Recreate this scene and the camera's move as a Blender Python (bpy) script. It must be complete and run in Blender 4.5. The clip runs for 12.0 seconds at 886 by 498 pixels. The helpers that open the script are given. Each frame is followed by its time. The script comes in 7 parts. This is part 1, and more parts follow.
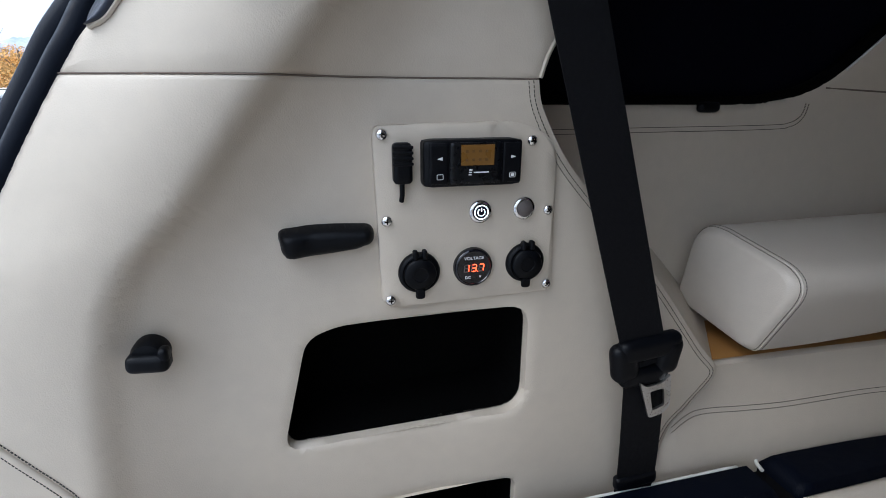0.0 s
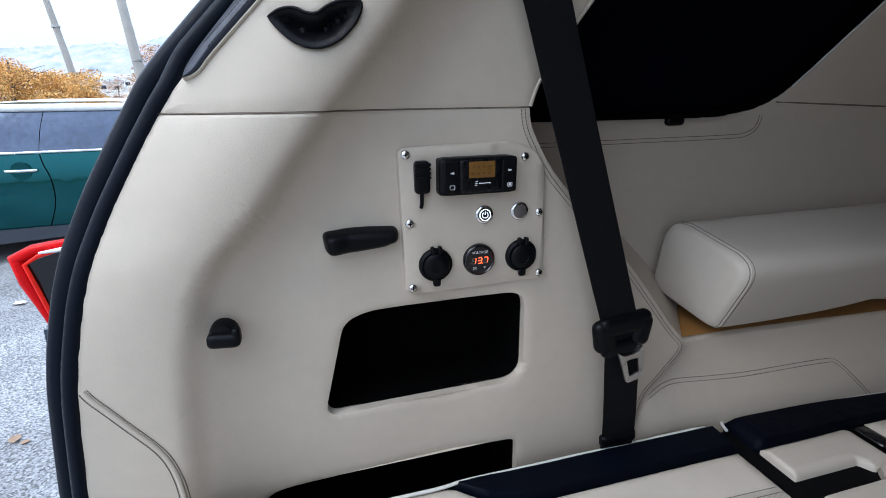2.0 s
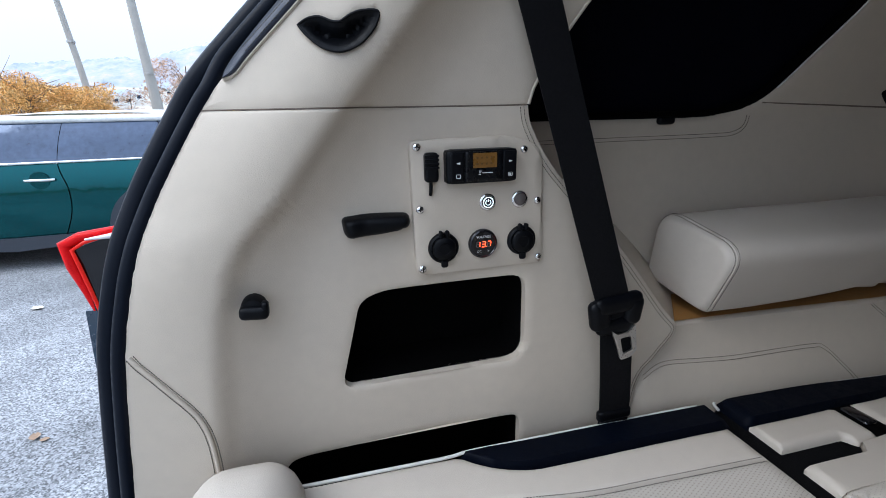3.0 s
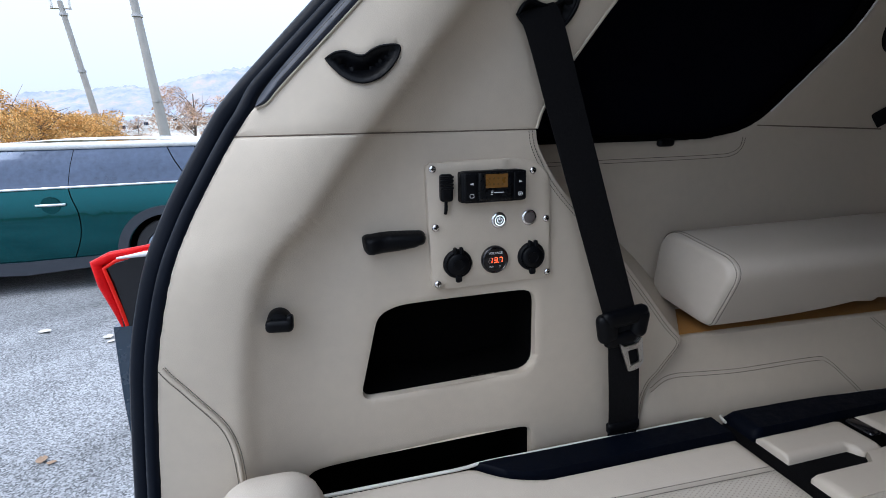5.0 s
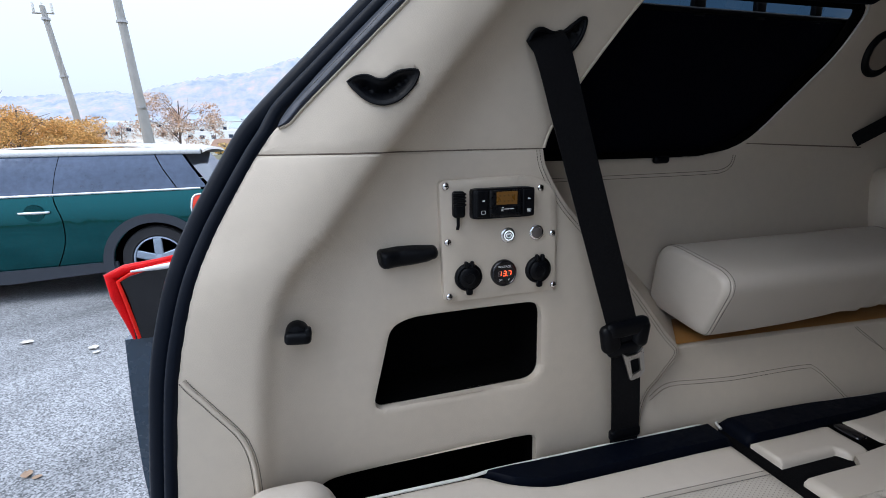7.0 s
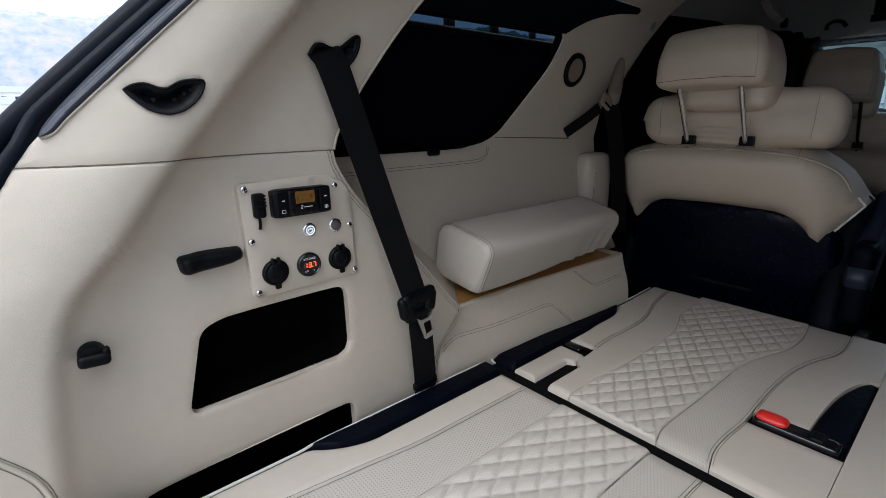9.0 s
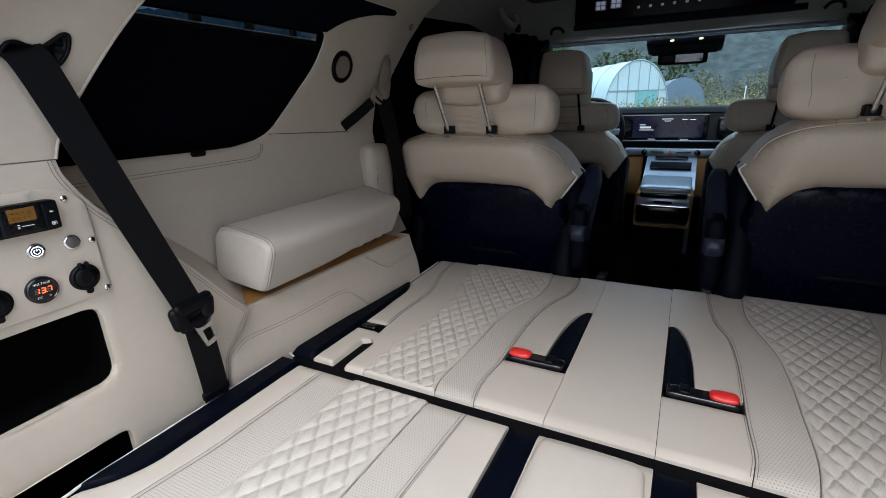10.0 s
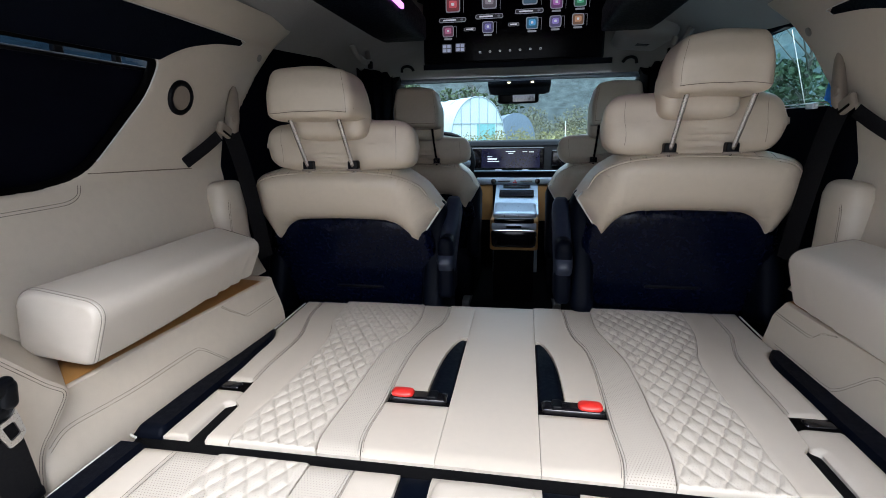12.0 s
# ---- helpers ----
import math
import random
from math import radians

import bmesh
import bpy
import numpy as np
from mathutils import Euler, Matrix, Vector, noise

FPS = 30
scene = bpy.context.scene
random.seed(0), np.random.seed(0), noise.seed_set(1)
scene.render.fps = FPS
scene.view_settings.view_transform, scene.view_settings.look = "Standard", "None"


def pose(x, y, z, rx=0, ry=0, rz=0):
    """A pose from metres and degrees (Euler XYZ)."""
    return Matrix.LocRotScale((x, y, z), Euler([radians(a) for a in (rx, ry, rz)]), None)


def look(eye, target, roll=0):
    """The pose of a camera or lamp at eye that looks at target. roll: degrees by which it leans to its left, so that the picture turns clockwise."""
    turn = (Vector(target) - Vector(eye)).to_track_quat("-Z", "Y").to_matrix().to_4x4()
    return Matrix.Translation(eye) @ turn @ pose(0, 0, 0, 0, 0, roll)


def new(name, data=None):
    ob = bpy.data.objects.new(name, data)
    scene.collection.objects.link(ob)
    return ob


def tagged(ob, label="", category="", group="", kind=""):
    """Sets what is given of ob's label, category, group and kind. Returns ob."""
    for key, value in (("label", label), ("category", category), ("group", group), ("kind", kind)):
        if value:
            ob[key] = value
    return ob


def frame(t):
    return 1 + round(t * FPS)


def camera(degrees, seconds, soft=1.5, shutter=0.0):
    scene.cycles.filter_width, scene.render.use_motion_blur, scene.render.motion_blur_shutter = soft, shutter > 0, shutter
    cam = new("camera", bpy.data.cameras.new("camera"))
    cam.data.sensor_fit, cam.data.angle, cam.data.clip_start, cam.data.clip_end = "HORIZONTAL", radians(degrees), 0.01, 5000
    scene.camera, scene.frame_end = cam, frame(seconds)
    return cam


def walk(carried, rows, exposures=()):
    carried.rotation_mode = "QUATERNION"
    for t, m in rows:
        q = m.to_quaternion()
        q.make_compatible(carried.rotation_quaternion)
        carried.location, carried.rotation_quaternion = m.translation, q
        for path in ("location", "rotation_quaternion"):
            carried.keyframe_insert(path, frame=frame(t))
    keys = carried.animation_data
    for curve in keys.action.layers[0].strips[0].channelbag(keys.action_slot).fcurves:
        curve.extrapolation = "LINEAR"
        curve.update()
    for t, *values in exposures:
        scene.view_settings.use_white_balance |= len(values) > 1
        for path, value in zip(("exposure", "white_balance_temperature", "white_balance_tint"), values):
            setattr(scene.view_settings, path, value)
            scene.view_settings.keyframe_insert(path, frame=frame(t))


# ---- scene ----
cam = camera(87.3, 12.0, 0.85)
PATH = [
    (0, (-0.2837, 0.3756, 1.1955), (-2.1257, 0.8357, 0.5666), 0.17),
    (0.5, (-0.2702, 0.3682, 1.2031), (-2.1051, 0.8390, 0.5616), 0.19),
    (1, (-0.2512, 0.3556, 1.2150), (-2.0828, 0.8334, 0.5696), -0.10),
    (1.5, (-0.2179, 0.3415, 1.2226), (-2.0476, 0.8231, 0.5744), -0.39),
    (2, (-0.1950, 0.3328, 1.2196), (-2.0347, 0.8188, 0.6038), -0.79),
    (2.5, (-0.1597, 0.3217, 1.2062), (-2.0104, 0.7962, 0.6148), -1.01),
    (4.5, (-0.1180, 0.3074, 1.2051), (-1.9977, 0.7637, 0.6967), -1.55),
    (5, (-0.1095, 0.2931, 1.2065), (-1.9952, 0.7546, 0.7258), -1.55),
    (5.5, (-0.1078, 0.2870, 1.2086), (-1.9946, 0.7515, 0.7349), -1.35),
    (6, (-0.1045, 0.2749, 1.2158), (-1.9915, 0.7454, 0.7491), -1.34),
    (6.5, (-0.1031, 0.2659, 1.2229), (-1.9862, 0.7472, 0.7514), -1.33),
    (6.7, (-0.1011, 0.2628, 1.2200), (-1.9837, 0.7552, 0.7584), -1.31),
    (8.3, (-0.0798, 0.2271, 1.2340), (-1.8195, 1.0872, 0.7504), -0.50),
    (8.5, (-0.0601, 0.2275, 1.2419), (-1.7431, 1.1844, 0.7399), -0.76),
    (9, (-0.0258, 0.2204, 1.2535), (-1.4946, 1.4653, 0.7125), -0.84),
    (9.2, (-0.0038, 0.2097, 1.2475), (-1.3755, 1.5592, 0.7019), -1.08),
    (9.5, (0.0313, 0.2306, 1.2611), (-1.1720, 1.7206, 0.6846), -1.16),
    (10, (0.0821, 0.2320, 1.2684), (-0.8012, 1.9231, 0.6681), -1.74),
    (10.5, (0.0800, 0.2301, 1.2673), (-0.5027, 2.0496, 0.6759), -1.45),
    (11, (0.0409, 0.2333, 1.2725), (-0.4046, 2.0999, 0.7091), -1.29),
    (11.5, (0.0435, 0.2473, 1.2686), (-0.3426, 2.1354, 0.7338), -1.18),
    (12, (0.0519, 0.2480, 1.2820), (-0.2803, 2.1567, 0.7856), -1.08),
]
EXPOSURES = [(0, 0.20, 6110, 8), (2.5, 0.12, 6040, 8), (5.0, -0.08, 6180, 9), (6.7, -0.12, 6220, 9), (8.5, -0.08, 6380, 10), (9.5, 0.34, 6500, 10), (10.5, 0.80, 6500, 10), (12, 1.30, 6500, 10)]
walk(cam, [(t, look(eye, target, roll)) for t, eye, target, roll in PATH], EXPOSURES)

# ---- world, sun, exposure ----
GROUND = -0.11
world = bpy.data.worlds.new("overcast_sky")
scene.world = world
world.use_nodes = True
wn, wl = world.node_tree.nodes, world.node_tree.links
wn.clear()
sky = wn.new("ShaderNodeTexSky")
sky.sky_type = "NISHITA"
sky.sun_disc = False
sky.sun_elevation, sky.sun_rotation = radians(48), radians(170)
sky.air_density, sky.dust_density = 1.0, 3.0
haze = wn.new("ShaderNodeMixRGB")
haze.inputs["Fac"].default_value = 0.82
haze.inputs["Color2"].default_value = (9.8, 11.0, 13.2, 1)
wback = wn.new("ShaderNodeBackground")
wback.inputs["Strength"].default_value = 0.118
wout = wn.new("ShaderNodeOutputWorld")
# an overcast sky is brightest overhead and dims towards the horizon
wco = wn.new("ShaderNodeTexCoord")
wsep = wn.new("ShaderNodeSeparateXYZ")
wup = wn.new("ShaderNodeMapRange")
wup.inputs["To Min"].default_value, wup.inputs["To Max"].default_value = 0.80, 2.1
wgrad = wn.new("ShaderNodeVectorMath")
wgrad.operation = "SCALE"
wl.new(wco.outputs["Generated"], wsep.inputs[0])
wl.new(wsep.outputs["Z"], wup.inputs["Value"])
wl.new(sky.outputs["Color"], haze.inputs["Color1"])
wl.new(haze.outputs["Color"], wgrad.inputs[0])
wl.new(wup.outputs["Result"], wgrad.inputs["Scale"])
wl.new(wgrad.outputs["Vector"], wback.inputs["Color"])
wl.new(wback.outputs["Background"], wout.inputs["Surface"])

sun = new("sun", bpy.data.lights.new("sun", "SUN"))
sun.data.energy, sun.data.angle, sun.data.color = 1.5, radians(36), (1.0, 0.99, 0.975)
sun.matrix_world = look((0, 0, 0), (-0.12, 0.66, -0.74))


# ---- helpers for building ----
def matrix_of(ob):
    m = ob.matrix_parent_inverse @ ob.matrix_basis
    return matrix_of(ob.parent) @ m if ob.parent else ob.matrix_basis.copy()


def thing(name, base, label, category, group="", rz=0):
    ob = new(name)
    ob.empty_display_size = 0.05
    ob.matrix_basis = pose(*base, 0, 0, rz)
    return tagged(ob, label, category, group)


def mesh_of(name, bm, material, smooth=True):
    me = bpy.data.meshes.new(name)
    bm.normal_update()
    for ed in bm.edges:
        if len(ed.link_faces) == 2 and ed.calc_face_angle(0.0) > 0.95:
            ed.smooth = False
    bm.to_mesh(me)
    bm.free()
    if smooth:
        for p in me.polygons:
            p.use_smooth = True
    if material:
        me.materials.append(material)
    return me


def part(name, bm, material, parent, label="", smooth=True, local=False):
    """One mesh under a thing or a part, its vertices in world metres (or in the parent's own, if local)."""
    ob = new(name, mesh_of(name, bm, material, smooth))
    ob.parent = parent
    if not local:
        ob.matrix_parent_inverse = matrix_of(parent).inverted()
    return tagged(ob, label, kind="stuff" if name == "stitching" else "")


def single(name, bm, material, label="", category="", kind="", smooth=True, group=""):
    return tagged(new(name, mesh_of(name, bm, material, smooth)), label, category, group, kind)


def interp(v, table):
    """Smooth value at v from rows (v, value) in rising order."""
    if v <= table[0][0]:
        return table[0][1]
    for (a, p), (b, q) in zip(table, table[1:]):
        if v <= b:
            k = (v - a) / (b - a)
            return p + (q - p) * k
    return table[-1][1]


def ease(k):
    k = min(1.0, max(0.0, k))
    return k * k * (3 - 2 * k)


def box(x0, x1, y0, y1, z0, z1, bev=0.0, seg=2, bm=None):
    made = bmesh.new()
    bmesh.ops.create_cube(made, size=1)
    for v in made.verts:
        v.co = Vector(((x0 + x1) / 2 + v.co.x * (x1 - x0), (y0 + y1) / 2 + v.co.y * (y1 - y0), (z0 + z1) / 2 + v.co.z * (z1 - z0)))
    if bev:
        bmesh.ops.bevel(made, geom=made.edges[:], offset=bev, segments=seg, profile=0.5, affect="EDGES")
    return merged(bm, made)


def merged(bm, made):
    if bm is None:
        return made
    me = bpy.data.meshes.new("tmp")
    made.to_mesh(me)
    made.free()
    bm.from_mesh(me)
    bpy.data.meshes.remove(me)
    return bm


def moved(bm, m):
    bmesh.ops.transform(bm, matrix=m, verts=bm.verts[:])
    return bm


def disc(r, depth, seg=32, bev=0.0, r2=None):
    """A cylinder along +x, from x=0 to x=depth."""
    bm = bmesh.new()
    bmesh.ops.create_cone(bm, cap_ends=True, segments=seg, radius1=r, radius2=r if r2 is None else r2, depth=depth)
    if bev:
        rim = [e for e in bm.edges if abs(e.verts[0].co.z - e.verts[1].co.z) < 1e-6 and e.verts[0].co.z > 0]
        bmesh.ops.bevel(bm, geom=rim, offset=bev, segments=3, profile=0.5, affect="EDGES")
    return moved(bm, pose(depth / 2, 0, 0, 0, 90, 0))


def lathe(profile, seg=32):
    """Turns (radius, height) rows round the +x axis."""
    bm = bmesh.new()
    rings = []
    for r, h in profile:
        rings.append([bm.verts.new((h, r * math.cos(2 * math.pi * i / seg), r * math.sin(2 * math.pi * i / seg))) for i in range(seg)])
    for a, b in zip(rings, rings[1:]):
        for i in range(seg):
            bm.faces.new((a[i], a[(i + 1) % seg], b[(i + 1) % seg], b[i]))
    for ring in (rings[0], rings[-1]):
        bm.faces.new(ring)
    bmesh.ops.recalc_face_normals(bm, faces=bm.faces[:])
    return bm


def tube(pts, r, seg=8, closed=False, bm=None, flat=1.0):
    """A round bar along points; flat squeezes it along the second cross axis."""
    made = bmesh.new()
    pts = [Vector(p) for p in pts]
    rings, n = [], len(pts)
    side = None
    for i, p in enumerate(pts):
        a = pts[(i - 1) % n] if (closed or i) else p
        b = pts[(i + 1) % n] if (closed or i < n - 1) else p
        d = (b - a).normalized()
        if side is None:
            side = d.orthogonal().normalized()
        side = (side - d * side.dot(d)).normalized()
        up = d.cross(side)
        rr = r[i] if isinstance(r, (list, tuple)) else r
        rings.append([made.verts.new(p + side * rr * math.cos(2 * math.pi * k / seg) + up * rr * flat * math.sin(2 * math.pi * k / seg)) for k in range(seg)])
    for i in range(n if closed else n - 1):
        a, b = rings[i], rings[(i + 1) % n]
        for k in range(seg):
            made.faces.new((a[k], a[(k + 1) % seg], b[(k + 1) % seg], b[k]))
    if not closed:
        made.faces.new(rings[0][::-1])
        made.faces.new(rings[-1])
    bmesh.ops.recalc_face_normals(made, faces=made.faces[:])
    return merged(bm, made)


def along(pts, step):
    """Points at even steps along a polyline."""
    pts = [Vector(p) for p in pts]
    out, left = [pts[0].copy()], step
    for a, b in zip(pts, pts[1:]):
        length, done = (b - a).length, 0.0
        while length - done >= left:
            done += left
            out.append(a.lerp(b, done / length))
            left = step
        left -= length - done
    return out


def curve(pts, n=8):
    """A Catmull-Rom line through points of two or three coordinates."""
    p = [Vector(q) for q in pts]
    out = []
    for i in range(len(p) - 1):
        a, b, c, d = p[max(i - 1, 0)], p[i], p[i + 1], p[min(i + 2, len(p) - 1)]
        for k in range(n):
            t = k / n
            out.append(0.5 * (2 * b + (c - a) * t + (2 * a - 5 * b + 4 * c - d) * t * t + (3 * b - a - 3 * c + d) * t ** 3))
    out.append(p[-1].copy())
    return out


def stitches(pts, r=0.00042, length=0.0032, gap=0.0007, bm=None):
    """Short threads one after the other along a line."""
    bm = bm or bmesh.new()
    spots = along(pts, (length + gap) / 2)
    for a, b in zip(spots[::2], spots[1::2]):
        d = b - a
        if d.length < 1e-5:
            continue
        a, b = a - d * 0.18, b + d * 0.18
        d = (b - a).normalized()
        s = d.orthogonal().normalized() * r
        u = d.cross(s)
        ends = [[bm.verts.new(q + s * math.cos(k * math.pi / 2) + u * math.sin(k * math.pi / 2)) for k in range(4)] for q in (a, b)]
        for k in range(4):
            bm.faces.new((ends[0][k], ends[0][(k + 1) % 4], ends[1][(k + 1) % 4], ends[1][k]))
        bm.faces.new(ends[1])
    return bm


def rounded(corners, r, n=6):
    """A closed outline with each corner rounded; rows (u, v) or (u, v, own radius)."""
    out, m = [], len(corners)
    for i in range(m):
        p, q, s = (Vector(corners[(i + k) % m][:2]) for k in (-1, 0, 1))
        rad = corners[i][2] if len(corners[i]) > 2 else r
        a, b = (p - q), (s - q)
        cut = min(rad, a.length * 0.49, b.length * 0.49)
        a, b = q + a.normalized() * cut, q + b.normalized() * cut
        for k in range(n + 1):
            t = k / n
            out.append(a * (1 - t) ** 2 + 2 * q * t * (1 - t) + b * t * t)
    return out


def edge_distance(u, v, loops):
    best = 9.0
    for lp in loops:
        for (a, b), (c, d) in zip(lp, lp[1:] + lp[:1]):
            ex, ey = c - a, d - b
            t = max(0.0, min(1.0, ((u - a) * ex + (v - b) * ey) / (ex * ex + ey * ey + 1e-12)))
            best = min(best, math.hypot(u - a - t * ex, v - b - t * ey))
    return best


def sheet(loops, step, fn, thick=0.0, out=(0, 0, 0), near=False):
    """A sheet inside the first loop and outside the others, cut every step, each (u, v) carried to fn(u, v[, distance to the edge])."""
    bm = bmesh.new()
    plain = [[(float(p[0]), float(p[1])) for p in lp] for lp in loops]
    for lp in plain:
        vs = [bm.verts.new((u, v, 0)) for u, v in lp]
        for a, b in zip(vs, vs[1:] + vs[:1]):
            bm.edges.new((a, b))
    bmesh.ops.triangle_fill(bm, use_beauty=True, use_dissolve=False, edges=bm.edges[:], normal=(0, 0, 1))
    us, vs = [p[0] for p in plain[0]], [p[1] for p in plain[0]]
    for axis, lo, hi in ((0, min(us), max(us)), (1, min(vs), max(vs))):
        k = lo + step
        while k < hi - step * 0.3:
            co, no = [0, 0, 0], [0, 0, 0]
            co[axis], no[axis] = k, 1
            bmesh.ops.bisect_plane(bm, geom=bm.verts[:] + bm.edges[:] + bm.faces[:], dist=1e-6, plane_co=co, plane_no=no)
            k += step
    for v in bm.verts:
        v.co = Vector(fn(v.co.x, v.co.y, edge_distance(v.co.x, v.co.y, plain)) if near else fn(v.co.x, v.co.y))
    if thick:
        top = bm.faces[:]
        made = bmesh.ops.extrude_face_region(bm, geom=top)["geom"]
        for v in made:
            if isinstance(v, bmesh.types.BMVert):
                v.co += Vector(out) * thick
    bmesh.ops.recalc_face_normals(bm, faces=bm.faces[:])
    return bm


def strip(lo, hi, y0, y1, z, nx, ny, rise=0.012, soft=0.012, extra=None, skirt=0.02, sewn=0.0):
    """A padded strip between two lines x = lo(y), hi(y): domed at its edges, with a skirt down to its base."""
    bm = bmesh.new()
    rows = []
    for j in range(ny + 1):
        y = y0 + (y1 - y0) * j / ny
        a, b = lo(y), hi(y)
        row = []
        for i in range(nx + 1):
            x = a + (b - a) * i / nx
            d = max(0.0, min(x - a, b - x, y - y0, y1 - y))
            k = min(1.0, d / soft)
            h = rise * math.sqrt(max(0.0, 1 - (1 - k) ** 2))
            if sewn and min(y - y0, y1 - y) > soft:
                h = rise * sewn + h * (1 - sewn)
            row.append(bm.verts.new((x, y, z + h + (extra(x, y, d, (x - a) / max(1e-6, b - a)) if extra else 0))))
        rows.append(row)
    for p, q in zip(rows, rows[1:]):
        for i in range(nx):
            bm.faces.new((p[i], p[i + 1], q[i + 1], q[i]))
    rim = [e for e in bm.edges if e.is_boundary]
    made = bmesh.ops.extrude_edge_only(bm, edges=rim)["geom"]
    for v in made:
        if isinstance(v, bmesh.types.BMVert):
            v.co.z -= skirt
    bmesh.ops.recalc_face_normals(bm, faces=bm.faces[:])
    return bm


def cushion(w, d, h, r, seg=4, puff=0.0, cuts=5):
    """A soft block round the origin, w x d x h, rounded by r and puffed out in the middle of its faces."""
    bm = bmesh.new()
    bmesh.ops.create_cube(bm, size=1)
    bmesh.ops.subdivide_edges(bm, edges=bm.edges[:], cuts=cuts * 2, use_grid_fill=True)
    for v in bm.verts:
        p = Vector((v.co.x * w, v.co.y * d, v.co.z * h))
        core = Vector((max(-w / 2 + r, min(w / 2 - r, p.x)), max(-d / 2 + r, min(d / 2 - r, p.y)), max(-h / 2 + r, min(h / 2 - r, p.z))))
        q = p - core
        if q.length > 1e-9:
            p = core + q.normalized() * min(r, q.length if max(abs(q.x), abs(q.y), abs(q.z)) < r * 0.999 else r)
        if puff:
            fx, fy, fz = 1 - (2 * p.x / w) ** 2, 1 - (2 * p.y / d) ** 2, 1 - (2 * p.z / h) ** 2
            p += Vector((puff * p.x / w * 2 * max(0, fy) * max(0, fz), puff * p.y / d * 2 * max(0, fx) * max(0, fz), puff * p.z / h * 2 * max(0, fx) * max(0, fy)))
        v.co = p
    return bm


def lettering(text, size, m, extrude=0.0002):
    """Raised letters of the built-in font; m carries their plane (x right, y up) to the world."""
    cu = bpy.data.curves.new("letters", "FONT")
    cu.body, cu.size, cu.extrude, cu.align_x, cu.align_y = text, size, extrude, "CENTER", "CENTER"
    ob = bpy.data.objects.new("letters", cu)
    scene.collection.objects.link(ob)
    bpy.context.view_layer.update()
    me = bpy.data.meshes.new_from_object(ob.evaluated_get(bpy.context.evaluated_depsgraph_get()))
    bm = bmesh.new()
    bm.from_mesh(me)
    bpy.data.objects.remove(ob)
    bpy.data.curves.remove(cu)
    bpy.data.meshes.remove(me)
    return moved(bm, m)


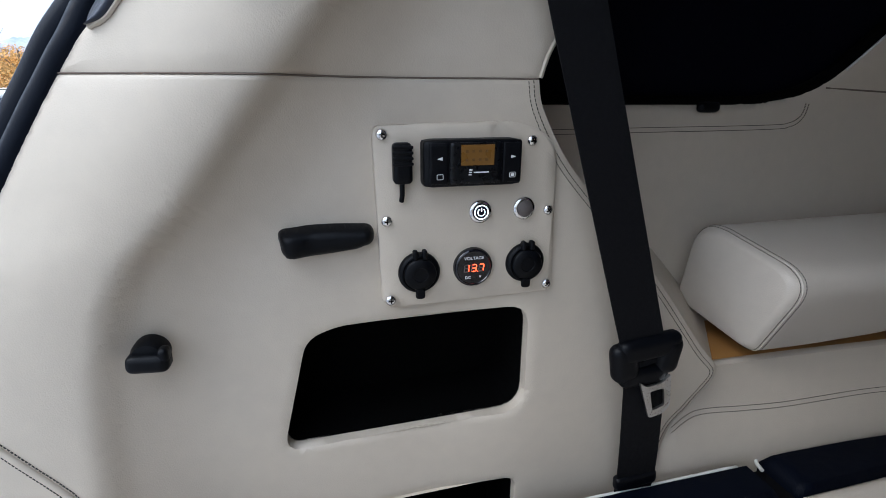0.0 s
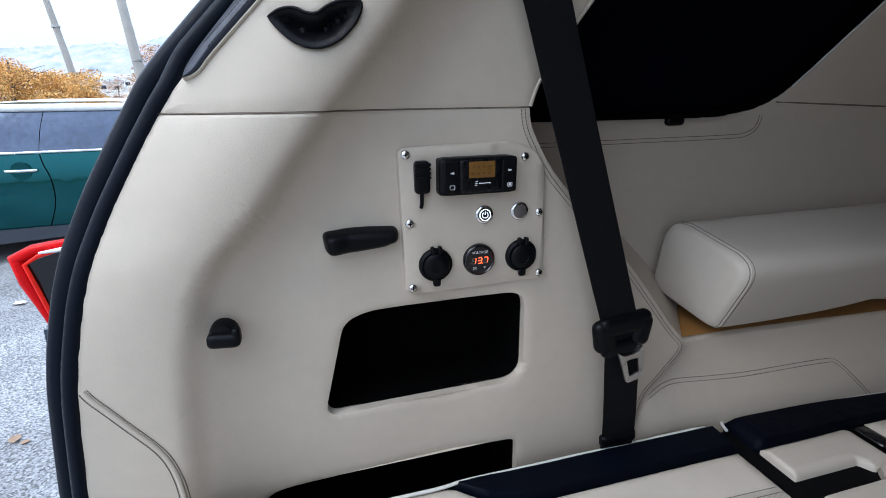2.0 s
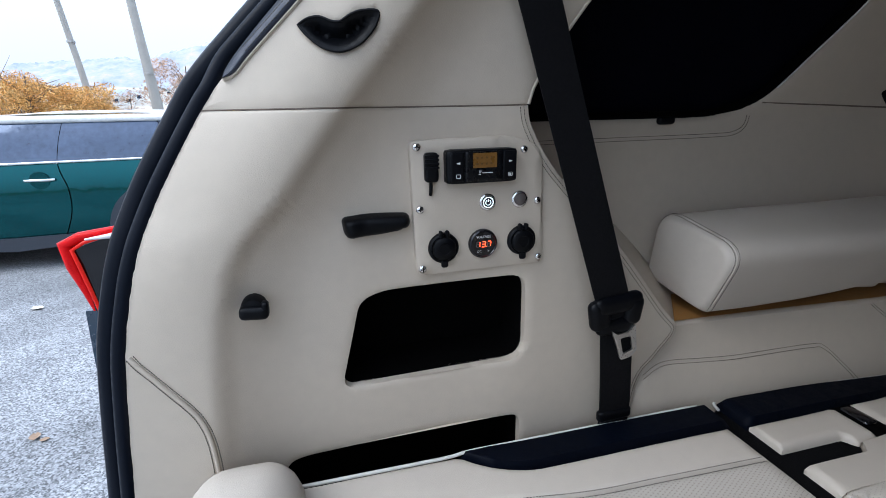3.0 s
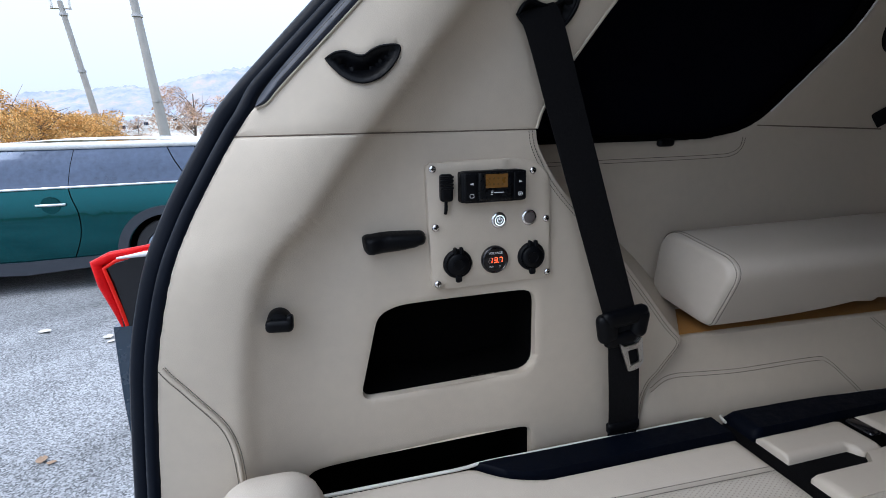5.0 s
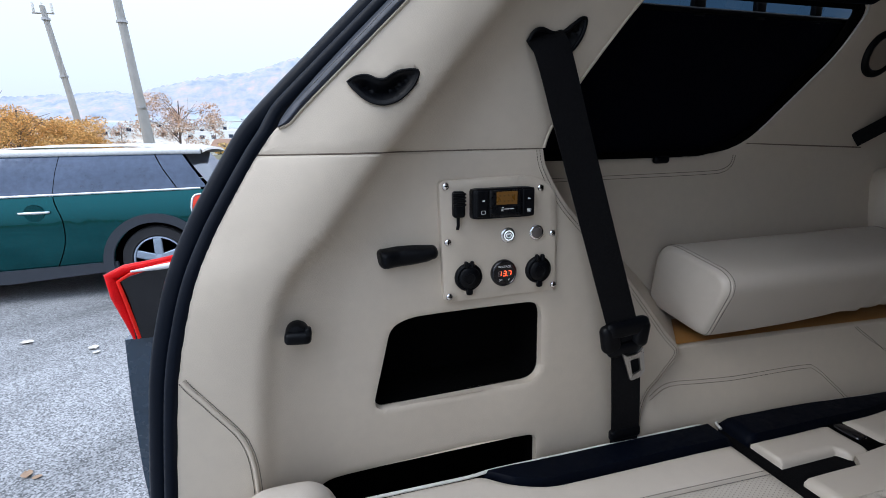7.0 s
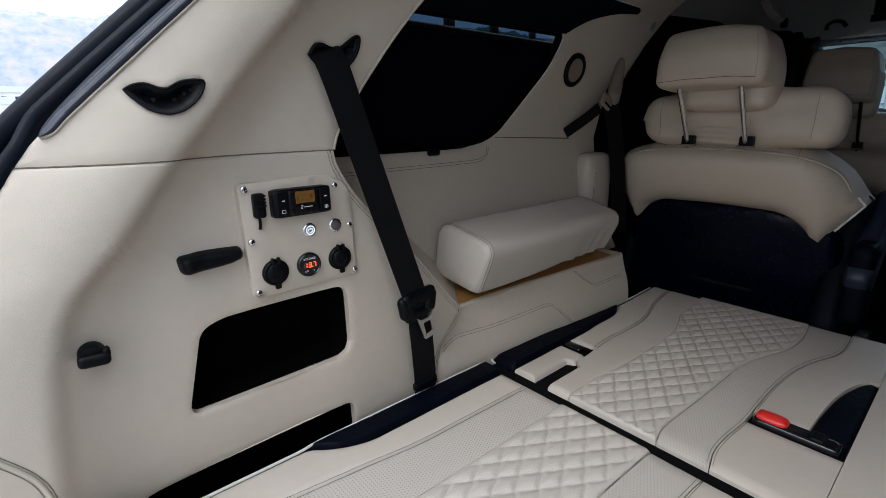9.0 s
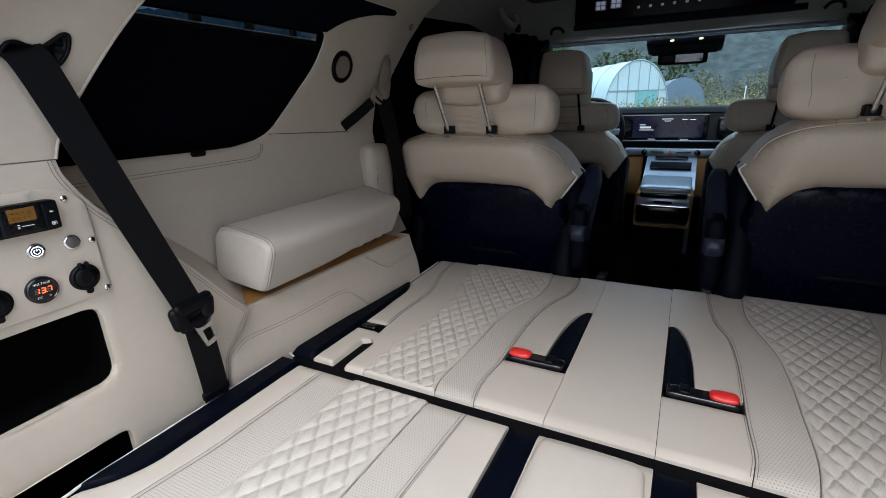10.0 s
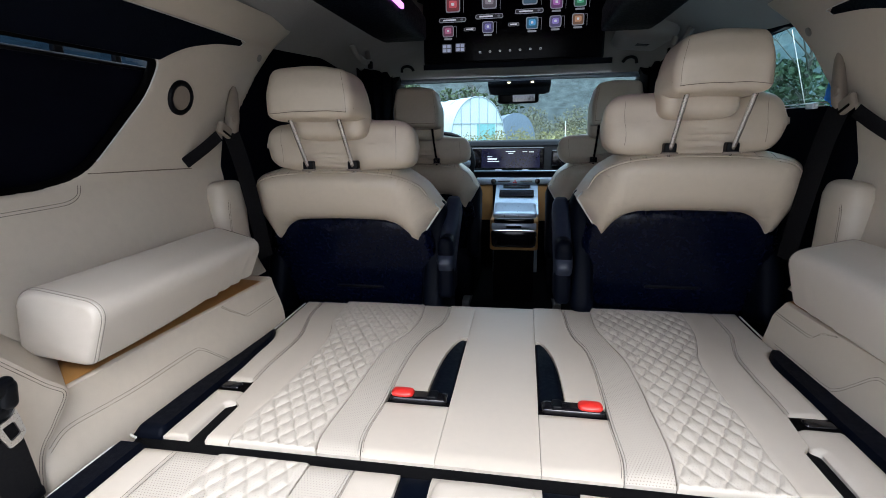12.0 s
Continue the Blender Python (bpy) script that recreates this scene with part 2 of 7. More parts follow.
# ---- materials ----
def material(name, color, rough=0.5, metal=0.0, vary=0.06, scale=6.0, bump=0.0, bscale=400.0, kind="noise", spec=0.5, coat=0.0, glow=0.0, glow_color=None, fine=0.0, sheen=0.0):
    m = bpy.data.materials.new(name)
    m.use_nodes = True
    nt = m.node_tree
    b = nt.nodes["Principled BSDF"]
    b.inputs["Roughness"].default_value, b.inputs["Metallic"].default_value = rough, metal
    b.inputs["Specular IOR Level"].default_value = spec
    b.inputs["Coat Weight"].default_value = coat
    b.inputs["Sheen Weight"].default_value = sheen
    tc = nt.nodes.new("ShaderNodeTexCoord")
    n1 = nt.nodes.new("ShaderNodeTexNoise")
    n1.inputs["Scale"].default_value, n1.inputs["Detail"].default_value = scale, 5
    n2 = nt.nodes.new("ShaderNodeTexNoise")
    n2.inputs["Scale"].default_value, n2.inputs["Detail"].default_value = scale * 14, 3
    nt.links.new(tc.outputs["Object"], n1.inputs["Vector"])
    nt.links.new(tc.outputs["Object"], n2.inputs["Vector"])
    add = nt.nodes.new("ShaderNodeMath")
    add.operation = "ADD"
    nt.links.new(n1.outputs["Fac"], add.inputs[0])
    nt.links.new(n2.outputs["Fac"], add.inputs[1])
    ramp = nt.nodes.new("ShaderNodeMapRange")
    ramp.inputs["From Min"].default_value, ramp.inputs["From Max"].default_value = 0.6, 1.4
    ramp.inputs["To Min"].default_value, ramp.inputs["To Max"].default_value = 1 - vary, 1 + vary
    nt.links.new(add.outputs[0], ramp.inputs["Value"])
    mul = nt.nodes.new("ShaderNodeVectorMath")
    mul.operation = "SCALE"
    mul.inputs[0].default_value = color
    nt.links.new(ramp.outputs["Result"], mul.inputs["Scale"])
    nt.links.new(mul.outputs["Vector"], b.inputs["Base Color"])
    rr = nt.nodes.new("ShaderNodeMapRange")
    rr.inputs["From Min"].default_value, rr.inputs["From Max"].default_value = 0.3, 0.7
    rr.inputs["To Min"].default_value, rr.inputs["To Max"].default_value = max(0.02, rough - 0.08), min(1.0, rough + 0.08)
    nt.links.new(n2.outputs["Fac"], rr.inputs["Value"])
    nt.links.new(rr.outputs["Result"], b.inputs["Roughness"])
    if bump:
        bp = nt.nodes.new("ShaderNodeBump")
        bp.inputs["Strength"].default_value, bp.inputs["Distance"].default_value = bump, 0.001
        if kind == "grain":
            t = nt.nodes.new("ShaderNodeTexVoronoi")
            t.feature = "SMOOTH_F1"
            t.inputs["Scale"].default_value = bscale
            src = t.outputs["Distance"]
        else:
            t = nt.nodes.new("ShaderNodeTexNoise")
            t.inputs["Scale"].default_value, t.inputs["Detail"].default_value = bscale, 4
            src = t.outputs["Fac"]
        nt.links.new(tc.outputs["Object"], t.inputs["Vector"])
        if fine:
            w = nt.nodes.new("ShaderNodeTexNoise")
            w.inputs["Scale"].default_value, w.inputs["Detail"].default_value = 30, 3
            nt.links.new(tc.outputs["Object"], w.inputs["Vector"])
            mm = nt.nodes.new("ShaderNodeMath")
            mm.operation = "MULTIPLY_ADD"
            mm.inputs[1].default_value = fine
            nt.links.new(w.outputs["Fac"], mm.inputs[0])
            nt.links.new(src, mm.inputs[2])
            src = mm.outputs[0]
        nt.links.new(src, bp.inputs["Height"])
        nt.links.new(bp.outputs["Normal"], b.inputs["Normal"])
    if glow:
        b.inputs["Emission Color"].default_value = (*(glow_color or color), 1)
        b.inputs["Emission Strength"].default_value = glow
    return m


def perforated(name, color, rough, pitch=0.0050, hole=0.19):
    """Leather with rows of small punched holes."""
    m = material(name, color, rough, vary=0.04, bump=0.25, bscale=900, kind="grain")
    nt = m.node_tree
    b = nt.nodes["Principled BSDF"]
    tc = nt.nodes.new("ShaderNodeTexCoord")
    sep = nt.nodes.new("ShaderNodeSeparateXYZ")
    nt.links.new(tc.outputs["Object"], sep.inputs[0])

    def op(kind, a, c=None):
        n = nt.nodes.new("ShaderNodeMath")
        n.operation = kind
        for i, s in enumerate((a, c)):
            if s is None:
                continue
            if isinstance(s, (int, float)):
                n.inputs[i].default_value = s
            else:
                nt.links.new(s, n.inputs[i])
        return n.outputs[0]
    yy = op("DIVIDE", sep.outputs["Y"], pitch)
    row = op("FLOOR", yy)
    shift = op("MULTIPLY", op("MODULO", op("ABSOLUTE", row), 2.0), 0.5)
    xx = op("ADD", op("DIVIDE", sep.outputs["X"], pitch), shift)
    fx, fy = op("SUBTRACT", op("FRACT", xx), 0.5), op("SUBTRACT", op("FRACT", yy), 0.5)
    dd = op("SQRT", op("ADD", op("MULTIPLY", fx, fx), op("MULTIPLY", fy, fy)))
    mask = op("LESS_THAN", dd, hole)
    mix = nt.nodes.new("ShaderNodeMixRGB")
    old = b.inputs["Base Color"].links[0].from_socket
    nt.links.new(mask, mix.inputs["Fac"])
    nt.links.new(old, mix.inputs["Color1"])
    mix.inputs["Color2"].default_value = (0.26, 0.23, 0.195, 1)
    nt.links.new(mix.outputs["Color"], b.inputs["Base Color"])
    return m


def glass(name, color=(1, 1, 1), rough=0.0, clear=0.9):
    m = bpy.data.materials.new(name)
    m.use_nodes = True
    nt = m.node_tree
    nt.nodes.clear()
    out = nt.nodes.new("ShaderNodeOutputMaterial")
    mix = nt.nodes.new("ShaderNodeMixShader")
    fr = nt.nodes.new("ShaderNodeFresnel")
    fr.inputs["IOR"].default_value = 1.45
    tr = nt.nodes.new("ShaderNodeBsdfTransparent")
    tr.inputs["Color"].default_value = (*[c * clear for c in color], 1)
    gl = nt.nodes.new("ShaderNodeBsdfGlossy")
    gl.inputs["Roughness"].default_value = rough
    nt.links.new(fr.outputs[0], mix.inputs[0])
    nt.links.new(tr.outputs[0], mix.inputs[1])
    nt.links.new(gl.outputs[0], mix.inputs[2])
    nt.links.new(mix.outputs[0], out.inputs["Surface"])
    return m


def faced(ob, towards):
    """Turns a pane's faces towards a direction."""
    if sum(p.normal.dot(Vector(towards)) for p in ob.data.polygons) < 0:
        ob.data.flip_normals()
    return ob


CREAM = material("cream_leather", (0.50, 0.433, 0.350), 0.50, vary=0.05, scale=4, bump=0.15, bscale=900, kind="grain", fine=0.7)
SEATC = material("cream_seat_leather", (0.495, 0.442, 0.380), 0.45, vary=0.04, scale=5, bump=0.20, bscale=900, kind="grain", fine=1.1)
CHAIR = material("cream_chair_leather", (0.53, 0.445, 0.345), 0.45, vary=0.04, scale=5, bump=0.20, bscale=900, kind="grain", fine=1.1)
PERF = perforated("perforated_leather", (0.485, 0.441, 0.386), 0.48)
LINER = material("headliner_fabric", (0.25, 0.235, 0.212), 0.9, vary=0.04, scale=12, bump=0.3, bscale=1500, sheen=0.2)
PIPING = material("white_piping", (0.60, 0.59, 0.56), 0.5, vary=0.03, bump=0.1, bscale=500)
NAVY = material("navy_leather", (0.0008, 0.0019, 0.0055), 0.55, vary=0.12, scale=8, bump=0.3, bscale=700, kind="grain", fine=0.6, spec=0.07)
GREYL = material("slate_leather", (0.012, 0.018, 0.034), 0.45, vary=0.08, scale=8, bump=0.2, bscale=700, kind="grain")
CARPET = material("black_carpet", (0.002, 0.002, 0.0026), 0.95, vary=0.25, scale=30, bump=0.6, bscale=1200, spec=0.1)
BLACKP = material("black_plastic", (0.0010, 0.0014, 0.0026), 0.45, vary=0.12, scale=10, bump=0.15, bscale=900, spec=0.15)
# the shell's blue sheen is put into its near-black base colour
SHELL = material("seat_back_shell", (0.001, 0.0024, 0.010), 0.24, vary=0.10, scale=6, bump=0.02, bscale=500, spec=0.16)
GLOSSB = material("gloss_black", (0.006, 0.006, 0.008), 0.12, vary=0.1, scale=10)
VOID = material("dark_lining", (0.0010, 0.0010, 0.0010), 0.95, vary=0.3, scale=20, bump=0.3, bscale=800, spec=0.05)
SHADE = material("blackout_fabric", (0.0014, 0.0018, 0.0050), 0.85, vary=0.3, scale=9, bump=0.4, bscale=260, spec=0.04)
RUBBER = material("black_rubber", (0.003, 0.005, 0.010), 0.42, vary=0.12, scale=14, bump=0.12, bscale=500, spec=0.1)
WEB = material("seat_belt_webbing", (0.0026, 0.0026, 0.0036), 0.72, vary=0.1, scale=20, bump=0.5, bscale=1600, spec=0.15)
TAN = material("tan_grey_plastic", (0.215, 0.178, 0.142), 0.6, vary=0.08, scale=20, bump=0.1, bscale=900)
OCHRE = material("ochre_leather", (0.36, 0.175, 0.05), 0.55, vary=0.08, scale=9, bump=0.2, bscale=700, kind="grain")
THREAD = material("grey_thread", (0.035, 0.031, 0.028), 0.7, vary=0.1)
SEAMB = material("seam_thread_line", (0.24, 0.20, 0.165), 0.8, vary=0.1)
SEAMD = material("seam_shadow_line", (0.15, 0.115, 0.09), 0.8, vary=0.1)
CHROME = material("chrome", (0.75, 0.75, 0.76), 0.16, 1.0, vary=0.04)
STEEL = material("brushed_steel", (0.50, 0.49, 0.48), 0.32, 1.0, vary=0.06, scale=40)
# blue skylight from the windscreen is put into this silver
SATIN = material("satin_silver_trim", (0.36, 0.43, 0.52), 0.35, 0.7, vary=0.05)
AMBER = material("amber_display", (0.10, 0.045, 0.008), 0.3, vary=0.1, glow=0.07, glow_color=(0.42, 0.22, 0.05))
LEDRED = material("red_led", (0.9, 0.05, 0.02), 0.4, glow=3.0, glow_color=(1.0, 0.09, 0.03))
LEDOFF = material("unlit_led", (0.10, 0.085, 0.08), 0.5)
LEDWHITE = material("white_led", (0.9, 0.95, 1.0), 0.4, glow=1.1, glow_color=(0.9, 0.96, 1.0))
PRINT = material("white_print", (0.62, 0.62, 0.62), 0.6)
REDBTN = material("red_buckle_plastic", (0.62, 0.025, 0.02), 0.4, vary=0.1, scale=14)
GLASS = glass("window_glass", (0.74, 0.95, 1.0), 0.0, 0.68)
PRIVACY = glass("privacy_glass", (0.34, 0.62, 0.70))
TINT = glass("tinted_glass", (0.30, 0.62, 1.0), 0.0, 0.08)


# ---- rear quarter of the cabin ----
CREASE = [(0.60, 0.145), (0.83, 0.160), (0.916, 0.169), (0.982, 0.179), (1.036, 0.195), (1.071, 0.216), (1.114, 0.259), (1.152, 0.288), (1.188, 0.316), (1.221, 0.345), (1.254, 0.374), (1.316, 0.425), (1.42, 0.515), (1.62, 0.70)]
REACH = [(0.60, 0.650), (0.75, 0.652), (0.90, 0.655), (1.10, 0.656), (1.21, 0.652), (1.31, 0.640), (1.42, 0.617), (1.62, 0.56)]
FLARE = [(0.76, 0.010), (0.94, 0.014), (1.06, 0.030), (1.2, 0.042)]


def quarter(y, z):
    """How far out from the middle the rear quarter trim lies: a rounded flange, a crease, then the flat panel."""
    yc = interp(z, CREASE)
    r = interp(z, REACH)
    k = min(1.0, max(0.0, (y - yc + 0.006) / 0.115))
    rise = interp(z, [(0.90, 0.037), (1.10, 0.041), (1.21, 0.044), (1.31, 0.045)])
    r += rise * (1 - (1 - k) ** 2) * ease(k / 0.26) - 0.010 * ease((y - 0.44) / 0.14)
    f = max(0.0, (yc - 0.012 - y) / 0.115)
    return r + interp(z, FLARE) * f * f / (1 + 0.35 * f * f)


def quarter_at(side, lift=0.0):
    return lambda u, v, d=1.0: (side * (quarter(u, v) - lift + 0.0015 * (1 - min(1.0, d / 0.004)) ** 2), u, v)


SEAM_Z = 1.2095
REAR_EDGE = [(0.0498, 0.6313), (0.0551, 0.7167), (0.0620, 0.7787), (0.0730, 0.8737), (0.0847, 0.9550), (0.0986, 1.0135), (0.1142, 1.0637), (0.1336, 1.1073), (0.1554, 1.1460), (0.1947, SEAM_Z - 0.0008)]
UPPER_REAR = [(0.1965, SEAM_Z + 0.0008), (0.2173, 1.2359), (0.2550, 1.2719), (0.2969, 1.3108), (0.3666, 1.3744), (0.4685, 1.4682), (0.5964, 1.5811)]
FRONT_LOW = [(0.5640, 1.2087), (0.5697, 1.1843), (0.5950, 1.1413), (0.6298, 1.1014), (0.7080, 1.0182), (0.7903, 0.9151), (0.8217, 0.8740), (0.7907, 0.8300), (0.7587, 0.7820), (0.7411, 0.6199)]
FRONT_UP = [(0.8583, 1.5839), (0.6973, 1.4106), (0.6166, 1.3049), (0.5862, 1.2586), (0.5711, 1.2325), (0.5645, 1.2103)]
GULL = [(0.5282, 1.3409), (0.5348, 1.3513), (0.5458, 1.3543), (0.5597, 1.3506), (0.5735, 1.3514), (0.5866, 1.3601), (0.5977, 1.3678), (0.6039, 1.3668), (0.6018, 1.3514), (0.5935, 1.3369), (0.5822, 1.3281), (0.5625, 1.3242), (0.5443, 1.3274)]
CUP = [(0.3031, 1.2887), (0.3129, 1.2943), (0.3244, 1.2953), (0.3349, 1.2910), (0.3435, 1.2906), (0.3529, 1.2962), (0.3643, 1.2999), (0.3803, 1.2995), (0.3785, 1.2889), (0.3700, 1.2774), (0.3576, 1.2679), (0.3413, 1.2631), (0.3242, 1.2674), (0.3108, 1.2787)]
POCKET = rounded([(0.3725, 0.9847, 0.03), (0.5680, 0.9910, 0.025), (0.5678, 0.8632, 0.03), (0.3125, 0.8512, 0.022), (0.3440, 0.9737, 0.03)], 0.025)
POCKET_LOW = rounded([(0.2619, 0.7608, 0.02), (0.5629, 0.7741, 0.016), (0.5631, 0.6397), (0.2012, 0.6471), (0.2347, 0.7566, 0.02)], 0.015)


def line(rows, n=6):
    return [(p.x, p.y) for p in curve(rows, n)]


def build_quarter(side, name, detail):
    low = line(REAR_EDGE, 4) + line(FRONT_LOW, 4)
    holes = [POCKET, POCKET_LOW] if detail else []
    bm = sheet([low] + holes, 0.0075, quarter_at(side), 0.014, (side, 0, 0), near=True)
    wall = single(name, bm, CREAM, kind="structure")
    up = line(UPPER_REAR, 4) + line(FRONT_UP, 4)
    cuts = [line(CUP + CUP[:1], 4)[:-1], line(GULL + GULL[:1], 4)[:-1]] if detail else []
    part("upper_trim", sheet([up] + cuts, 0.0075, quarter_at(side), 0.014, (side, 0, 0), near=True), CREAM, wall, "cream leather pillar trim above the seam")
    # dark line in the seam between the two covers
    pts = [(side * (quarter(y, SEAM_Z) + 0.001), y, SEAM_Z) for y in np.linspace(0.196, 0.563, 40)]
    part("seam", tube(pts, 0.0007, 6), SEAMD, wall)
    # sloping return from the front edge out to the window wall
    bm = bmesh.new()
    a = [Vector((side * (quarter(p[0], p[1]) + 0.004), p[0], p[1])) for p in line(FRONT_LOW[:7], 5)]
    b = [Vector((side * side_wall(p.z), p.y + 0.045 + 0.03 * ease((1.2 - p.z) / 0.3), p.z + 0.012 * ease((1.15 - p.z) / 0.2))) for p in a]
    va, vb = [bm.verts.new(p) for p in a], [bm.verts.new(p) for p in b]
    for i in range(len(a) - 1):
        bm.faces.new((va[i], va[i + 1], vb[i + 1], vb[i]))
    part("return_trim", bm, CREAM, wall)
    bm = bmesh.new()
    for off in (0.003, 0.0075):
        stitches([(p.x - side * 0.0012, p.y - off, p.z) for p in b], bm=bm)
    part("stitching", bm, THREAD, wall)
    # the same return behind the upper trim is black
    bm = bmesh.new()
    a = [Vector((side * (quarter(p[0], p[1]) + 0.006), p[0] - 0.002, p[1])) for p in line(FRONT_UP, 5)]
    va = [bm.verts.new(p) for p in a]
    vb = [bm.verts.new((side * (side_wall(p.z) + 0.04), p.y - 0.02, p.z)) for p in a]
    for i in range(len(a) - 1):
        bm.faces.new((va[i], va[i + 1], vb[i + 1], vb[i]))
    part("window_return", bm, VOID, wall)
    if detail:
        for lp in (POCKET, POCKET_LOW):
            mid = sum((Vector(p) for p in lp), Vector((0, 0))) / len(lp)
            bm = bmesh.new()
            rings = []
            for inset, deep in ((0.0, 0.003), (-0.0006, 0.0055), (-0.0004, 0.009), (0.0, 0.016)):
                ring = []
                for i, p in enumerate(lp):
                    q, s = Vector(lp[i - 1]), Vector(lp[(i + 1) % len(lp)])
                    t = (s - q).normalized()
                    n = Vector((-t.y, t.x))
                    n = n if n.dot(mid - Vector(p)) > 0 else -n
                    u, v = Vector(p) + n * inset
                    ring.append(bm.verts.new((side * (quarter(u, v) + deep), u, v)))
                rings.append(ring)
            for r0, r1 in zip(rings, rings[1:]):
                for i in range(len(lp)):
                    k = (i + 1) % len(lp)
                    bm.faces.new((r0[i], r0[k], r1[k], r1[i]))
            bmesh.ops.recalc_face_normals(bm, faces=bm.faces[:])
            part("pocket_rim", bm, CREAM, wall, "turned-in leather edge of the pocket")
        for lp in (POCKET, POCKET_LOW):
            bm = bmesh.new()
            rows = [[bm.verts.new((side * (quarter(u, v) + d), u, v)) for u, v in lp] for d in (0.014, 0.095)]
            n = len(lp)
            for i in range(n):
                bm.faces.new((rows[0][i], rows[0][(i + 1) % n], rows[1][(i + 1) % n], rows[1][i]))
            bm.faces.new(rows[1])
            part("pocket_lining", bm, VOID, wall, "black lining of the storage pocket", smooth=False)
        # double stitching along the free edges
        bm = bmesh.new()
        for off in (0.006, 0.0105):
            for rows in (FRONT_LOW,):
                cl = line(rows, 6)
                pts = []
                for i, (u, v) in enumerate(cl):
                    du, dv = cl[min(i + 1, len(cl) - 1)][0] - cl[max(i - 1, 0)][0], cl[min(i + 1, len(cl) - 1)][1] - cl[max(i - 1, 0)][1]
                    k = math.hypot(du, dv) or 1
                    uu, vv = u + dv / k * off, v - du / k * off
                    pts.append((side * (quarter(uu, vv) - 0.0004), uu, vv))
                stitches(pts, bm=bm)
        part("stitching", bm, THREAD, wall)
        # raised lower corner piece with a welt and double stitching
        low_seam = line([(0.0910, 0.9525), (0.0981, 0.9412), (0.111, 0.9247), (0.1239, 0.9069), (0.1370, 0.8890), (0.1460, 0.8750), (0.1525, 0.8600), (0.1568, 0.8420), (0.1590, 0.8200), (0.1597, 0.7800), (0.1597, 0.66)], 8)
        part("welt", tube([(side * (quarter(u, v) - 0.0005), u, v) for u, v in low_seam], 0.0028, 8), CREAM, wall)
        bm = bmesh.new()
        for off in (-0.0046, 0.0046):
            row = []
            for (u0, v0), (u, v), (u1, v1) in zip(low_seam, low_seam[1:], low_seam[2:]):
                k = math.hypot(u1 - u0, v1 - v0)
                a, b = u - (v1 - v0) / k * off, v + (u1 - u0) / k * off
                row.append((side * (quarter(a, b) - 0.0005), a, b))
            stitches(row, 0.0005, 0.0030, 0.0002, bm)
        part("stitching", bm, THREAD, wall)
        # slate leather edge strip of the pillar
        inn = line([(0.2225, 1.2405), (0.236, 1.2455), (0.252, 1.262), (0.298, 1.305), (0.370, 1.372), (0.47, 1.464)], 8)
        out_ = line([(0.2225, 1.2410), (0.2285, 1.2520), (0.2480, 1.2745), (0.2905, 1.3170), (0.3600, 1.3815), (0.4600, 1.4715)], 8)
        bm = bmesh.new()
        rows = []
        for (u0, v0), (u1, v1) in zip(inn, out_):
            rows.append([bm.verts.new((side * (quarter(u0 + (u1 - u0) * k, v0 + (v1 - v0) * k) - 0.002 - 0.004 * math.sin(math.pi * min(1.0, k * 1.3 + 0.05))), u0 + (u1 - u0) * k, v0 + (v1 - v0) * k)) for k in np.linspace(0, 1, 9)])
        for p, q in zip(rows, rows[1:]):
            for i in range(8):
                bm.faces.new((p[i], p[i + 1], q[i + 1], q[i]))
        bmesh.ops.recalc_face_normals(bm, faces=bm.faces[:])
        part("edge_strip", bm, GREYL, wall, "slate blue stitched leather strip")
        bm = bmesh.new()
        for off in (0.004, 0.008):
            stitches([(side * (quarter(u - off * 0.6, v + off) - 0.0062), u - off * 0.6, v + off) for u, v in line([(0.252, 1.262), (0.298, 1.305), (0.370, 1.372), (0.46, 1.455)], 6)], bm=bm)
        part("stitching", bm, THREAD, wall)
        part("welt", tube([(side * (quarter(u, v) - 0.001), u, v) for u, v in line([(0.224, 1.2395), (0.237, 1.2455), (0.252, 1.261), (0.298, 1.304), (0.370, 1.371), (0.47, 1.463)], 5)], 0.002, 6), CREAM, wall)
        # edge piping against the window
        part("welt", tube([(side * (quarter(u, v) + 0.001), u, v) for u, v in line(FRONT_UP, 6)], 0.0022, 6), CREAM, wall)
    return wall


SIDE = [(0.70, 0.70), (0.865, 0.785), (0.90, 0.80), (1.05, 0.825), (1.19, 0.845), (1.30, 0.82), (1.37, 0.80), (1.46, 0.775), (1.54, 0.74), (1.62, 0.66)]


def side_wall(z):
    return interp(z, SIDE)


WINDOW = rounded([(0.490, 1.187, 0.01), (0.985, 1.186, 0.03), (1.085, 1.206, 0.06), (1.235, 1.372, 0.05), (1.268, 1.455, 0.03), (0.70, 1.455, 0.02), (0.490, 1.24, 0.02)], 0.03)


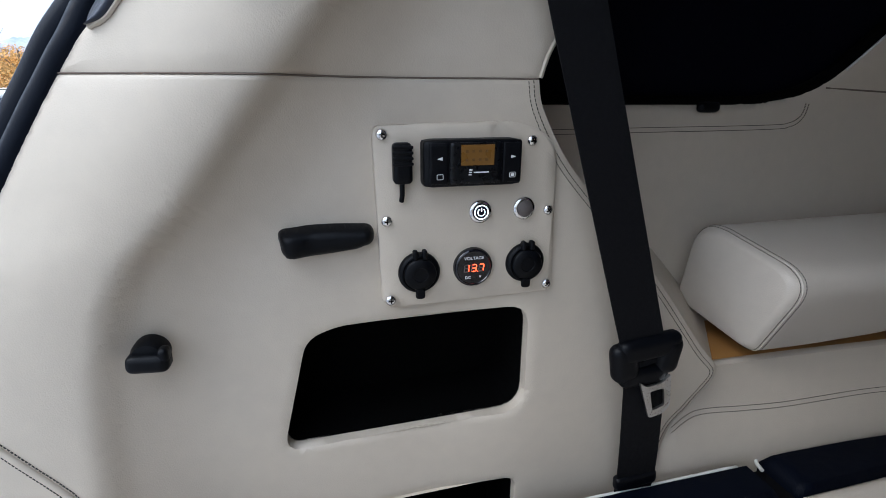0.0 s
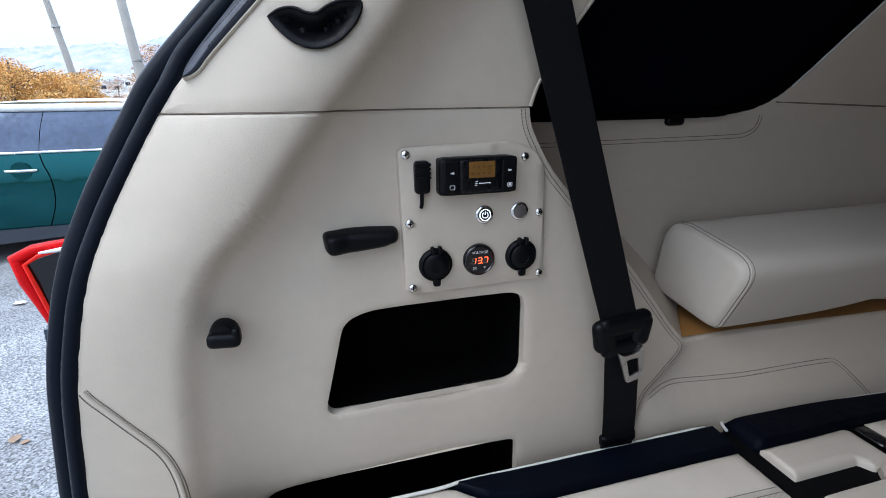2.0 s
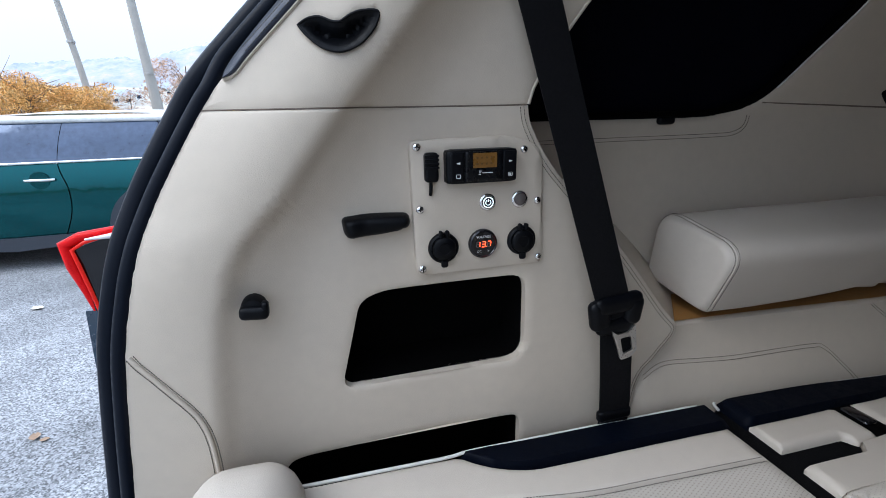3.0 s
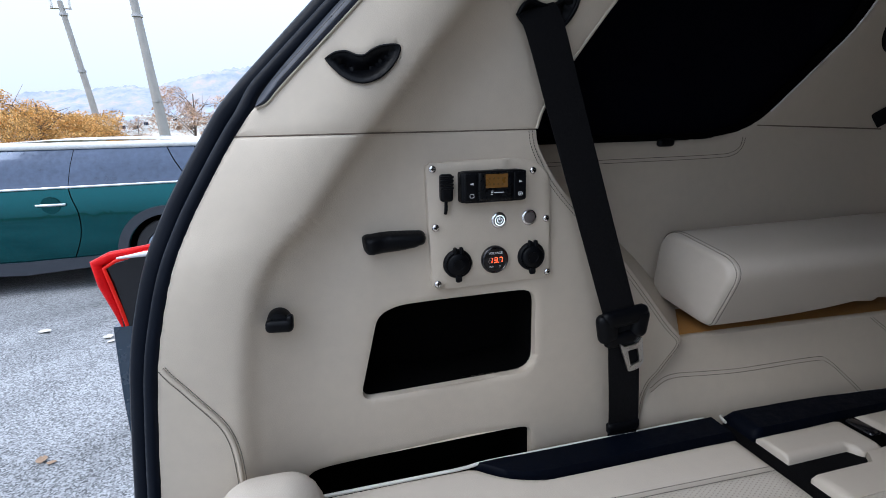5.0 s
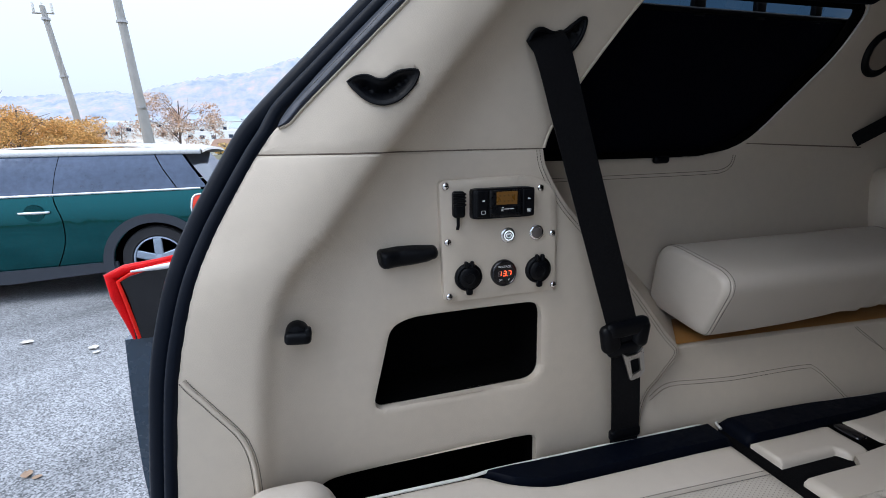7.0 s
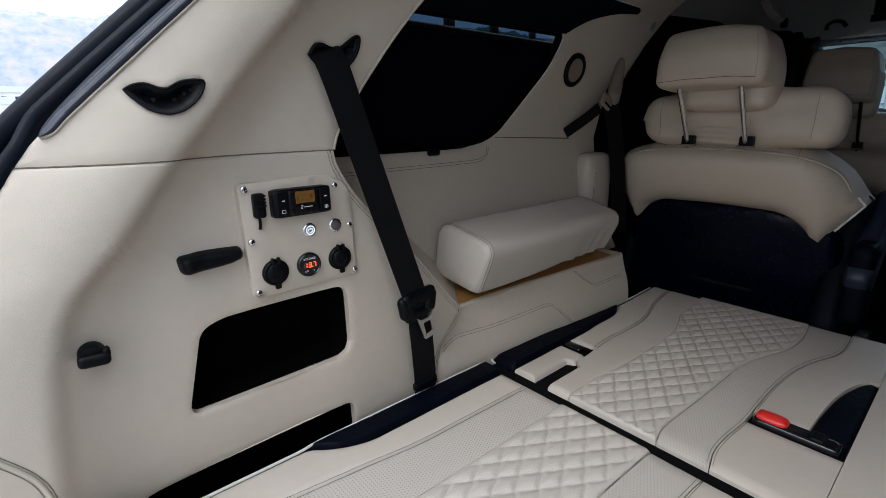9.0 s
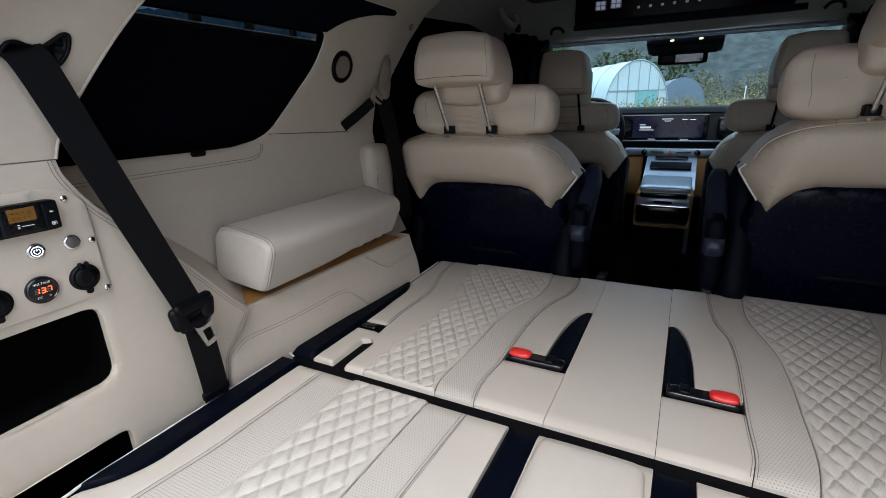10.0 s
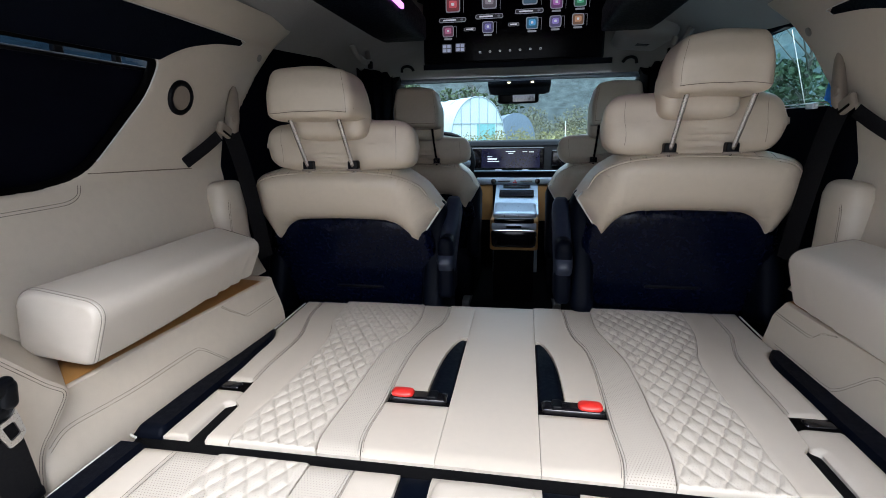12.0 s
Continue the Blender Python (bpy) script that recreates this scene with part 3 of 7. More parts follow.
def build_side(side, name):
    """The window wall from the rear quarter to the middle door."""
    outer = [(0.46, 0.84), (1.60, 0.84), (1.585, 1.10), (1.575, 1.22), (1.612, 1.36), (1.675, 1.46), (1.725, 1.535), (1.765, 1.61), (0.46, 1.61)]

    def fn(u, v, d=1.0):
        return (side * (side_wall(v) + 0.006 * (1 - min(1.0, d / 0.008)) ** 2), u, v)
    wall = single(name, sheet([outer, WINDOW], 0.012, fn, 0.02, (side, 0, 0), near=True), CREAM, kind="structure")
    # belt-line seam in front of the window
    part("seam", tube([(side * (side_wall(1.2) - 0.0005), u, 1.207 - 0.045 * (u - 1.09)) for u in np.linspace(1.088, 1.40, 20)], 0.0014, 6), SEAMD, wall)
    part("welt", tube([(side * (side_wall(v) - 0.001), u, v) for u, v in WINDOW if u > 1.1], 0.0016, 6), PIPING, wall)
    # sill pad with double stitching below the window
    bm = bmesh.new()
    for off in (0.0, 0.006):
        cl = line([(0.60, 1.154 - off), (0.80, 1.155 - off), (0.99, 1.156 - off), (1.033 + off * 0.5, 1.159 - off * 0.9), (1.053 + off * 0.8, 1.169 - off * 0.4), (1.060 + off, 1.186)], 8)
        stitches([(side * (side_wall(v) - 0.0006), u, v) for u, v in cl], 0.0006, bm=bm)
    part("stitching", bm, THREAD, wall)
    # black panel over the window that tapers towards the door
    blade = [(0.62, 1.449), (1.20, 1.449)] + [tuple(p) for p in line([(1.262, 1.4500), (1.31, 1.474), (1.36, 1.492), (1.45, 1.512), (1.545, 1.522)], 6)] + [(1.552, 1.529), (1.54, 1.536), (1.30, 1.540), (0.62, 1.545)]
    part("roof_side_panel", sheet([blade], 0.03, lambda u, v: (side * (side_wall(v) - 0.005), u, v), 0.004, (side, 0, 0)), NAVY, wall, "black panel that tapers along the roof side")
    part("welt", tube([(side * (side_wall(v) - 0.006), u, v) for u, v in line([(0.70, 1.545), (1.30, 1.541), (1.54, 1.537), (1.553, 1.529), (1.545, 1.522)], 5)], 0.0012, 6), PIPING, wall)
    dot = lathe([(0.0, 0), (0.011, 0), (0.011, 0.002), (0.009, 0.003), (0.0, 0.003)], 20)
    part("plug", moved(dot, pose(side * (side_wall(1.505) - 0.002), 1.655, 1.505, 0, 25, 180 if side > 0 else 0)), LINER, wall)
    return wall


def build_window(side, name):
    """The rear side window, its blind drawn down but for a slit at the top."""
    win = single(name, sheet([[(0.50, 1.16), (1.30, 1.16), (1.32, 1.48), (0.50, 1.48)]], 0.06, lambda u, v: (side * (side_wall(v) + 0.055), u, v)), TINT, kind="structure")
    win.visible_shadow = False
    faced(win, (-side, 0, 0))
    # drawn blind
    def fold(u, v):
        return (side * (side_wall(v) + 0.030 + 0.0015 * math.sin(v * 420)), u, v)
    part("blind", sheet([[(0.40, 1.165), (1.31, 1.165), (1.31, 1.430), (0.40, 1.440)]], 0.01, fold), SHADE, win, "drawn black blackout blind")
    part("window_frame", tube([(side * (side_wall(v) + 0.014), u, v) for u, v in WINDOW], 0.010, 8, closed=True), VOID, win)
    rail = [(side * (side_wall(1.43) + 0.028), u, 1.434 - 0.006 * (u - 0.6)) for u in (0.56, 0.9, 1.29)]
    part("blind_rail", tube(rail, 0.005, 8), BLACKP, win)
    for u, w in ((0.92, 0.012), (1.055, 0.010), (1.19, 0.008)):
        part("bracket", box(side * (side_wall(1.44) + 0.040) - 0.006, side * (side_wall(1.44) + 0.040) + 0.006, u - w, u + w, 1.424, 1.47, 0.002), BLACKP, win)
    part("knob", moved(cushion(0.012, 0.034, 0.014, 0.006), pose(side * (side_wall(1.184) - 0.006), 0.886, 1.181)), BLACKP, win)
    return win


wall_left = build_quarter(-1, "wall_left", True)
wall_right = build_quarter(1, "wall_right", False)
build_side(-1, "wall_side_left")
build_side(1, "wall_side_right")
window_1 = build_window(-1, "window_1")
window_2 = build_window(1, "window_2")


# wheel-arch ledges with their stitched side covers and ochre top
def build_ledge(side, name):
    def face(y, z):
        """Distance of the cover from the middle."""
        k = (z - 0.74) / 0.13
        wide = 0.030 * (1 - ease(k)) if side > 0 else 0.0
        return wide + 0.668 + 0.022 * ease((0.775 - y) / 0.035) - 0.03 * (y - 0.8) + 0.034 * ease(k) * (1 - 0.3 * ease((y - 0.9) / 0.5))

    top = 0.868
    ends = [(1.46, 0.60), (1.46, 0.80), (1.45, top)] if side < 0 else [(1.50, 0.60), (1.485, 0.74), (1.45, 0.82), (1.405, top)]
    outer = [(0.70, 0.60)] + ends + [(0.80, top), (0.70, top)]
    bm = sheet([outer], 0.02, lambda u, v: (side * face(u, v), u, v))
    ledge = single(name, bm, CREAM, kind="structure")
    bm = bmesh.new()
    rows = []
    for y in np.linspace(0.74, 1.45 if side < 0 else 1.405, 30):
        xs = [face(y, top), face(y, top) + 0.004, 0.74, 0.80, 0.84]
        zs = [top, top + 0.004, top + 0.006, top + 0.008, top + 0.008]
        rows.append([bm.verts.new((side * x, y, z)) for x, z in zip(xs, zs)])
    for p, q in zip(rows, rows[1:]):
        for i in range(4):
            bm.faces.new((p[i], p[i + 1], q[i + 1], q[i]))
    part("ledge_top", bm, CREAM, ledge)
    bm = bmesh.new()
    rows = []
    for y in np.linspace(0.832, 1.40, 24):
        rows.append([bm.verts.new((side * x, y + 0.65 * (x - 0.70) * (1 - ease((y - 0.832) / 0.3)), z)) for x, z in ((face(y, top) + 0.003, top + 0.0075), (0.74, top + 0.0105), (0.83, top + 0.0125))])
    for p, q in zip(rows, rows[1:]):
        for i in range(2):
            bm.faces.new((p[i], p[i + 1], q[i + 1], q[i]))
    part("ledge_inlay", bm, OCHRE, ledge, "ochre brown leather inlay")
    # embossed stitched lines on the side cover
    bm = bmesh.new()
    up = 0.0 if side < 0 else 0.030
    for off in (0.0, 0.006):
        cl = line([(q, h + up - off) for q, h in ((0.772, 0.800), (0.81, 0.815), (0.88, 0.812), (0.95, 0.809), (1.09, 0.810), (1.122, 0.804), (1.160, 0.770), (1.200, 0.735), (1.235, 0.721), (1.33, 0.721), (1.43, 0.722))], 8)
        stitches([(side * (face(u, v) - 0.0006), u, v) for u, v in cl], bm=bm)
    for off in (0.0, 0.006):
        cl = line([(1.222 + off, min(top - 0.003, 0.866 + up)), (1.262 + off, 0.835 + up * 0.6), (1.295 + off * 0.5, 0.817 + up * 0.6 - off), (1.33, 0.814 + up * 0.6 - off), (1.44, 0.816 + up * 0.6 - off)], 8)
        stitches([(side * (face(u, v) - 0.0006), u, v) for u, v in cl], bm=bm)
    for off in (0.0, 0.006):
        cl = line([(0.800 + off, 0.868), (0.785 + off, 0.845), (0.748 + off, 0.795), (0.744 + off, 0.74)], 6)
        stitches([(side * (face(u, v) - 0.0006), u, v) for u, v in cl], bm=bm)
    part("stitching", bm, THREAD, ledge)
    pts = [(side * (face(u, v) - 0.002), u, v) for u, v in line([(0.80, 0.872), (0.785, 0.845), (0.748, 0.795), (0.744, 0.70)], 6)]
    part("welt", tube(pts, 0.003, 8), CREAM, ledge)
    return ledge


build_ledge(-1, "trim_ledge_left")
build_ledge(1, "trim_ledge_right")


# ---- ceiling, floor and the dark front half ----
def roof(x, y):
    """Height of the lining: a crowned sheet with a recess over the monitor."""
    crown = interp(y, [(0.3, 1.60), (0.8, 1.66), (1.4, 1.70), (2.2, 1.72), (2.55, 1.66), (2.80, 1.545)])
    k = min(1.0, abs(x) / 0.77)
    recess = interp(y, [(1.55, 0.0), (1.9, 0.07), (2.2, 0.15), (2.32, 0.13), (2.42, 0.0)]) * (1 - ease((abs(x) - 0.37) / 0.10))
    rail = interp(y, [(1.50, 1.575), (1.72, 1.536), (2.11, 1.552), (2.45, 1.535), (2.65, 1.515), (2.80, 1.505)])
    return crown - (crown - rail) * k ** 3.5 + recess


bm = sheet([[(-0.775, 0.45), (0.775, 0.45), (0.775, 2.80), (-0.775, 2.80)]], 0.035, lambda u, v: (u, v, roof(u, v)), 0.04, (0, 0, 1))
single("ceiling", bm, LINER, kind="structure")
bm = box(-0.90, 0.90, 0.0, 3.9, 0.28, 0.34)
single("floor", bm, CARPET, kind="structure", smooth=False)
# dark cover under the folded seats, up to the rear sill
single("floor_cargo", box(-0.70, 0.70, 0.10, 1.52, 0.34, 0.60), CARPET, kind="structure", smooth=False)


def door_wall(side, name, opening):
    """Dark door trim and curtains beside the seats, with the window that stays open to view."""
    def fn(u, v):
        return (side * (interp(v, [(0.3, 0.80), (1.2, 0.84), (1.54, 0.765), (1.66, 0.70)])), u, v)
    outer = [(1.53, 0.30), (3.80, 0.30), (3.80, 1.25), (2.85, 1.66), (1.53, 1.66)]
    loops = [outer] + ([opening] if opening else [])
    return single(name, sheet(loops, 0.03, fn, 0.03, (side, 0, 0)), SHADE, kind="structure")


OPENING = rounded([(1.57, 1.322), (2.10, 1.335), (2.10, 1.54), (1.80, 1.545), (1.62, 1.50)], 0.02)
door_wall(-1, "wall_door_left", None)
door_wall(1, "wall_door_right", OPENING)
bm = sheet([[(1.54, 1.28), (2.14, 1.28), (2.14, 1.57), (1.54, 1.57)]], 0.08, lambda u, v: (interp(v, [(1.2, 0.88), (1.56, 0.80)]), u, v))
window_3 = single("window_3", bm, PRIVACY, kind="structure")
window_3.visible_shadow = False
faced(window_3, (-1, 0, 0))
BARW = material("white_bar_paint", (0.75, 0.77, 0.78), 0.4, vary=0.04)
for z_ in (1.323, 1.331):
    part("window_bar", box(0.800, 0.806, 1.62, 2.08, z_, z_ + 0.003, 0.001), BARW, window_3, "thin white rod along the window")
part("cord", tube([(0.800, 1.836, 1.541), (0.800, 1.712, 1.335)], 0.0012, 6), BARW, window_3, "thin white cord")
part("cord_clip", box(0.796, 0.808, 1.660, 1.700, 1.318, 1.334, 0.003), BARW, window_3, "white plastic cord clip")

cloth = cushion(0.016, 0.075, 0.042, 0.007, cuts=6)
for v in cloth.verts:
    v.co += Vector((0.006 * noise.noise(v.co * 60), 0.010 * noise.noise(v.co * 45 + Vector((3, 0, 0))), 0.012 * noise.noise(v.co * 40 + Vector((0, 5, 0)))))
single("blue_cloth", moved(cloth, pose(0.822, 1.625, 1.347, 24)), material("bright_blue_cloth", (0.02, 0.22, 0.75), 0.7, vary=0.2, scale=40, bump=0.4, bscale=300), "crumpled bright blue cloth tucked on the window sill", "cloth")

# windscreen, cowl and nose of the cabin
bm = sheet([[(-0.70, 0.0), (0.70, 0.0), (0.62, 1.0), (-0.62, 1.0)]], 0.1, lambda u, v: (u, 3.75 - 0.98 * v + 0.0 * u, 1.19 + 0.345 * v))
window_4 = single("window_4", bm, GLASS, kind="structure")
window_4.visible_shadow = False
faced(window_4, (0, -1, -1))
for s in (-1, 1):
    pillar = tube([(s * 0.74, 3.78, 1.17), (s * 0.68, 3.2, 1.37), (s * 0.64, 2.72, 1.56)], 0.055, 10)
    single("trim_pillar", pillar, BLACKP, kind="structure")
single("wall_front", box(-0.85, 0.85, 3.72, 3.80, 0.3, 1.185), BLACKP, kind="structure", smooth=False)
header = tube([(-0.62, 2.765, 1.528), (0.0, 2.80, 1.532), (0.62, 2.765, 1.528)], 0.012, 10)
single("trim_header_bar", header, SATIN, kind="structure")


# ---- rear opening: rubber seals, body flange, tail lamp ----
def seal_line(off, dx):
    rows = REAR_EDGE + UPPER_REAR[1:]
    cl = line(rows, 5)
    out = []
    for i, (u, v) in enumerate(cl):
        a, b = cl[max(i - 1, 0)], cl[min(i + 1, len(cl) - 1)]
        du, dv = b[0] - a[0], b[1] - a[1]
        k = math.hypot(du, dv)
        out.append((u - dv / k * off, v + du / k * off, dx))
    return out


def build_seal(side):
    seal = thing("door_seal", (side * 0.71, 0.05, 0.62), "black double rubber seal round the tailgate opening", "seal")
    inner = []
    for (u0, v0, _), (u1, v1, _) in zip(seal_line(0.004, 0.0), seal_line(0.013, 0.0)):
        # the lip swings out round the slate edge strip
        k = ease((v0 - 1.225) / 0.035)
        u, v = u0 + (u1 - u0) * k, v0 + (v1 - v0) * k
        inner.append((side * (quarter(u, v) + 0.006 + 0.005 * k), u, v))
    part("inner_lip", tube(inner, 0.0095, 10), RUBBER, seal)
    outer = [(side * (quarter(u, v) + 0.026 + d), u, v) for u, v, d in seal_line(0.021, 0.0)]
    part("outer_bulb", tube(outer, 0.014, 12), RUBBER, seal)
    return seal


build_seal(-1)
build_seal(1)
BODY = material("dark_teal_body_paint", (0.020, 0.042, 0.070), 0.25, vary=0.06, scale=5, coat=0.8)
# red emission is added to brighten the light guide
LAMPRED = material("red_lamp_lens", (0.50, 0.004, 0.004), 0.25, vary=0.35, scale=60, coat=0.12, spec=0.15, glow=0.25, glow_color=(1.0, 0.05, 0.03))
LAMPDARK = material("dark_red_lens", (0.58, 0.003, 0.005), 0.3, vary=0.3, scale=40, coat=0.1, spec=0.08)
LAMPCLEAR = material("clear_lamp_edge", (0.72, 0.70, 0.70), 0.12, vary=0.05, coat=0.6)


def build_body_side(side):
    flange = sheet([[(-0.046, 0.20), (-0.047, 0.70), (-0.042, 0.82), (-0.035, 0.938), (0.06, 0.94), (0.16, 1.14), (0.28, 1.30), (0.62, 1.60), (0.72, 1.60), (0.60, 1.36), (0.54, 1.22), (0.58, 1.14), (0.72, 1.10), (0.72, 0.20)]], 0.05, lambda u, v: (side * (0.86 + 0.02 * ease((0.9 - v) / 0.4) - 0.14 * ease((v - 1.1) / 0.55)), u, v), 0.02, (side, 0, 0))
    part("corner_panel", flange, BODY, van, "dark teal rear corner beside the tailgate opening")
    jamb = bmesh.new()
    pts = seal_line(0.026, 0)
    a = [jamb.verts.new((side * (quarter(u, v) + 0.03), u + 0.012, v)) for u, v, d in pts]
    b = [jamb.verts.new((side * (0.87 - 0.14 * ease((v - 1.1) / 0.55)), u + 0.016, v)) for u, v, d in pts]
    for i in range(len(pts) - 1):
        jamb.faces.new((a[i], a[i + 1], b[i + 1], b[i]))
    part("jamb", jamb, BODY, van)


van = thing("van", (0, 2.1, GROUND), "dark teal painted van with its tailgate opening", "van")
build_body_side(-1)
build_body_side(1)
part("roof_panel", sheet([rounded([(-0.80, 0.52), (0.80, 0.52), (0.72, 2.83), (-0.72, 2.83)], 0.10)], 0.10, lambda u, v: (u, v, 1.83 - 0.13 * (abs(u) / 0.8) ** 3 - 0.09 * ease((0.9 - v) / 0.5) - 0.24 * ease((v - 2.2) / 0.65)), 0.012, (0, 0, 1)), BODY, van, "dark teal roof panel")
part("bonnet", sheet([rounded([(-0.86, 3.84), (0.86, 3.84), (0.80, 4.72), (-0.80, 4.72)], 0.12)], 0.10, lambda u, v: (u, v, 1.08 - 0.10 * (abs(u) / 0.86) ** 3 - 0.22 * ((v - 3.84) / 0.88) ** 2), 0.012, (0, 0, -1)), BODY, van, "dark teal bonnet")
part("front_bumper", moved(cushion(1.78, 0.30, 0.62, 0.12), pose(0, 4.66, 0.50)), BODY, van)
for s in (-1, 1):
    def skin(u, v, s=s):
        return (s * (0.945 - 0.05 * ((v - 0.65) / 0.5) ** 2), u, v)
    for y0, y1, nm in ((0.74, 1.55, "rear_quarter"), (1.565, 2.52, "sliding_door"), (2.535, 3.52, "front_door"), (3.535, 4.62, "front_wing")):
        part(nm, sheet([rounded([(y0, 0.16), (y1, 0.16), (y1, 1.17 if y1 < 3.6 else 0.98), (y0, 1.17)], 0.03)], 0.12, skin, 0.015, (-s, 0, 0)), BODY, van)
    for yw in (0.95, 3.95):
        tyre = part("wheel", moved(lathe([(0.0, 0), (0.27, 0), (0.33, 0.02), (0.345, 0.05), (0.345, 0.19), (0.33, 0.22), (0.24, 0.225), (0.0, 0.215)], 36), pose(s * 0.735, yw, GROUND + 0.345, 0, 0, 0 if s > 0 else 180)), VOID, van, "black tyre")
        part("rim", moved(lathe([(0.0, 0), (0.22, 0), (0.225, 0.012), (0.10, 0.022), (0.0, 0.024)], 28), pose(s * 0.955, yw, GROUND + 0.345, 0, 0, 0 if s > 0 else 180)), STEEL, tyre, "silver wheel rim")
lamp = thing("tail_lamp", (-0.85, 0.0, 0.94), "red tail lamp with a clear upper edge on dark housing", "tail lamp")
hous = sheet([[(-0.026, 1.034), (0.02, 1.048), (0.09, 1.052), (0.09, 0.944), (-0.014, 0.944), (-0.014, 0.97)]], 0.03, lambda u, v: (-0.842, u, v), 0.03, (-1, 0, 0))
part("housing", hous, GLOSSB, lamp, smooth=False)
bm = tube([(-0.85, -0.014, 0.943), (-0.852, -0.019, 0.97), (-0.852, -0.028, 1.01), (-0.852, -0.034, 1.040), (-0.852, -0.015, 1.048), (-0.85, 0.03, 1.056), (-0.85, 0.09, 1.067)], [0.006, 0.009, 0.012, 0.010, 0.008, 0.006, 0.006], 12)
part("red_lens", bm, LAMPDARK, lamp)
part("light_guide", tube([(-0.842, -0.009, 0.945), (-0.841, -0.012, 0.97), (-0.839, -0.018, 1.01), (-0.840, -0.023, 1.034), (-0.842, -0.008, 1.043), (-0.843, 0.03, 1.053), (-0.843, 0.09, 1.064)], 0.0026, 8), LAMPRED, lamp, "bright red light guide")
part("clear_edge", tube([(-0.838, -0.004, 1.048), (-0.838, 0.03, 1.051), (-0.838, 0.09, 1.057)], [0.0015, 0.004, 0.006], 8), LAMPCLEAR, lamp)


# ---- folded bench seats that make the deck ----
# seam lines of the bench, as rows (y, distance from the middle): the two halves differ a little
SEAMS = {
    -1: ([(0.88, 0.212), (0.905, 0.216), (0.95, 0.225), (1.00, 0.225), (1.06, 0.220), (1.13, 0.220), (1.215, 0.220), (1.32, 0.213), (1.40, 0.196), (1.48, 0.169), (1.55, 0.163), (1.66, 0.168)],
         [(0.88, 0.293), (0.905, 0.297), (0.94, 0.304), (0.985, 0.304), (1.05, 0.300), (1.14, 0.296), (1.243, 0.292), (1.327, 0.280), (1.425, 0.2475), (1.515, 0.239), (1.62, 0.248), (1.66, 0.252)],
         [(0.88, 0.465), (0.93, 0.469), (0.99, 0.469), (1.05, 0.462), (1.12, 0.4565), (1.20, 0.4555), (1.28, 0.457), (1.34, 0.461), (1.40, 0.476), (1.455, 0.493), (1.54, 0.499), (1.66, 0.510)],
         [(0.88, 0.530), (1.03, 0.534), (1.09, 0.537), (1.15, 0.543), (1.21, 0.5435), (1.30, 0.541), (1.37, 0.548), (1.45, 0.570), (1.52, 0.584), (1.66, 0.594)],
         [(0.88, 0.667), (0.95, 0.669), (1.08, 0.664), (1.21, 0.652), (1.39, 0.642), (1.66, 0.648)]),
    1: ([(0.88, 0.219), (0.905, 0.2215), (0.96, 0.229), (1.05, 0.2265), (1.15, 0.227), (1.26, 0.2265), (1.36, 0.218), (1.43, 0.196), (1.515, 0.185), (1.66, 0.181)],
        [(0.88, 0.297), (0.905, 0.2995), (0.975, 0.310), (1.04, 0.312), (1.11, 0.311), (1.20, 0.311), (1.32, 0.303), (1.403, 0.284), (1.505, 0.262), (1.66, 0.263)],
        [(0.88, 0.475), (0.95, 0.476), (0.985, 0.472), (1.045, 0.473), (1.12, 0.472), (1.20, 0.470), (1.30, 0.473), (1.36, 0.481), (1.435, 0.503), (1.52, 0.520), (1.66, 0.529)],
        [(0.88, 0.540), (1.05, 0.5545), (1.15, 0.565), (1.23, 0.566), (1.29, 0.566), (1.37, 0.571), (1.44, 0.590), (1.507, 0.607), (1.66, 0.612)],
        [(0.88, 0.700), (1.08, 0.701), (1.18, 0.704), (1.29, 0.702), (1.41, 0.690), (1.49, 0.682), (1.66, 0.688)]),
}
FRONT_Z, REAR_Z = 0.733, 0.743


def f_of(rows):
    pts = curve(rows, 10)
    tab = [(p.x, p.y) for p in pts]
    return lambda y: interp(y, tab)


def signed(side, lo, hi):
    """The two bounding lines, in rising x, for one half of the bench."""
    return (lo, hi) if side > 0 else ((lambda y: -hi(y)), (lambda y: -lo(y)))


def quilt(side, x0, pitch_x, pitch_y):
    def fn(x, y, d, s):
        p, q = (abs(x) - x0) / pitch_x, y / pitch_y
        bend = 0.055 * math.sin(2 * math.pi * p * 2) + 0.04 * math.sin(2 * math.pi * q * 2)
        a, b = p + q + bend, p - q - bend * 0.4
        ga, gb = 2 * abs(a - round(a)), 2 * abs(b - round(b))
        puff = (1 - (1 - ga) ** 3) * (1 - (1 - gb) ** 3)
        crease = max(0.0, 1 - min(ga, gb) / 0.10)
        return (0.0046 * puff ** 0.7 - 0.0006 * crease - 0.0028) * min(1.0, d / 0.012)
    return fn


def sag(x, y, d, s):
    return 0.0012 * noise.noise(Vector((x * 9, y * 9, 0))) + 0.0006 * noise.noise(Vector((x * 30, y * 24, 4)))


def pad(name, side, lo, hi, y0, y1, z, mat, parent, nx=10, ny=36, rise=0.006, soft=0.006, extra=sag, label="", sewn=0.0):
    a, b = signed(side, lo, hi)
    return part(name, strip(a, b, y0, y1, z, nx, ny, rise, soft, extra, sewn=sewn), mat, parent, label)


def at(v):
    return lambda y: v


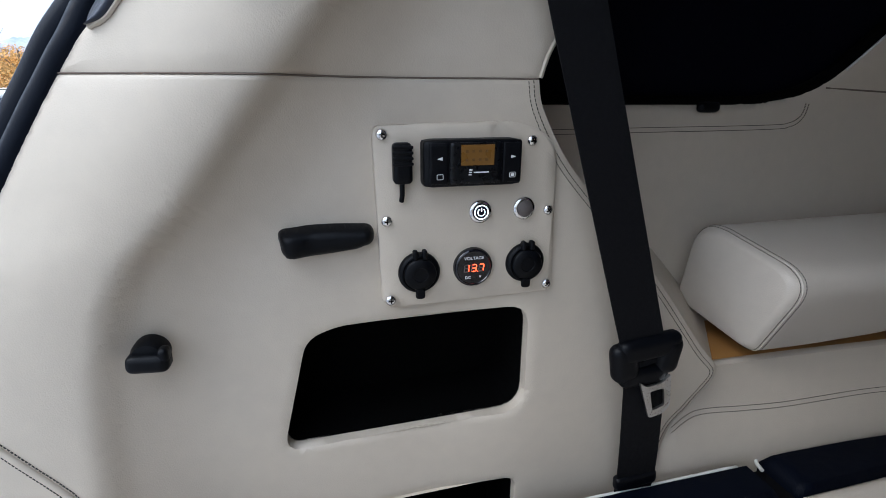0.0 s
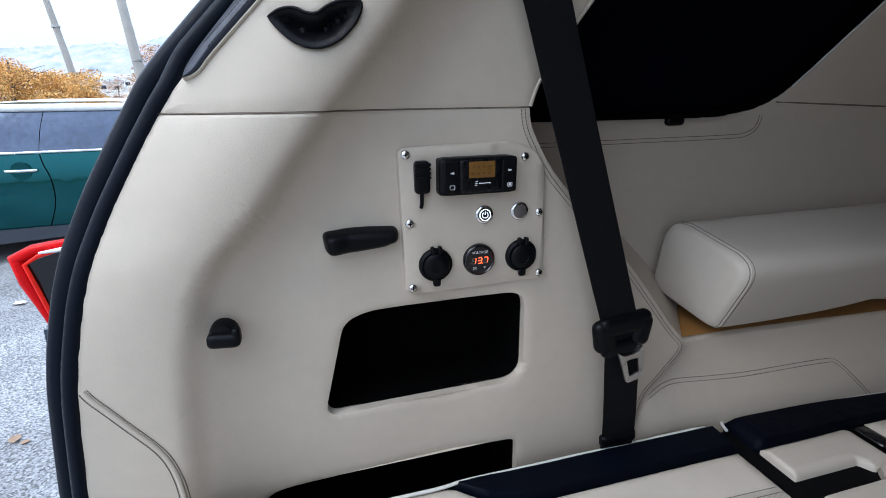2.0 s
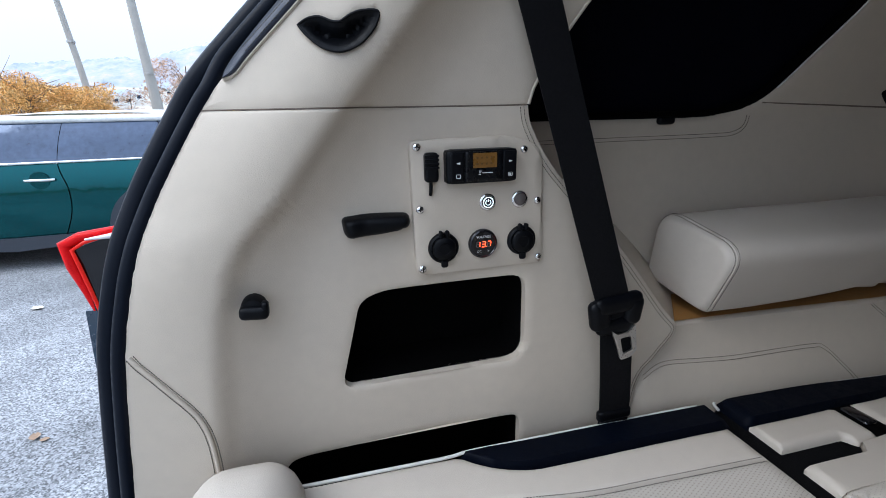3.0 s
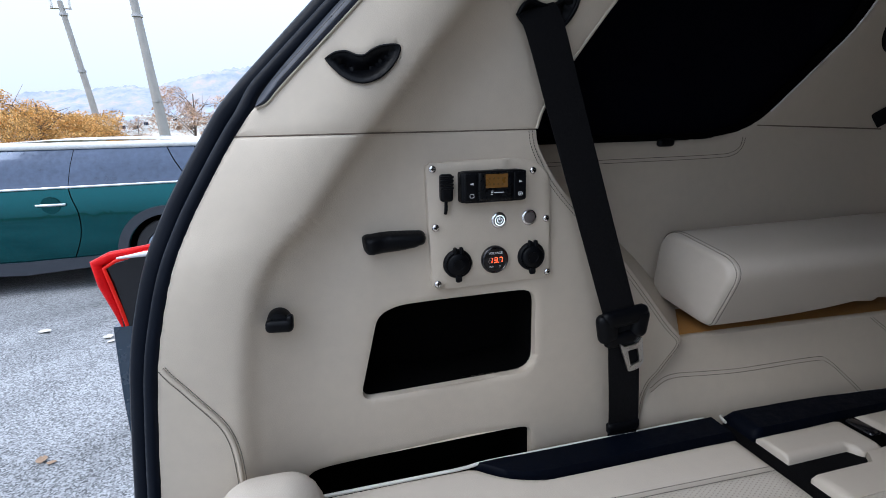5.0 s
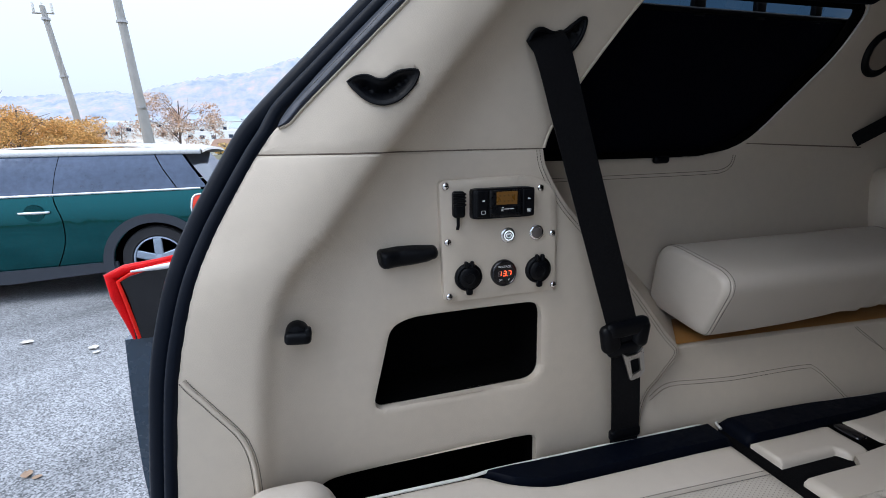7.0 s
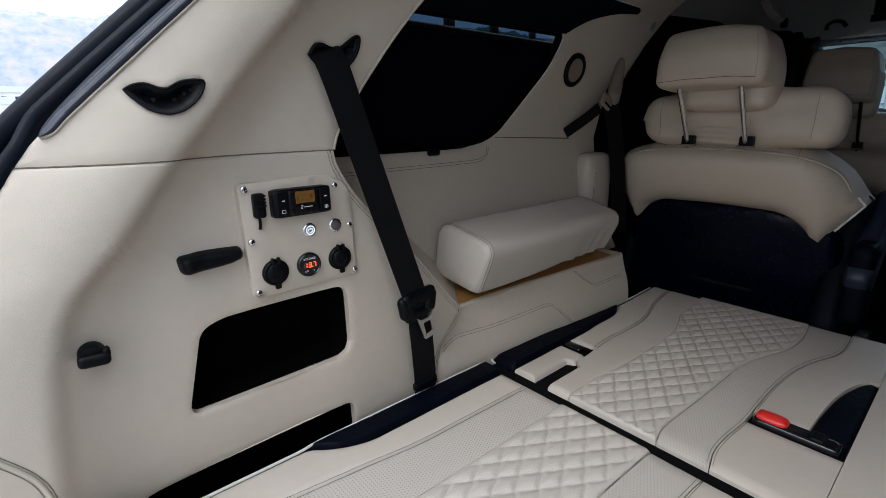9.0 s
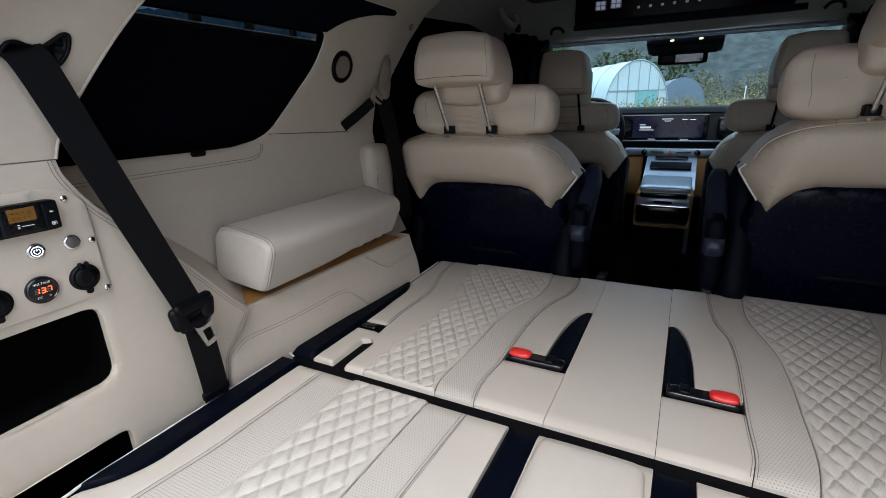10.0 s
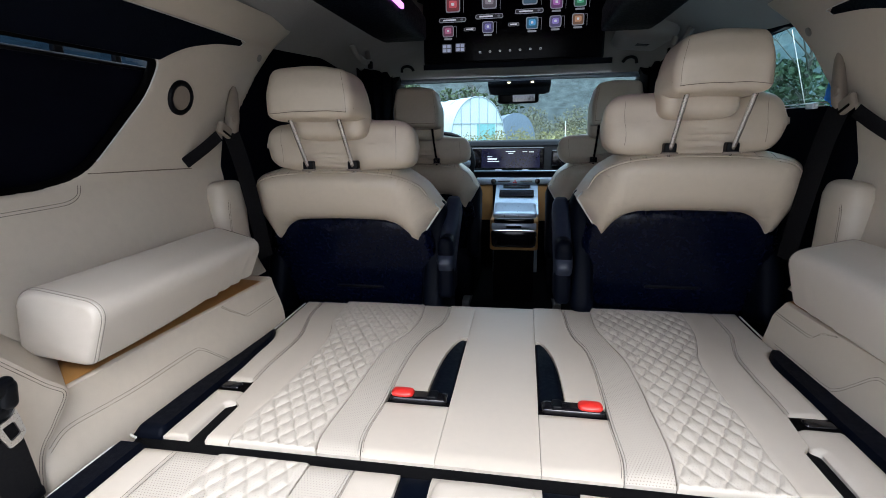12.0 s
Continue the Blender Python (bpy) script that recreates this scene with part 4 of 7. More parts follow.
def front_bench():
    bench = thing("folded_bench_seat", (0, 1.26, 0.60), "folded cream leather bench seat back with quilted panels and navy inserts", "car seat")
    part("base", box(-0.663, 0.690, 0.868, 1.600, 0.60, 0.7265, 0.01), CARPET, bench, "black carpeted back of the bench")
    z, y0 = FRONT_Z, 0.905
    part("centre_panel", strip(at(-0.0845), at(0.0925), y0, 1.635, z, 14, 50, 0.0065, 0.006, sag, sewn=0.75), SEATC, bench)
    for s in (-1, 1):
        c1, c2, c3, c4, rim = (f_of(r) for r in SEAMS[s])
        i0 = 0.0855 if s < 0 else 0.0935
        far = [1.6345 + 0.042 * s * q for q in (0.14, 0.22, 0.38, 0.56, 0.63)]
        slot_in, slot_out, out_x, tail = (0.516, 0.551, 0.606, 1.386) if s < 0 else (0.537, 0.566, 0.639, 1.420)
        s1, s2, cut = (1.066, 1.106, 1.030) if s < 0 else (1.090, 1.130, 1.037)

        def navy_in(y):
            k = max(0.0, min(1.0, (y - 1.112) / 0.283))
            return i0 + 0.001 + 0.0525 * math.sqrt(max(0.0, 1 - k ** 2.4))
        pad("inner_panel", s, at(i0), lambda y: c1(y) - 0.0008, y0, 1.076, z, SEATC, bench, 10, 16, sewn=0.75)
        pad("inner_panel", s, lambda y: navy_in(y) + 0.001 if y < 1.394 else i0, lambda y: c1(y) - 0.0008, 1.114, far[0], z, SEATC, bench, 12, 60, sewn=0.75)
        pad("navy_inset", s, at(i0 + 0.001), navy_in, 1.100, 1.394, z - 0.004, NAVY, bench, 8, 30, 0.006, 0.006, label="navy leather insert")
        pad("perforated_panel", s, lambda y: c1(y) + 0.0008, lambda y: c2(y) - 0.0005, y0, far[1], z, PERF, bench, 10, 50, sewn=0.75)
        pad("quilted_panel", s, lambda y: c2(y) + 0.001, lambda y: c3(y) - 0.001, y0, far[2], z + 0.001, QUILT, bench, 90, 330, 0.007, 0.005, quilt(s, 0.38, 0.036, 0.058), "diamond-quilted perforated leather panel", sewn=0.75)
        # between the two slots the side panel and the small outer pad meet at the seam
        def inner_edge(y):
            return slot_in + (c4(y) - 0.0008 - slot_in) * ease((y - cut + 0.014) / 0.014)

        def outer_edge(y):
            return slot_out + (c4(y) + 0.0008 - slot_out) * ease((y - cut + 0.014) / 0.014)

        def bolster(y):
            return out_x + 0.006 * ease((y - 1.15) / 0.1) * (1 if s < 0 else 0) + (0.0 if y < tail - 0.10 else 0.030 * ((y - tail + 0.10) / 0.10) ** 2.4)
        pad("side_panel", s, lambda y: c3(y) + 0.0005, inner_edge, y0, far[3], z, SEATC, bench, 8, 90, sewn=0.75)
        pad("outer_panel", s, lambda y: c4(y) + 0.0008, lambda y: (bolster(y) - 0.001) if y < tail else rim(y) - 0.004, s2, far[4], z, SEATC, bench, 10, 60)
        pad("outer_panel", s, outer_edge, at(out_x - 0.001), 0.908, s1, z, SEATC, bench, 8, 60)
        pad("navy_bolster", s, bolster, lambda y: rim(y) - 0.003, 0.905, tail, z, NAVY, bench, 10, 40, 0.012, 0.005, label="navy leather side bolster")
        edge = [(s * rim(y), y, z + 0.004) for y in np.linspace(0.905, far[4] - 0.02, 40)]
        edge = [(edge[0][0] - s * k, 0.905 - h, z + 0.004) for k, h in ((0.020, 0.013), (0.009, 0.010), (0.003, 0.006))] + edge
        part("piping", tube(edge, 0.0024, 8), PIPING, bench, "white piping")
        for lo, w, ya, yb in ((c1, 0.0042, y0 + 0.006, far[1]), (c4, 0.0042, s2 + 0.006, far[3])):
            bm = bmesh.new()
            for off in (-w, w):
                stitches([(s * (lo(y) + off), y, z + 0.0065) for y in np.linspace(ya, yb - 0.006, 160)], bm=bm)
            part("stitching", bm, THREAD, bench)
        for lo, k in ((c2, -1), (c3, 1)):
            part("seam", tube([(s * lo(y), y, z + 0.0030) for y in np.linspace(y0 + 0.006, far[2] - 0.006, 90)], 0.0011, 5), SEAMD, bench)
        a, b = sorted((s * (c4(s1) - 0.008), s * (out_x + 0.004)))
        part("slot_lining", box(a, b, s1 - 0.004, s2 + 0.004, 0.700, z + 0.001), VOID, bench)
        a, b = sorted((s * (c4(s1) + 0.022), s * (out_x - 0.006)))
        part("latch_handle", box(a, b, s1 + 0.009, s2 - 0.009, z, z + 0.008, 0.004), GLOSSB, bench)
    return bench


def rear_bench():
    bench = thing("folded_rear_backrest", (0, 0.55, 0.60), "folded cream leather backrest with quilted panels and navy side bolsters", "car seat")
    part("base", box(-0.65, 0.65, 0.235, 0.864, 0.60, 0.7365, 0.012), CARPET, bench, "black carpeted back of the seat")
    z, y0, y1 = REAR_Z, 0.235, 0.862
    r4, r3, r2, r1 = (f_of(r) for r in ([(0.2, 0.592), (0.49, 0.556), (0.60, 0.541), (0.70, 0.537), (0.87, 0.531)], [(0.2, 0.445), (0.54, 0.454), (0.70, 0.452), (0.87, 0.453)], [(0.2, 0.300), (0.66, 0.291), (0.75, 0.289), (0.87, 0.286)], [(0.2, 0.238), (0.68, 0.217), (0.755, 0.214), (0.87, 0.209)]))
    part("centre_panel", strip(at(-0.079), at(0.092), y0, y1, z, 14, 40, 0.007, 0.006, sag, sewn=0.75), SEATC, bench)
    part("centre_roll", moved(cushion(0.150, 0.20, 0.03, 0.014, puff=0.004), pose(0.006, 0.735, z + 0.016)), SEATC, bench)
    for s in (-1, 1):
        i0, i1 = (0.080, 0.131) if s < 0 else (0.092, 0.148)
        pad("navy_strap", s, at(i0), at(i1), y0, y1, z - 0.004, NAVY, bench, 6, 30, 0.006, 0.006, label="navy leather strap")
        pad("inner_panel", s, at(i1 + 0.001), lambda y: r1(y) - 0.0008, y0, y1, z, SEATC, bench, 8, 40, sewn=0.75)
        pad("perforated_panel", s, lambda y: r1(y) + 0.0008, lambda y: r2(y) - 0.001, y0, y1, z, PERF, bench, 8, 40, sewn=0.75)
        pad("quilted_panel", s, lambda y: r2(y) + 0.001, lambda y: r3(y) - 0.001, y0, y1, z + 0.001, QUILT, bench, 70, 230, 0.007, 0.005, quilt(s, 0.37, 0.036, 0.058), "diamond-quilted perforated leather panel", sewn=0.75)
        pad("perforated_panel", s, lambda y: r3(y) + 0.001, lambda y: r4(y) - 0.0008, y0, y1, z, PERF, bench, 8, 40, sewn=0.75)
        def bolster(y):
            return 0.602 + 0.050 * (max(0.0, (0.56 - y) / 0.10)) ** 2
        pad("outer_panel", s, lambda y: r4(y) + 0.0008, lambda y: min(0.6515, bolster(y)) - 0.001, y0, y1, z, SEATC, bench, 10, 60)
        pad("navy_bolster", s, lambda y: min(0.6465, bolster(y)), at(0.651), 0.462, y1 + 0.006, z, NAVY, bench, 10, 50, 0.012, 0.004, label="navy leather side bolster")
        part("piping", tube([(s * (0.6485 + 0.0015 * ease((y - 0.44) / 0.04)), y, z + 0.0060 + 0.0025 * ease((y - 0.44) / 0.04) - 0.02 * max(0, (y - 0.845) / 0.02) ** 2) for y in np.linspace(0.245, 0.865, 40)], 0.0024, 8), PIPING, bench, "white piping")
        for lo in (r1, r4):
            bm = bmesh.new()
            for off in (-0.004, 0.004):
                stitches([(s * (lo(y) + off), y, z + 0.0065) for y in np.linspace(y0 + 0.006, y1 - 0.006, 140)], bm=bm)
            part("stitching", bm, THREAD, bench)
        roll = moved(cushion(0.19, 0.12, 0.11, 0.042, puff=0.006), pose(s * 0.553, 0.196, 0.761))
        part("end_roll", roll, SEATC, bench, "rounded cream leather corner roll")
    return bench


QUILT = perforated("quilted_leather", (0.485, 0.441, 0.386), 0.46, 0.0050, 0.11)
front_bench()
rear_bench()


def buckle(x, y, z, turn):
    b = thing("belt_buckle", (x, y, z), "black seat belt buckle with a red button in its slot", "buckle", "buckles in the bench", turn)
    part("body", cushion(0.120, 0.034, 0.016, 0.006), GLOSSB, b, local=True)
    part("button", moved(cushion(0.042, 0.025, 0.012, 0.005, puff=0.003), pose(-0.034, 0.0, 0.010)), REDBTN, b, "red release button", local=True)
    part("lip", moved(cushion(0.020, 0.028, 0.010, 0.004), pose(0.030, 0.0, 0.008)), BLACKP, b, local=True)
    return b


buckle(-0.153, 1.096, FRONT_Z + 0.004, 0)
buckle(0.160, 1.096, FRONT_Z + 0.004, 180)


# ---- bolsters on the ledges ----
def build_bolster(side, name="bolster_cushion"):
    th = thing(name, (side * 0.72, 1.11, 0.88), "cream leather bolster cushion lying on the ledge", "cushion", "bolster cushions on the ledges")
    y0, y1 = 0.863, 1.372
    # cross-section, outwards from the inner bottom corner: (distance from the middle, height)
    sec = rounded([(0.682, 0.889, 0.016) if side < 0 else (0.668, 0.879, 0.016), (0.634, 1.006, 0.038), (0.786, 1.044, 0.040), (0.800, 0.920, 0.022)], 0.02, 8)
    cx, cz = 0.73, 0.96
    bm = bmesh.new()
    rows = []
    n = 44
    for j in range(n + 1):
        k = j / n
        k = 0.5 - 0.5 * math.copysign(abs(math.cos(math.pi * k)) ** 0.55, math.cos(math.pi * k))
        y = y0 + (y1 - y0) * k
        e = min(k, 1 - k) * (y1 - y0)
        sc = 1.0 - 0.17 * (1 - math.sqrt(max(0.0, 1 - (1 - min(1.0, e / 0.022)) ** 2)))
        row = []
        for p in sec:
            x, z = cx + (p.x - cx) * sc, cz + (p.y - cz) * sc
            x -= 0.004 * math.sin(math.pi * k)
            low = ease((1.01 - z) / 0.09)
            x += low * (0.0050 if side < 0 else 0.0016) * math.sin(y * 95 + 6 * noise.noise(Vector((y * 6, z * 5, 0)))) * ease((y - 1.0) / 0.25)
            z += (0.022 if side < 0 else 0.0) * ease((y - 0.9) / 0.45) * (1 - ease((z - 0.92) / 0.06)) * 0.5 + 0.002 * noise.noise(Vector((x * 16, y * 9, z * 12)))
            row.append(bm.verts.new((side * x, y + (0.010 * (z - 0.95) - 0.17 * max(0.0, x - 0.69)) * (1 - k), z)))
        rows.append(row)
    m = len(sec)
    for p, q in zip(rows, rows[1:]):
        for i in range(m):
            bm.faces.new((p[i], p[(i + 1) % m], q[(i + 1) % m], q[i]))
    for row, yy in ((rows[0], y0 - 0.007), (rows[-1], y1 + 0.007)):
        lean_ = 0.17 if row is rows[0] else 0.0
        mid = [bm.verts.new((side * cx + (v.co.x - side * cx) * 0.5, yy - lean_ * max(0.0, abs(side * cx + (v.co.x - side * cx) * 0.5) - 0.69), cz + (v.co.z - cz) * 0.5)) for v in row]
        for i in range(m):
            bm.faces.new((row[i], row[(i + 1) % m], mid[(i + 1) % m], mid[i]))
        bm.faces.new(mid)
    bmesh.ops.recalc_face_normals(bm, faces=bm.faces[:])
    part("cover", bm, SEATC, th)
    # seam with a row of stitches on either side, just behind each rounded end
    def around(e, end, lift):
        sc = 1.0 - 0.17 * (1 - math.sqrt(max(0.0, 1 - (1 - min(1.0, e / 0.022)) ** 2))) + lift
        k = e / (y1 - y0)
        ring = []
        for p in sec:
            x, z = cx + (p.x - cx) * sc, cz + (p.y - cz) * sc
            z += 0.002 * noise.noise(Vector((x * 16, (y0 + e if end < 0 else y1 - e) * 9, z * 12)))
            if end > 0:
                z += (0.022 if side < 0 else 0.0) * (1 - ease((z - 0.92) / 0.06)) * 0.5
            ring.append((side * (x - 0.004 * math.sin(math.pi * k)), y0 + e + (0.010 * (z - 0.95) - 0.17 * max(0.0, x - 0.69)) * (1 - k) if end < 0 else y1 - e, z))
        return ring
    for end in (-1, 1):
        part("seam", tube(around(0.0125, end, 0.003), 0.0010, 5, closed=True), SEATC, th)
        for e in (0.0095, 0.0155):
            ring = around(e, end, 0.012)
            part("stitching", stitches(ring + ring[:1]), THREAD, th)
    return th


build_bolster(-1)
build_bolster(1)


# ---- third-row belt on the left wall ----
def ribbon(pts, across, width, thick=0.0016):
    """Flat webbing along points, its width along the direction given at each point."""
    bm = bmesh.new()
    rows = []
    for i, p in enumerate(pts):
        p = Vector(p)
        w = Vector(across[i]).normalized() * width / 2
        a, b = Vector(pts[max(i - 1, 0)]), Vector(pts[min(i + 1, len(pts) - 1)])
        nrm = (b - a).normalized().cross(w).normalized() * thick / 2
        rows.append([bm.verts.new(p + q) for q in (-w - nrm, -w * 0.94 + nrm * -1.6, w * 0.94 - nrm * 1.6, w - nrm, w + nrm, -w + nrm)])
    for p, q in zip(rows, rows[1:]):
        for i in range(6):
            bm.faces.new((p[i], p[(i + 1) % 6], q[(i + 1) % 6], q[i]))
    bmesh.ops.recalc_face_normals(bm, faces=bm.faces[:])
    return bm


belt = thing("seat_belt", (-0.645, 0.69, 0.76), "charcoal seat belt hanging from the pillar slot with its buckle tongue", "seat belt")
hang = curve([(-0.672, 0.549, 1.351), (-0.652, 0.5545, 1.328), (-0.650, 0.585, 1.235), (-0.646, 0.632, 1.09), (-0.642, 0.676, 0.955), (-0.640, 0.685, 0.93)], 8)
part("webbing", ribbon(hang, [(0.02, 0.95, 0.30 + 0.0 * i) for i in range(len(hang))], 0.0485), WEB, belt)
down = curve([(-0.642, 0.683, 0.95), (-0.643, 0.687, 0.90), (-0.645, 0.694, 0.83), (-0.648, 0.699, 0.775), (-0.652, 0.700, 0.735)], 8)
part("webbing", ribbon(down, [(0.04, 1, 0.06) for _ in down], 0.0485), WEB, belt)
guide = bmesh.new()
guide = merged(guide, moved(cushion(0.022, 0.082, 0.030, 0.010), pose(-0.641, 0.684, 0.953, 6)))
guide = merged(guide, moved(cushion(0.024, 0.034, 0.052, 0.012), pose(-0.643, 0.654, 0.935, 10)))
guide = merged(guide, moved(cushion(0.024, 0.030, 0.050, 0.012), pose(-0.641, 0.711, 0.940, -8)))
guide = merged(guide, moved(cushion(0.020, 0.064, 0.026, 0.009), pose(-0.642, 0.682, 0.915, 4)))
bmesh.ops.transform(guide, matrix=pose(-0.644, 0.684, 0.936) @ Matrix.Diagonal((0.8, 0.88, 0.86, 1)) @ pose(0.644, -0.684, -0.936), verts=guide.verts[:])
part("guide", guide, BLACKP, belt, "black plastic belt guide")
tongue = sheet([rounded([(0.672, 0.915), (0.681, 0.908), (0.700, 0.911), (0.708, 0.921), (0.714, 0.880), (0.706, 0.871), (0.690, 0.868)], 0.004), rounded([(0.686, 0.902), (0.702, 0.904), (0.707, 0.882), (0.693, 0.877)], 0.003)], 0.01, lambda u, v: (-0.632 - 0.02 * (0.91 - v), u, v), 0.003, (-1, 0, 0))
part("tongue", tongue, STEEL, belt, "steel tongue")
part("foot", moved(cushion(0.012, 0.054, 0.018, 0.005), pose(-0.650, 0.700, 0.768, 3)), BLACKP, belt)

# black slots and hooks in the leather
slot = thing("belt_slot", (-0.66, 0.56, 1.33), "black gull-shaped seat belt slot in the pillar trim", "belt slot")
part("lining", sheet([line(GULL + GULL[:1], 4)[:-1]], 0.01, lambda u, v, d: (-quarter(u, v) + 0.0035 - 0.010 * ease(d / 0.012), u, v), near=True), BLACKP, slot)
part("lip", tube([(-quarter(u, v) + 0.003, u, v) for u, v in line(GULL + GULL[:1], 4)[:-1]], 0.0028, 8, closed=True), BLACKP, slot)
cup = thing("pull_cup", (-0.66, 0.34, 1.27), "black moulded pull cup set into the pillar trim", "pull cup")
part("bowl", sheet([line(CUP + CUP[:1], 4)[:-1]], 0.0035, lambda u, v, d: (-quarter(u, v) + 0.0035 - 0.014 * ease(d / 0.016), u, v), near=True), BLACKP, cup)
part("lip", tube([(-quarter(u, v) + 0.003, u, v) for u, v in line(CUP + CUP[:1], 4)[:-1]], 0.0014, 8, closed=True), BLACKP, cup)

hook = thing("bag_hook", (-0.67, 0.224, 0.985), "black plastic bag hook on the leather wall", "hook")
part("plate", moved(lathe([(0.0, 0), (0.0140, 0), (0.0140, 0.010), (0.0115, 0.016), (0.0, 0.018)], 28), pose(-0.675, 0.2235, 0.993)), BLACKP, hook)
part("prong", moved(cushion(0.018, 0.032, 0.016, 0.006), pose(-0.660, 0.2245, 0.990, -4)), BLACKP, hook)
part("tip", moved(cushion(0.012, 0.008, 0.012, 0.0035), pose(-0.658, 0.2370, 0.9965)), BLACKP, hook)

lever = thing("lever_handle", (-0.686, 0.372, 1.06), "black plastic lever handle on the leather wall", "handle")
body = sheet([rounded([(0.3290, 1.0850, 0.008), (0.368, 1.0872, 0.02), (0.4125, 1.0846, 0.009), (0.4140, 1.0680, 0.011), (0.395, 1.0618, 0.02), (0.333, 1.0575, 0.011)], 0.006)], 0.0032, lambda u, v, d: (-0.697 + 0.019 * math.sqrt(max(0.0, 1 - (1 - min(1, d / 0.0095)) ** 2)) + 0.004 * ease((0.36 - u) / 0.02), u, v), near=True)
part("body", body, BLACKP, lever)

# ---- control panel ----
PX = -0.6855
panel = thing("control_panel", (PX, 0.50, 1.006), "cream leather switch panel screwed to the wall", "control panel")
plate = rounded([(0.414, 1.171, 0.008), (0.545, 1.1745, 0.03), (0.583, 1.158, 0.045), (0.589, 1.007, 0.008), (0.418, 1.005, 0.008)], 0.01, 8)
bm = sheet([plate], 0.012, lambda u, v, d: (PX + 0.006 - 0.003 * (1 - min(1, d / 0.003)) ** 2, u, v), 0.020, (-1, 0, 0), near=True)
part("plate", bm, CREAM, panel)
FACE = PX + 0.006


def on_panel(y, z, lift=0.0, spin=0):
    return pose(FACE + lift, y, z, spin)


for y, z in ((0.4215, 1.1645), (0.5570, 1.1570), (0.4235, 1.0900), (0.5775, 1.0920), (0.4245, 1.0140), (0.5815, 1.0160)):
    sc = part("screw", moved(lathe([(0.0, 0), (0.0050, 0), (0.0050, 0.0008), (0.0042, 0.0022), (0.0026, 0.0030), (0.0, 0.0032)], 20), on_panel(y, z)), CHROME, panel, "chrome cross-head screw")
    cross = box(0.0030, 0.0034, -0.0025, 0.0025, -0.0005, 0.0005)
    cross = box(0.0030, 0.0034, -0.0005, 0.0005, -0.0025, 0.0025, bm=cross)
    part("slot", moved(cross, on_panel(y, z, 0, 20 + 90 * y * 9)), VOID, sc, smooth=False)

# heater timer
TY = 0.498
FASCIA = material("dark_fascia", (0.0022, 0.0027, 0.0040), 0.30, vary=0.1, scale=12, spec=0.25)
timer = part("timer", moved(cushion(0.020, 0.088, 0.040, 0.004), on_panel(TY, 1.1405, 0.006)), BLACKP, panel, "black heater timer with an amber display")
part("face", moved(cushion(0.002, 0.046, 0.035, 0.0009), on_panel(TY + 0.0015, 1.1405, 0.0158)), FASCIA, timer, "glossy black middle of the timer")
for k in (-1, 1):
    part("key_bar", moved(cushion(0.0022, 0.0165, 0.034, 0.0010), on_panel(TY + 0.0015 + k * 0.0325, 1.1405, 0.0156)), BLACKP, timer, "black rocker key")
part("display", box(FACE + 0.0164, FACE + 0.0172, TY - 0.0122, TY + 0.0172, 1.1390, 1.1562), AMBER, timer, "amber display", smooth=False)
DIM = material("dim_display_segment", (0.082, 0.037, 0.007), 0.4)
bm = bmesh.new()
for k in range(4):
    for q in (0, 1):
        bm = box(FACE + 0.0173, FACE + 0.0175, TY - 0.0085 + k * 0.0058, TY - 0.0060 + k * 0.0058, 1.1425 + q * 0.0072, 1.1448 + q * 0.0072, bm=bm)
part("display_bars", bm, DIM, timer, smooth=False)
bm = box(FACE + 0.0170, FACE + 0.0174, TY - 0.0010, TY + 0.0125, 1.1325, 1.1335)
for k in range(3):
    bm = box(FACE + 0.0170, FACE + 0.0174, TY - 0.0055 + 0.0003 * k, TY - 0.0028 + 0.0003 * k, 1.1306 + k * 0.0020, 1.1316 + k * 0.0020, bm=bm)
part("maker_mark", bm, PRINT, timer, smooth=False)


def arrow(y, z, s):
    bm = bmesh.new()
    vs = [bm.verts.new((FACE + 0.0174, y - s * 0.0022, z - 0.0003)), bm.verts.new((FACE + 0.0174, y - s * 0.0022, z + 0.0003)), bm.verts.new((FACE + 0.0174, y + s * 0.0022, z + 0.0016)), bm.verts.new((FACE + 0.0174, y + s * 0.0022, z - 0.0013))]
    bm.faces.new(vs)
    return bm


part("arrow", arrow(TY - 0.0305, 1.1450, 1), PRINT, timer, smooth=False)
part("arrow", arrow(TY + 0.0345, 1.1455, -1), PRINT, timer, smooth=False)
for y, fill in ((TY - 0.0305, False), (TY + 0.0345, True)):
    ring = rounded([(y - 0.0026, 1.1278), (y + 0.0026, 1.1278), (y + 0.0026, 1.1320), (y - 0.0026, 1.1320)], 0.0008, 3)
    bm = tube([(FACE + 0.0172, p.x, p.y) for p in ring], 0.00035, 4, closed=True)
    if fill:
        bm = box(FACE + 0.0168, FACE + 0.0175, y - 0.0013, y + 0.0013, 1.1286, 1.1311, bm=bm)
    part("key_mark", bm, PRINT, timer, smooth=False)

# temperature probe
probe = part("probe", moved(cushion(0.013, 0.0165, 0.0345, 0.004), on_panel(0.4375, 1.1408, 0.005)), BLACKP, panel, "black remote sensor with a short cable")
for k in range(4):
    part("rib", moved(cushion(0.004, 0.0175, 0.0028, 0.001), on_panel(0.4375, 1.1545 - k * 0.0046, 0.0102)), BLACKP, probe)
part("cable", tube([(FACE + 0.004, 0.4372, 1.125), (FACE + 0.004, 0.4370, 1.1130), (FACE + 0.002, 0.4366, 1.1075)], 0.0022, 8), BLACKP, probe)


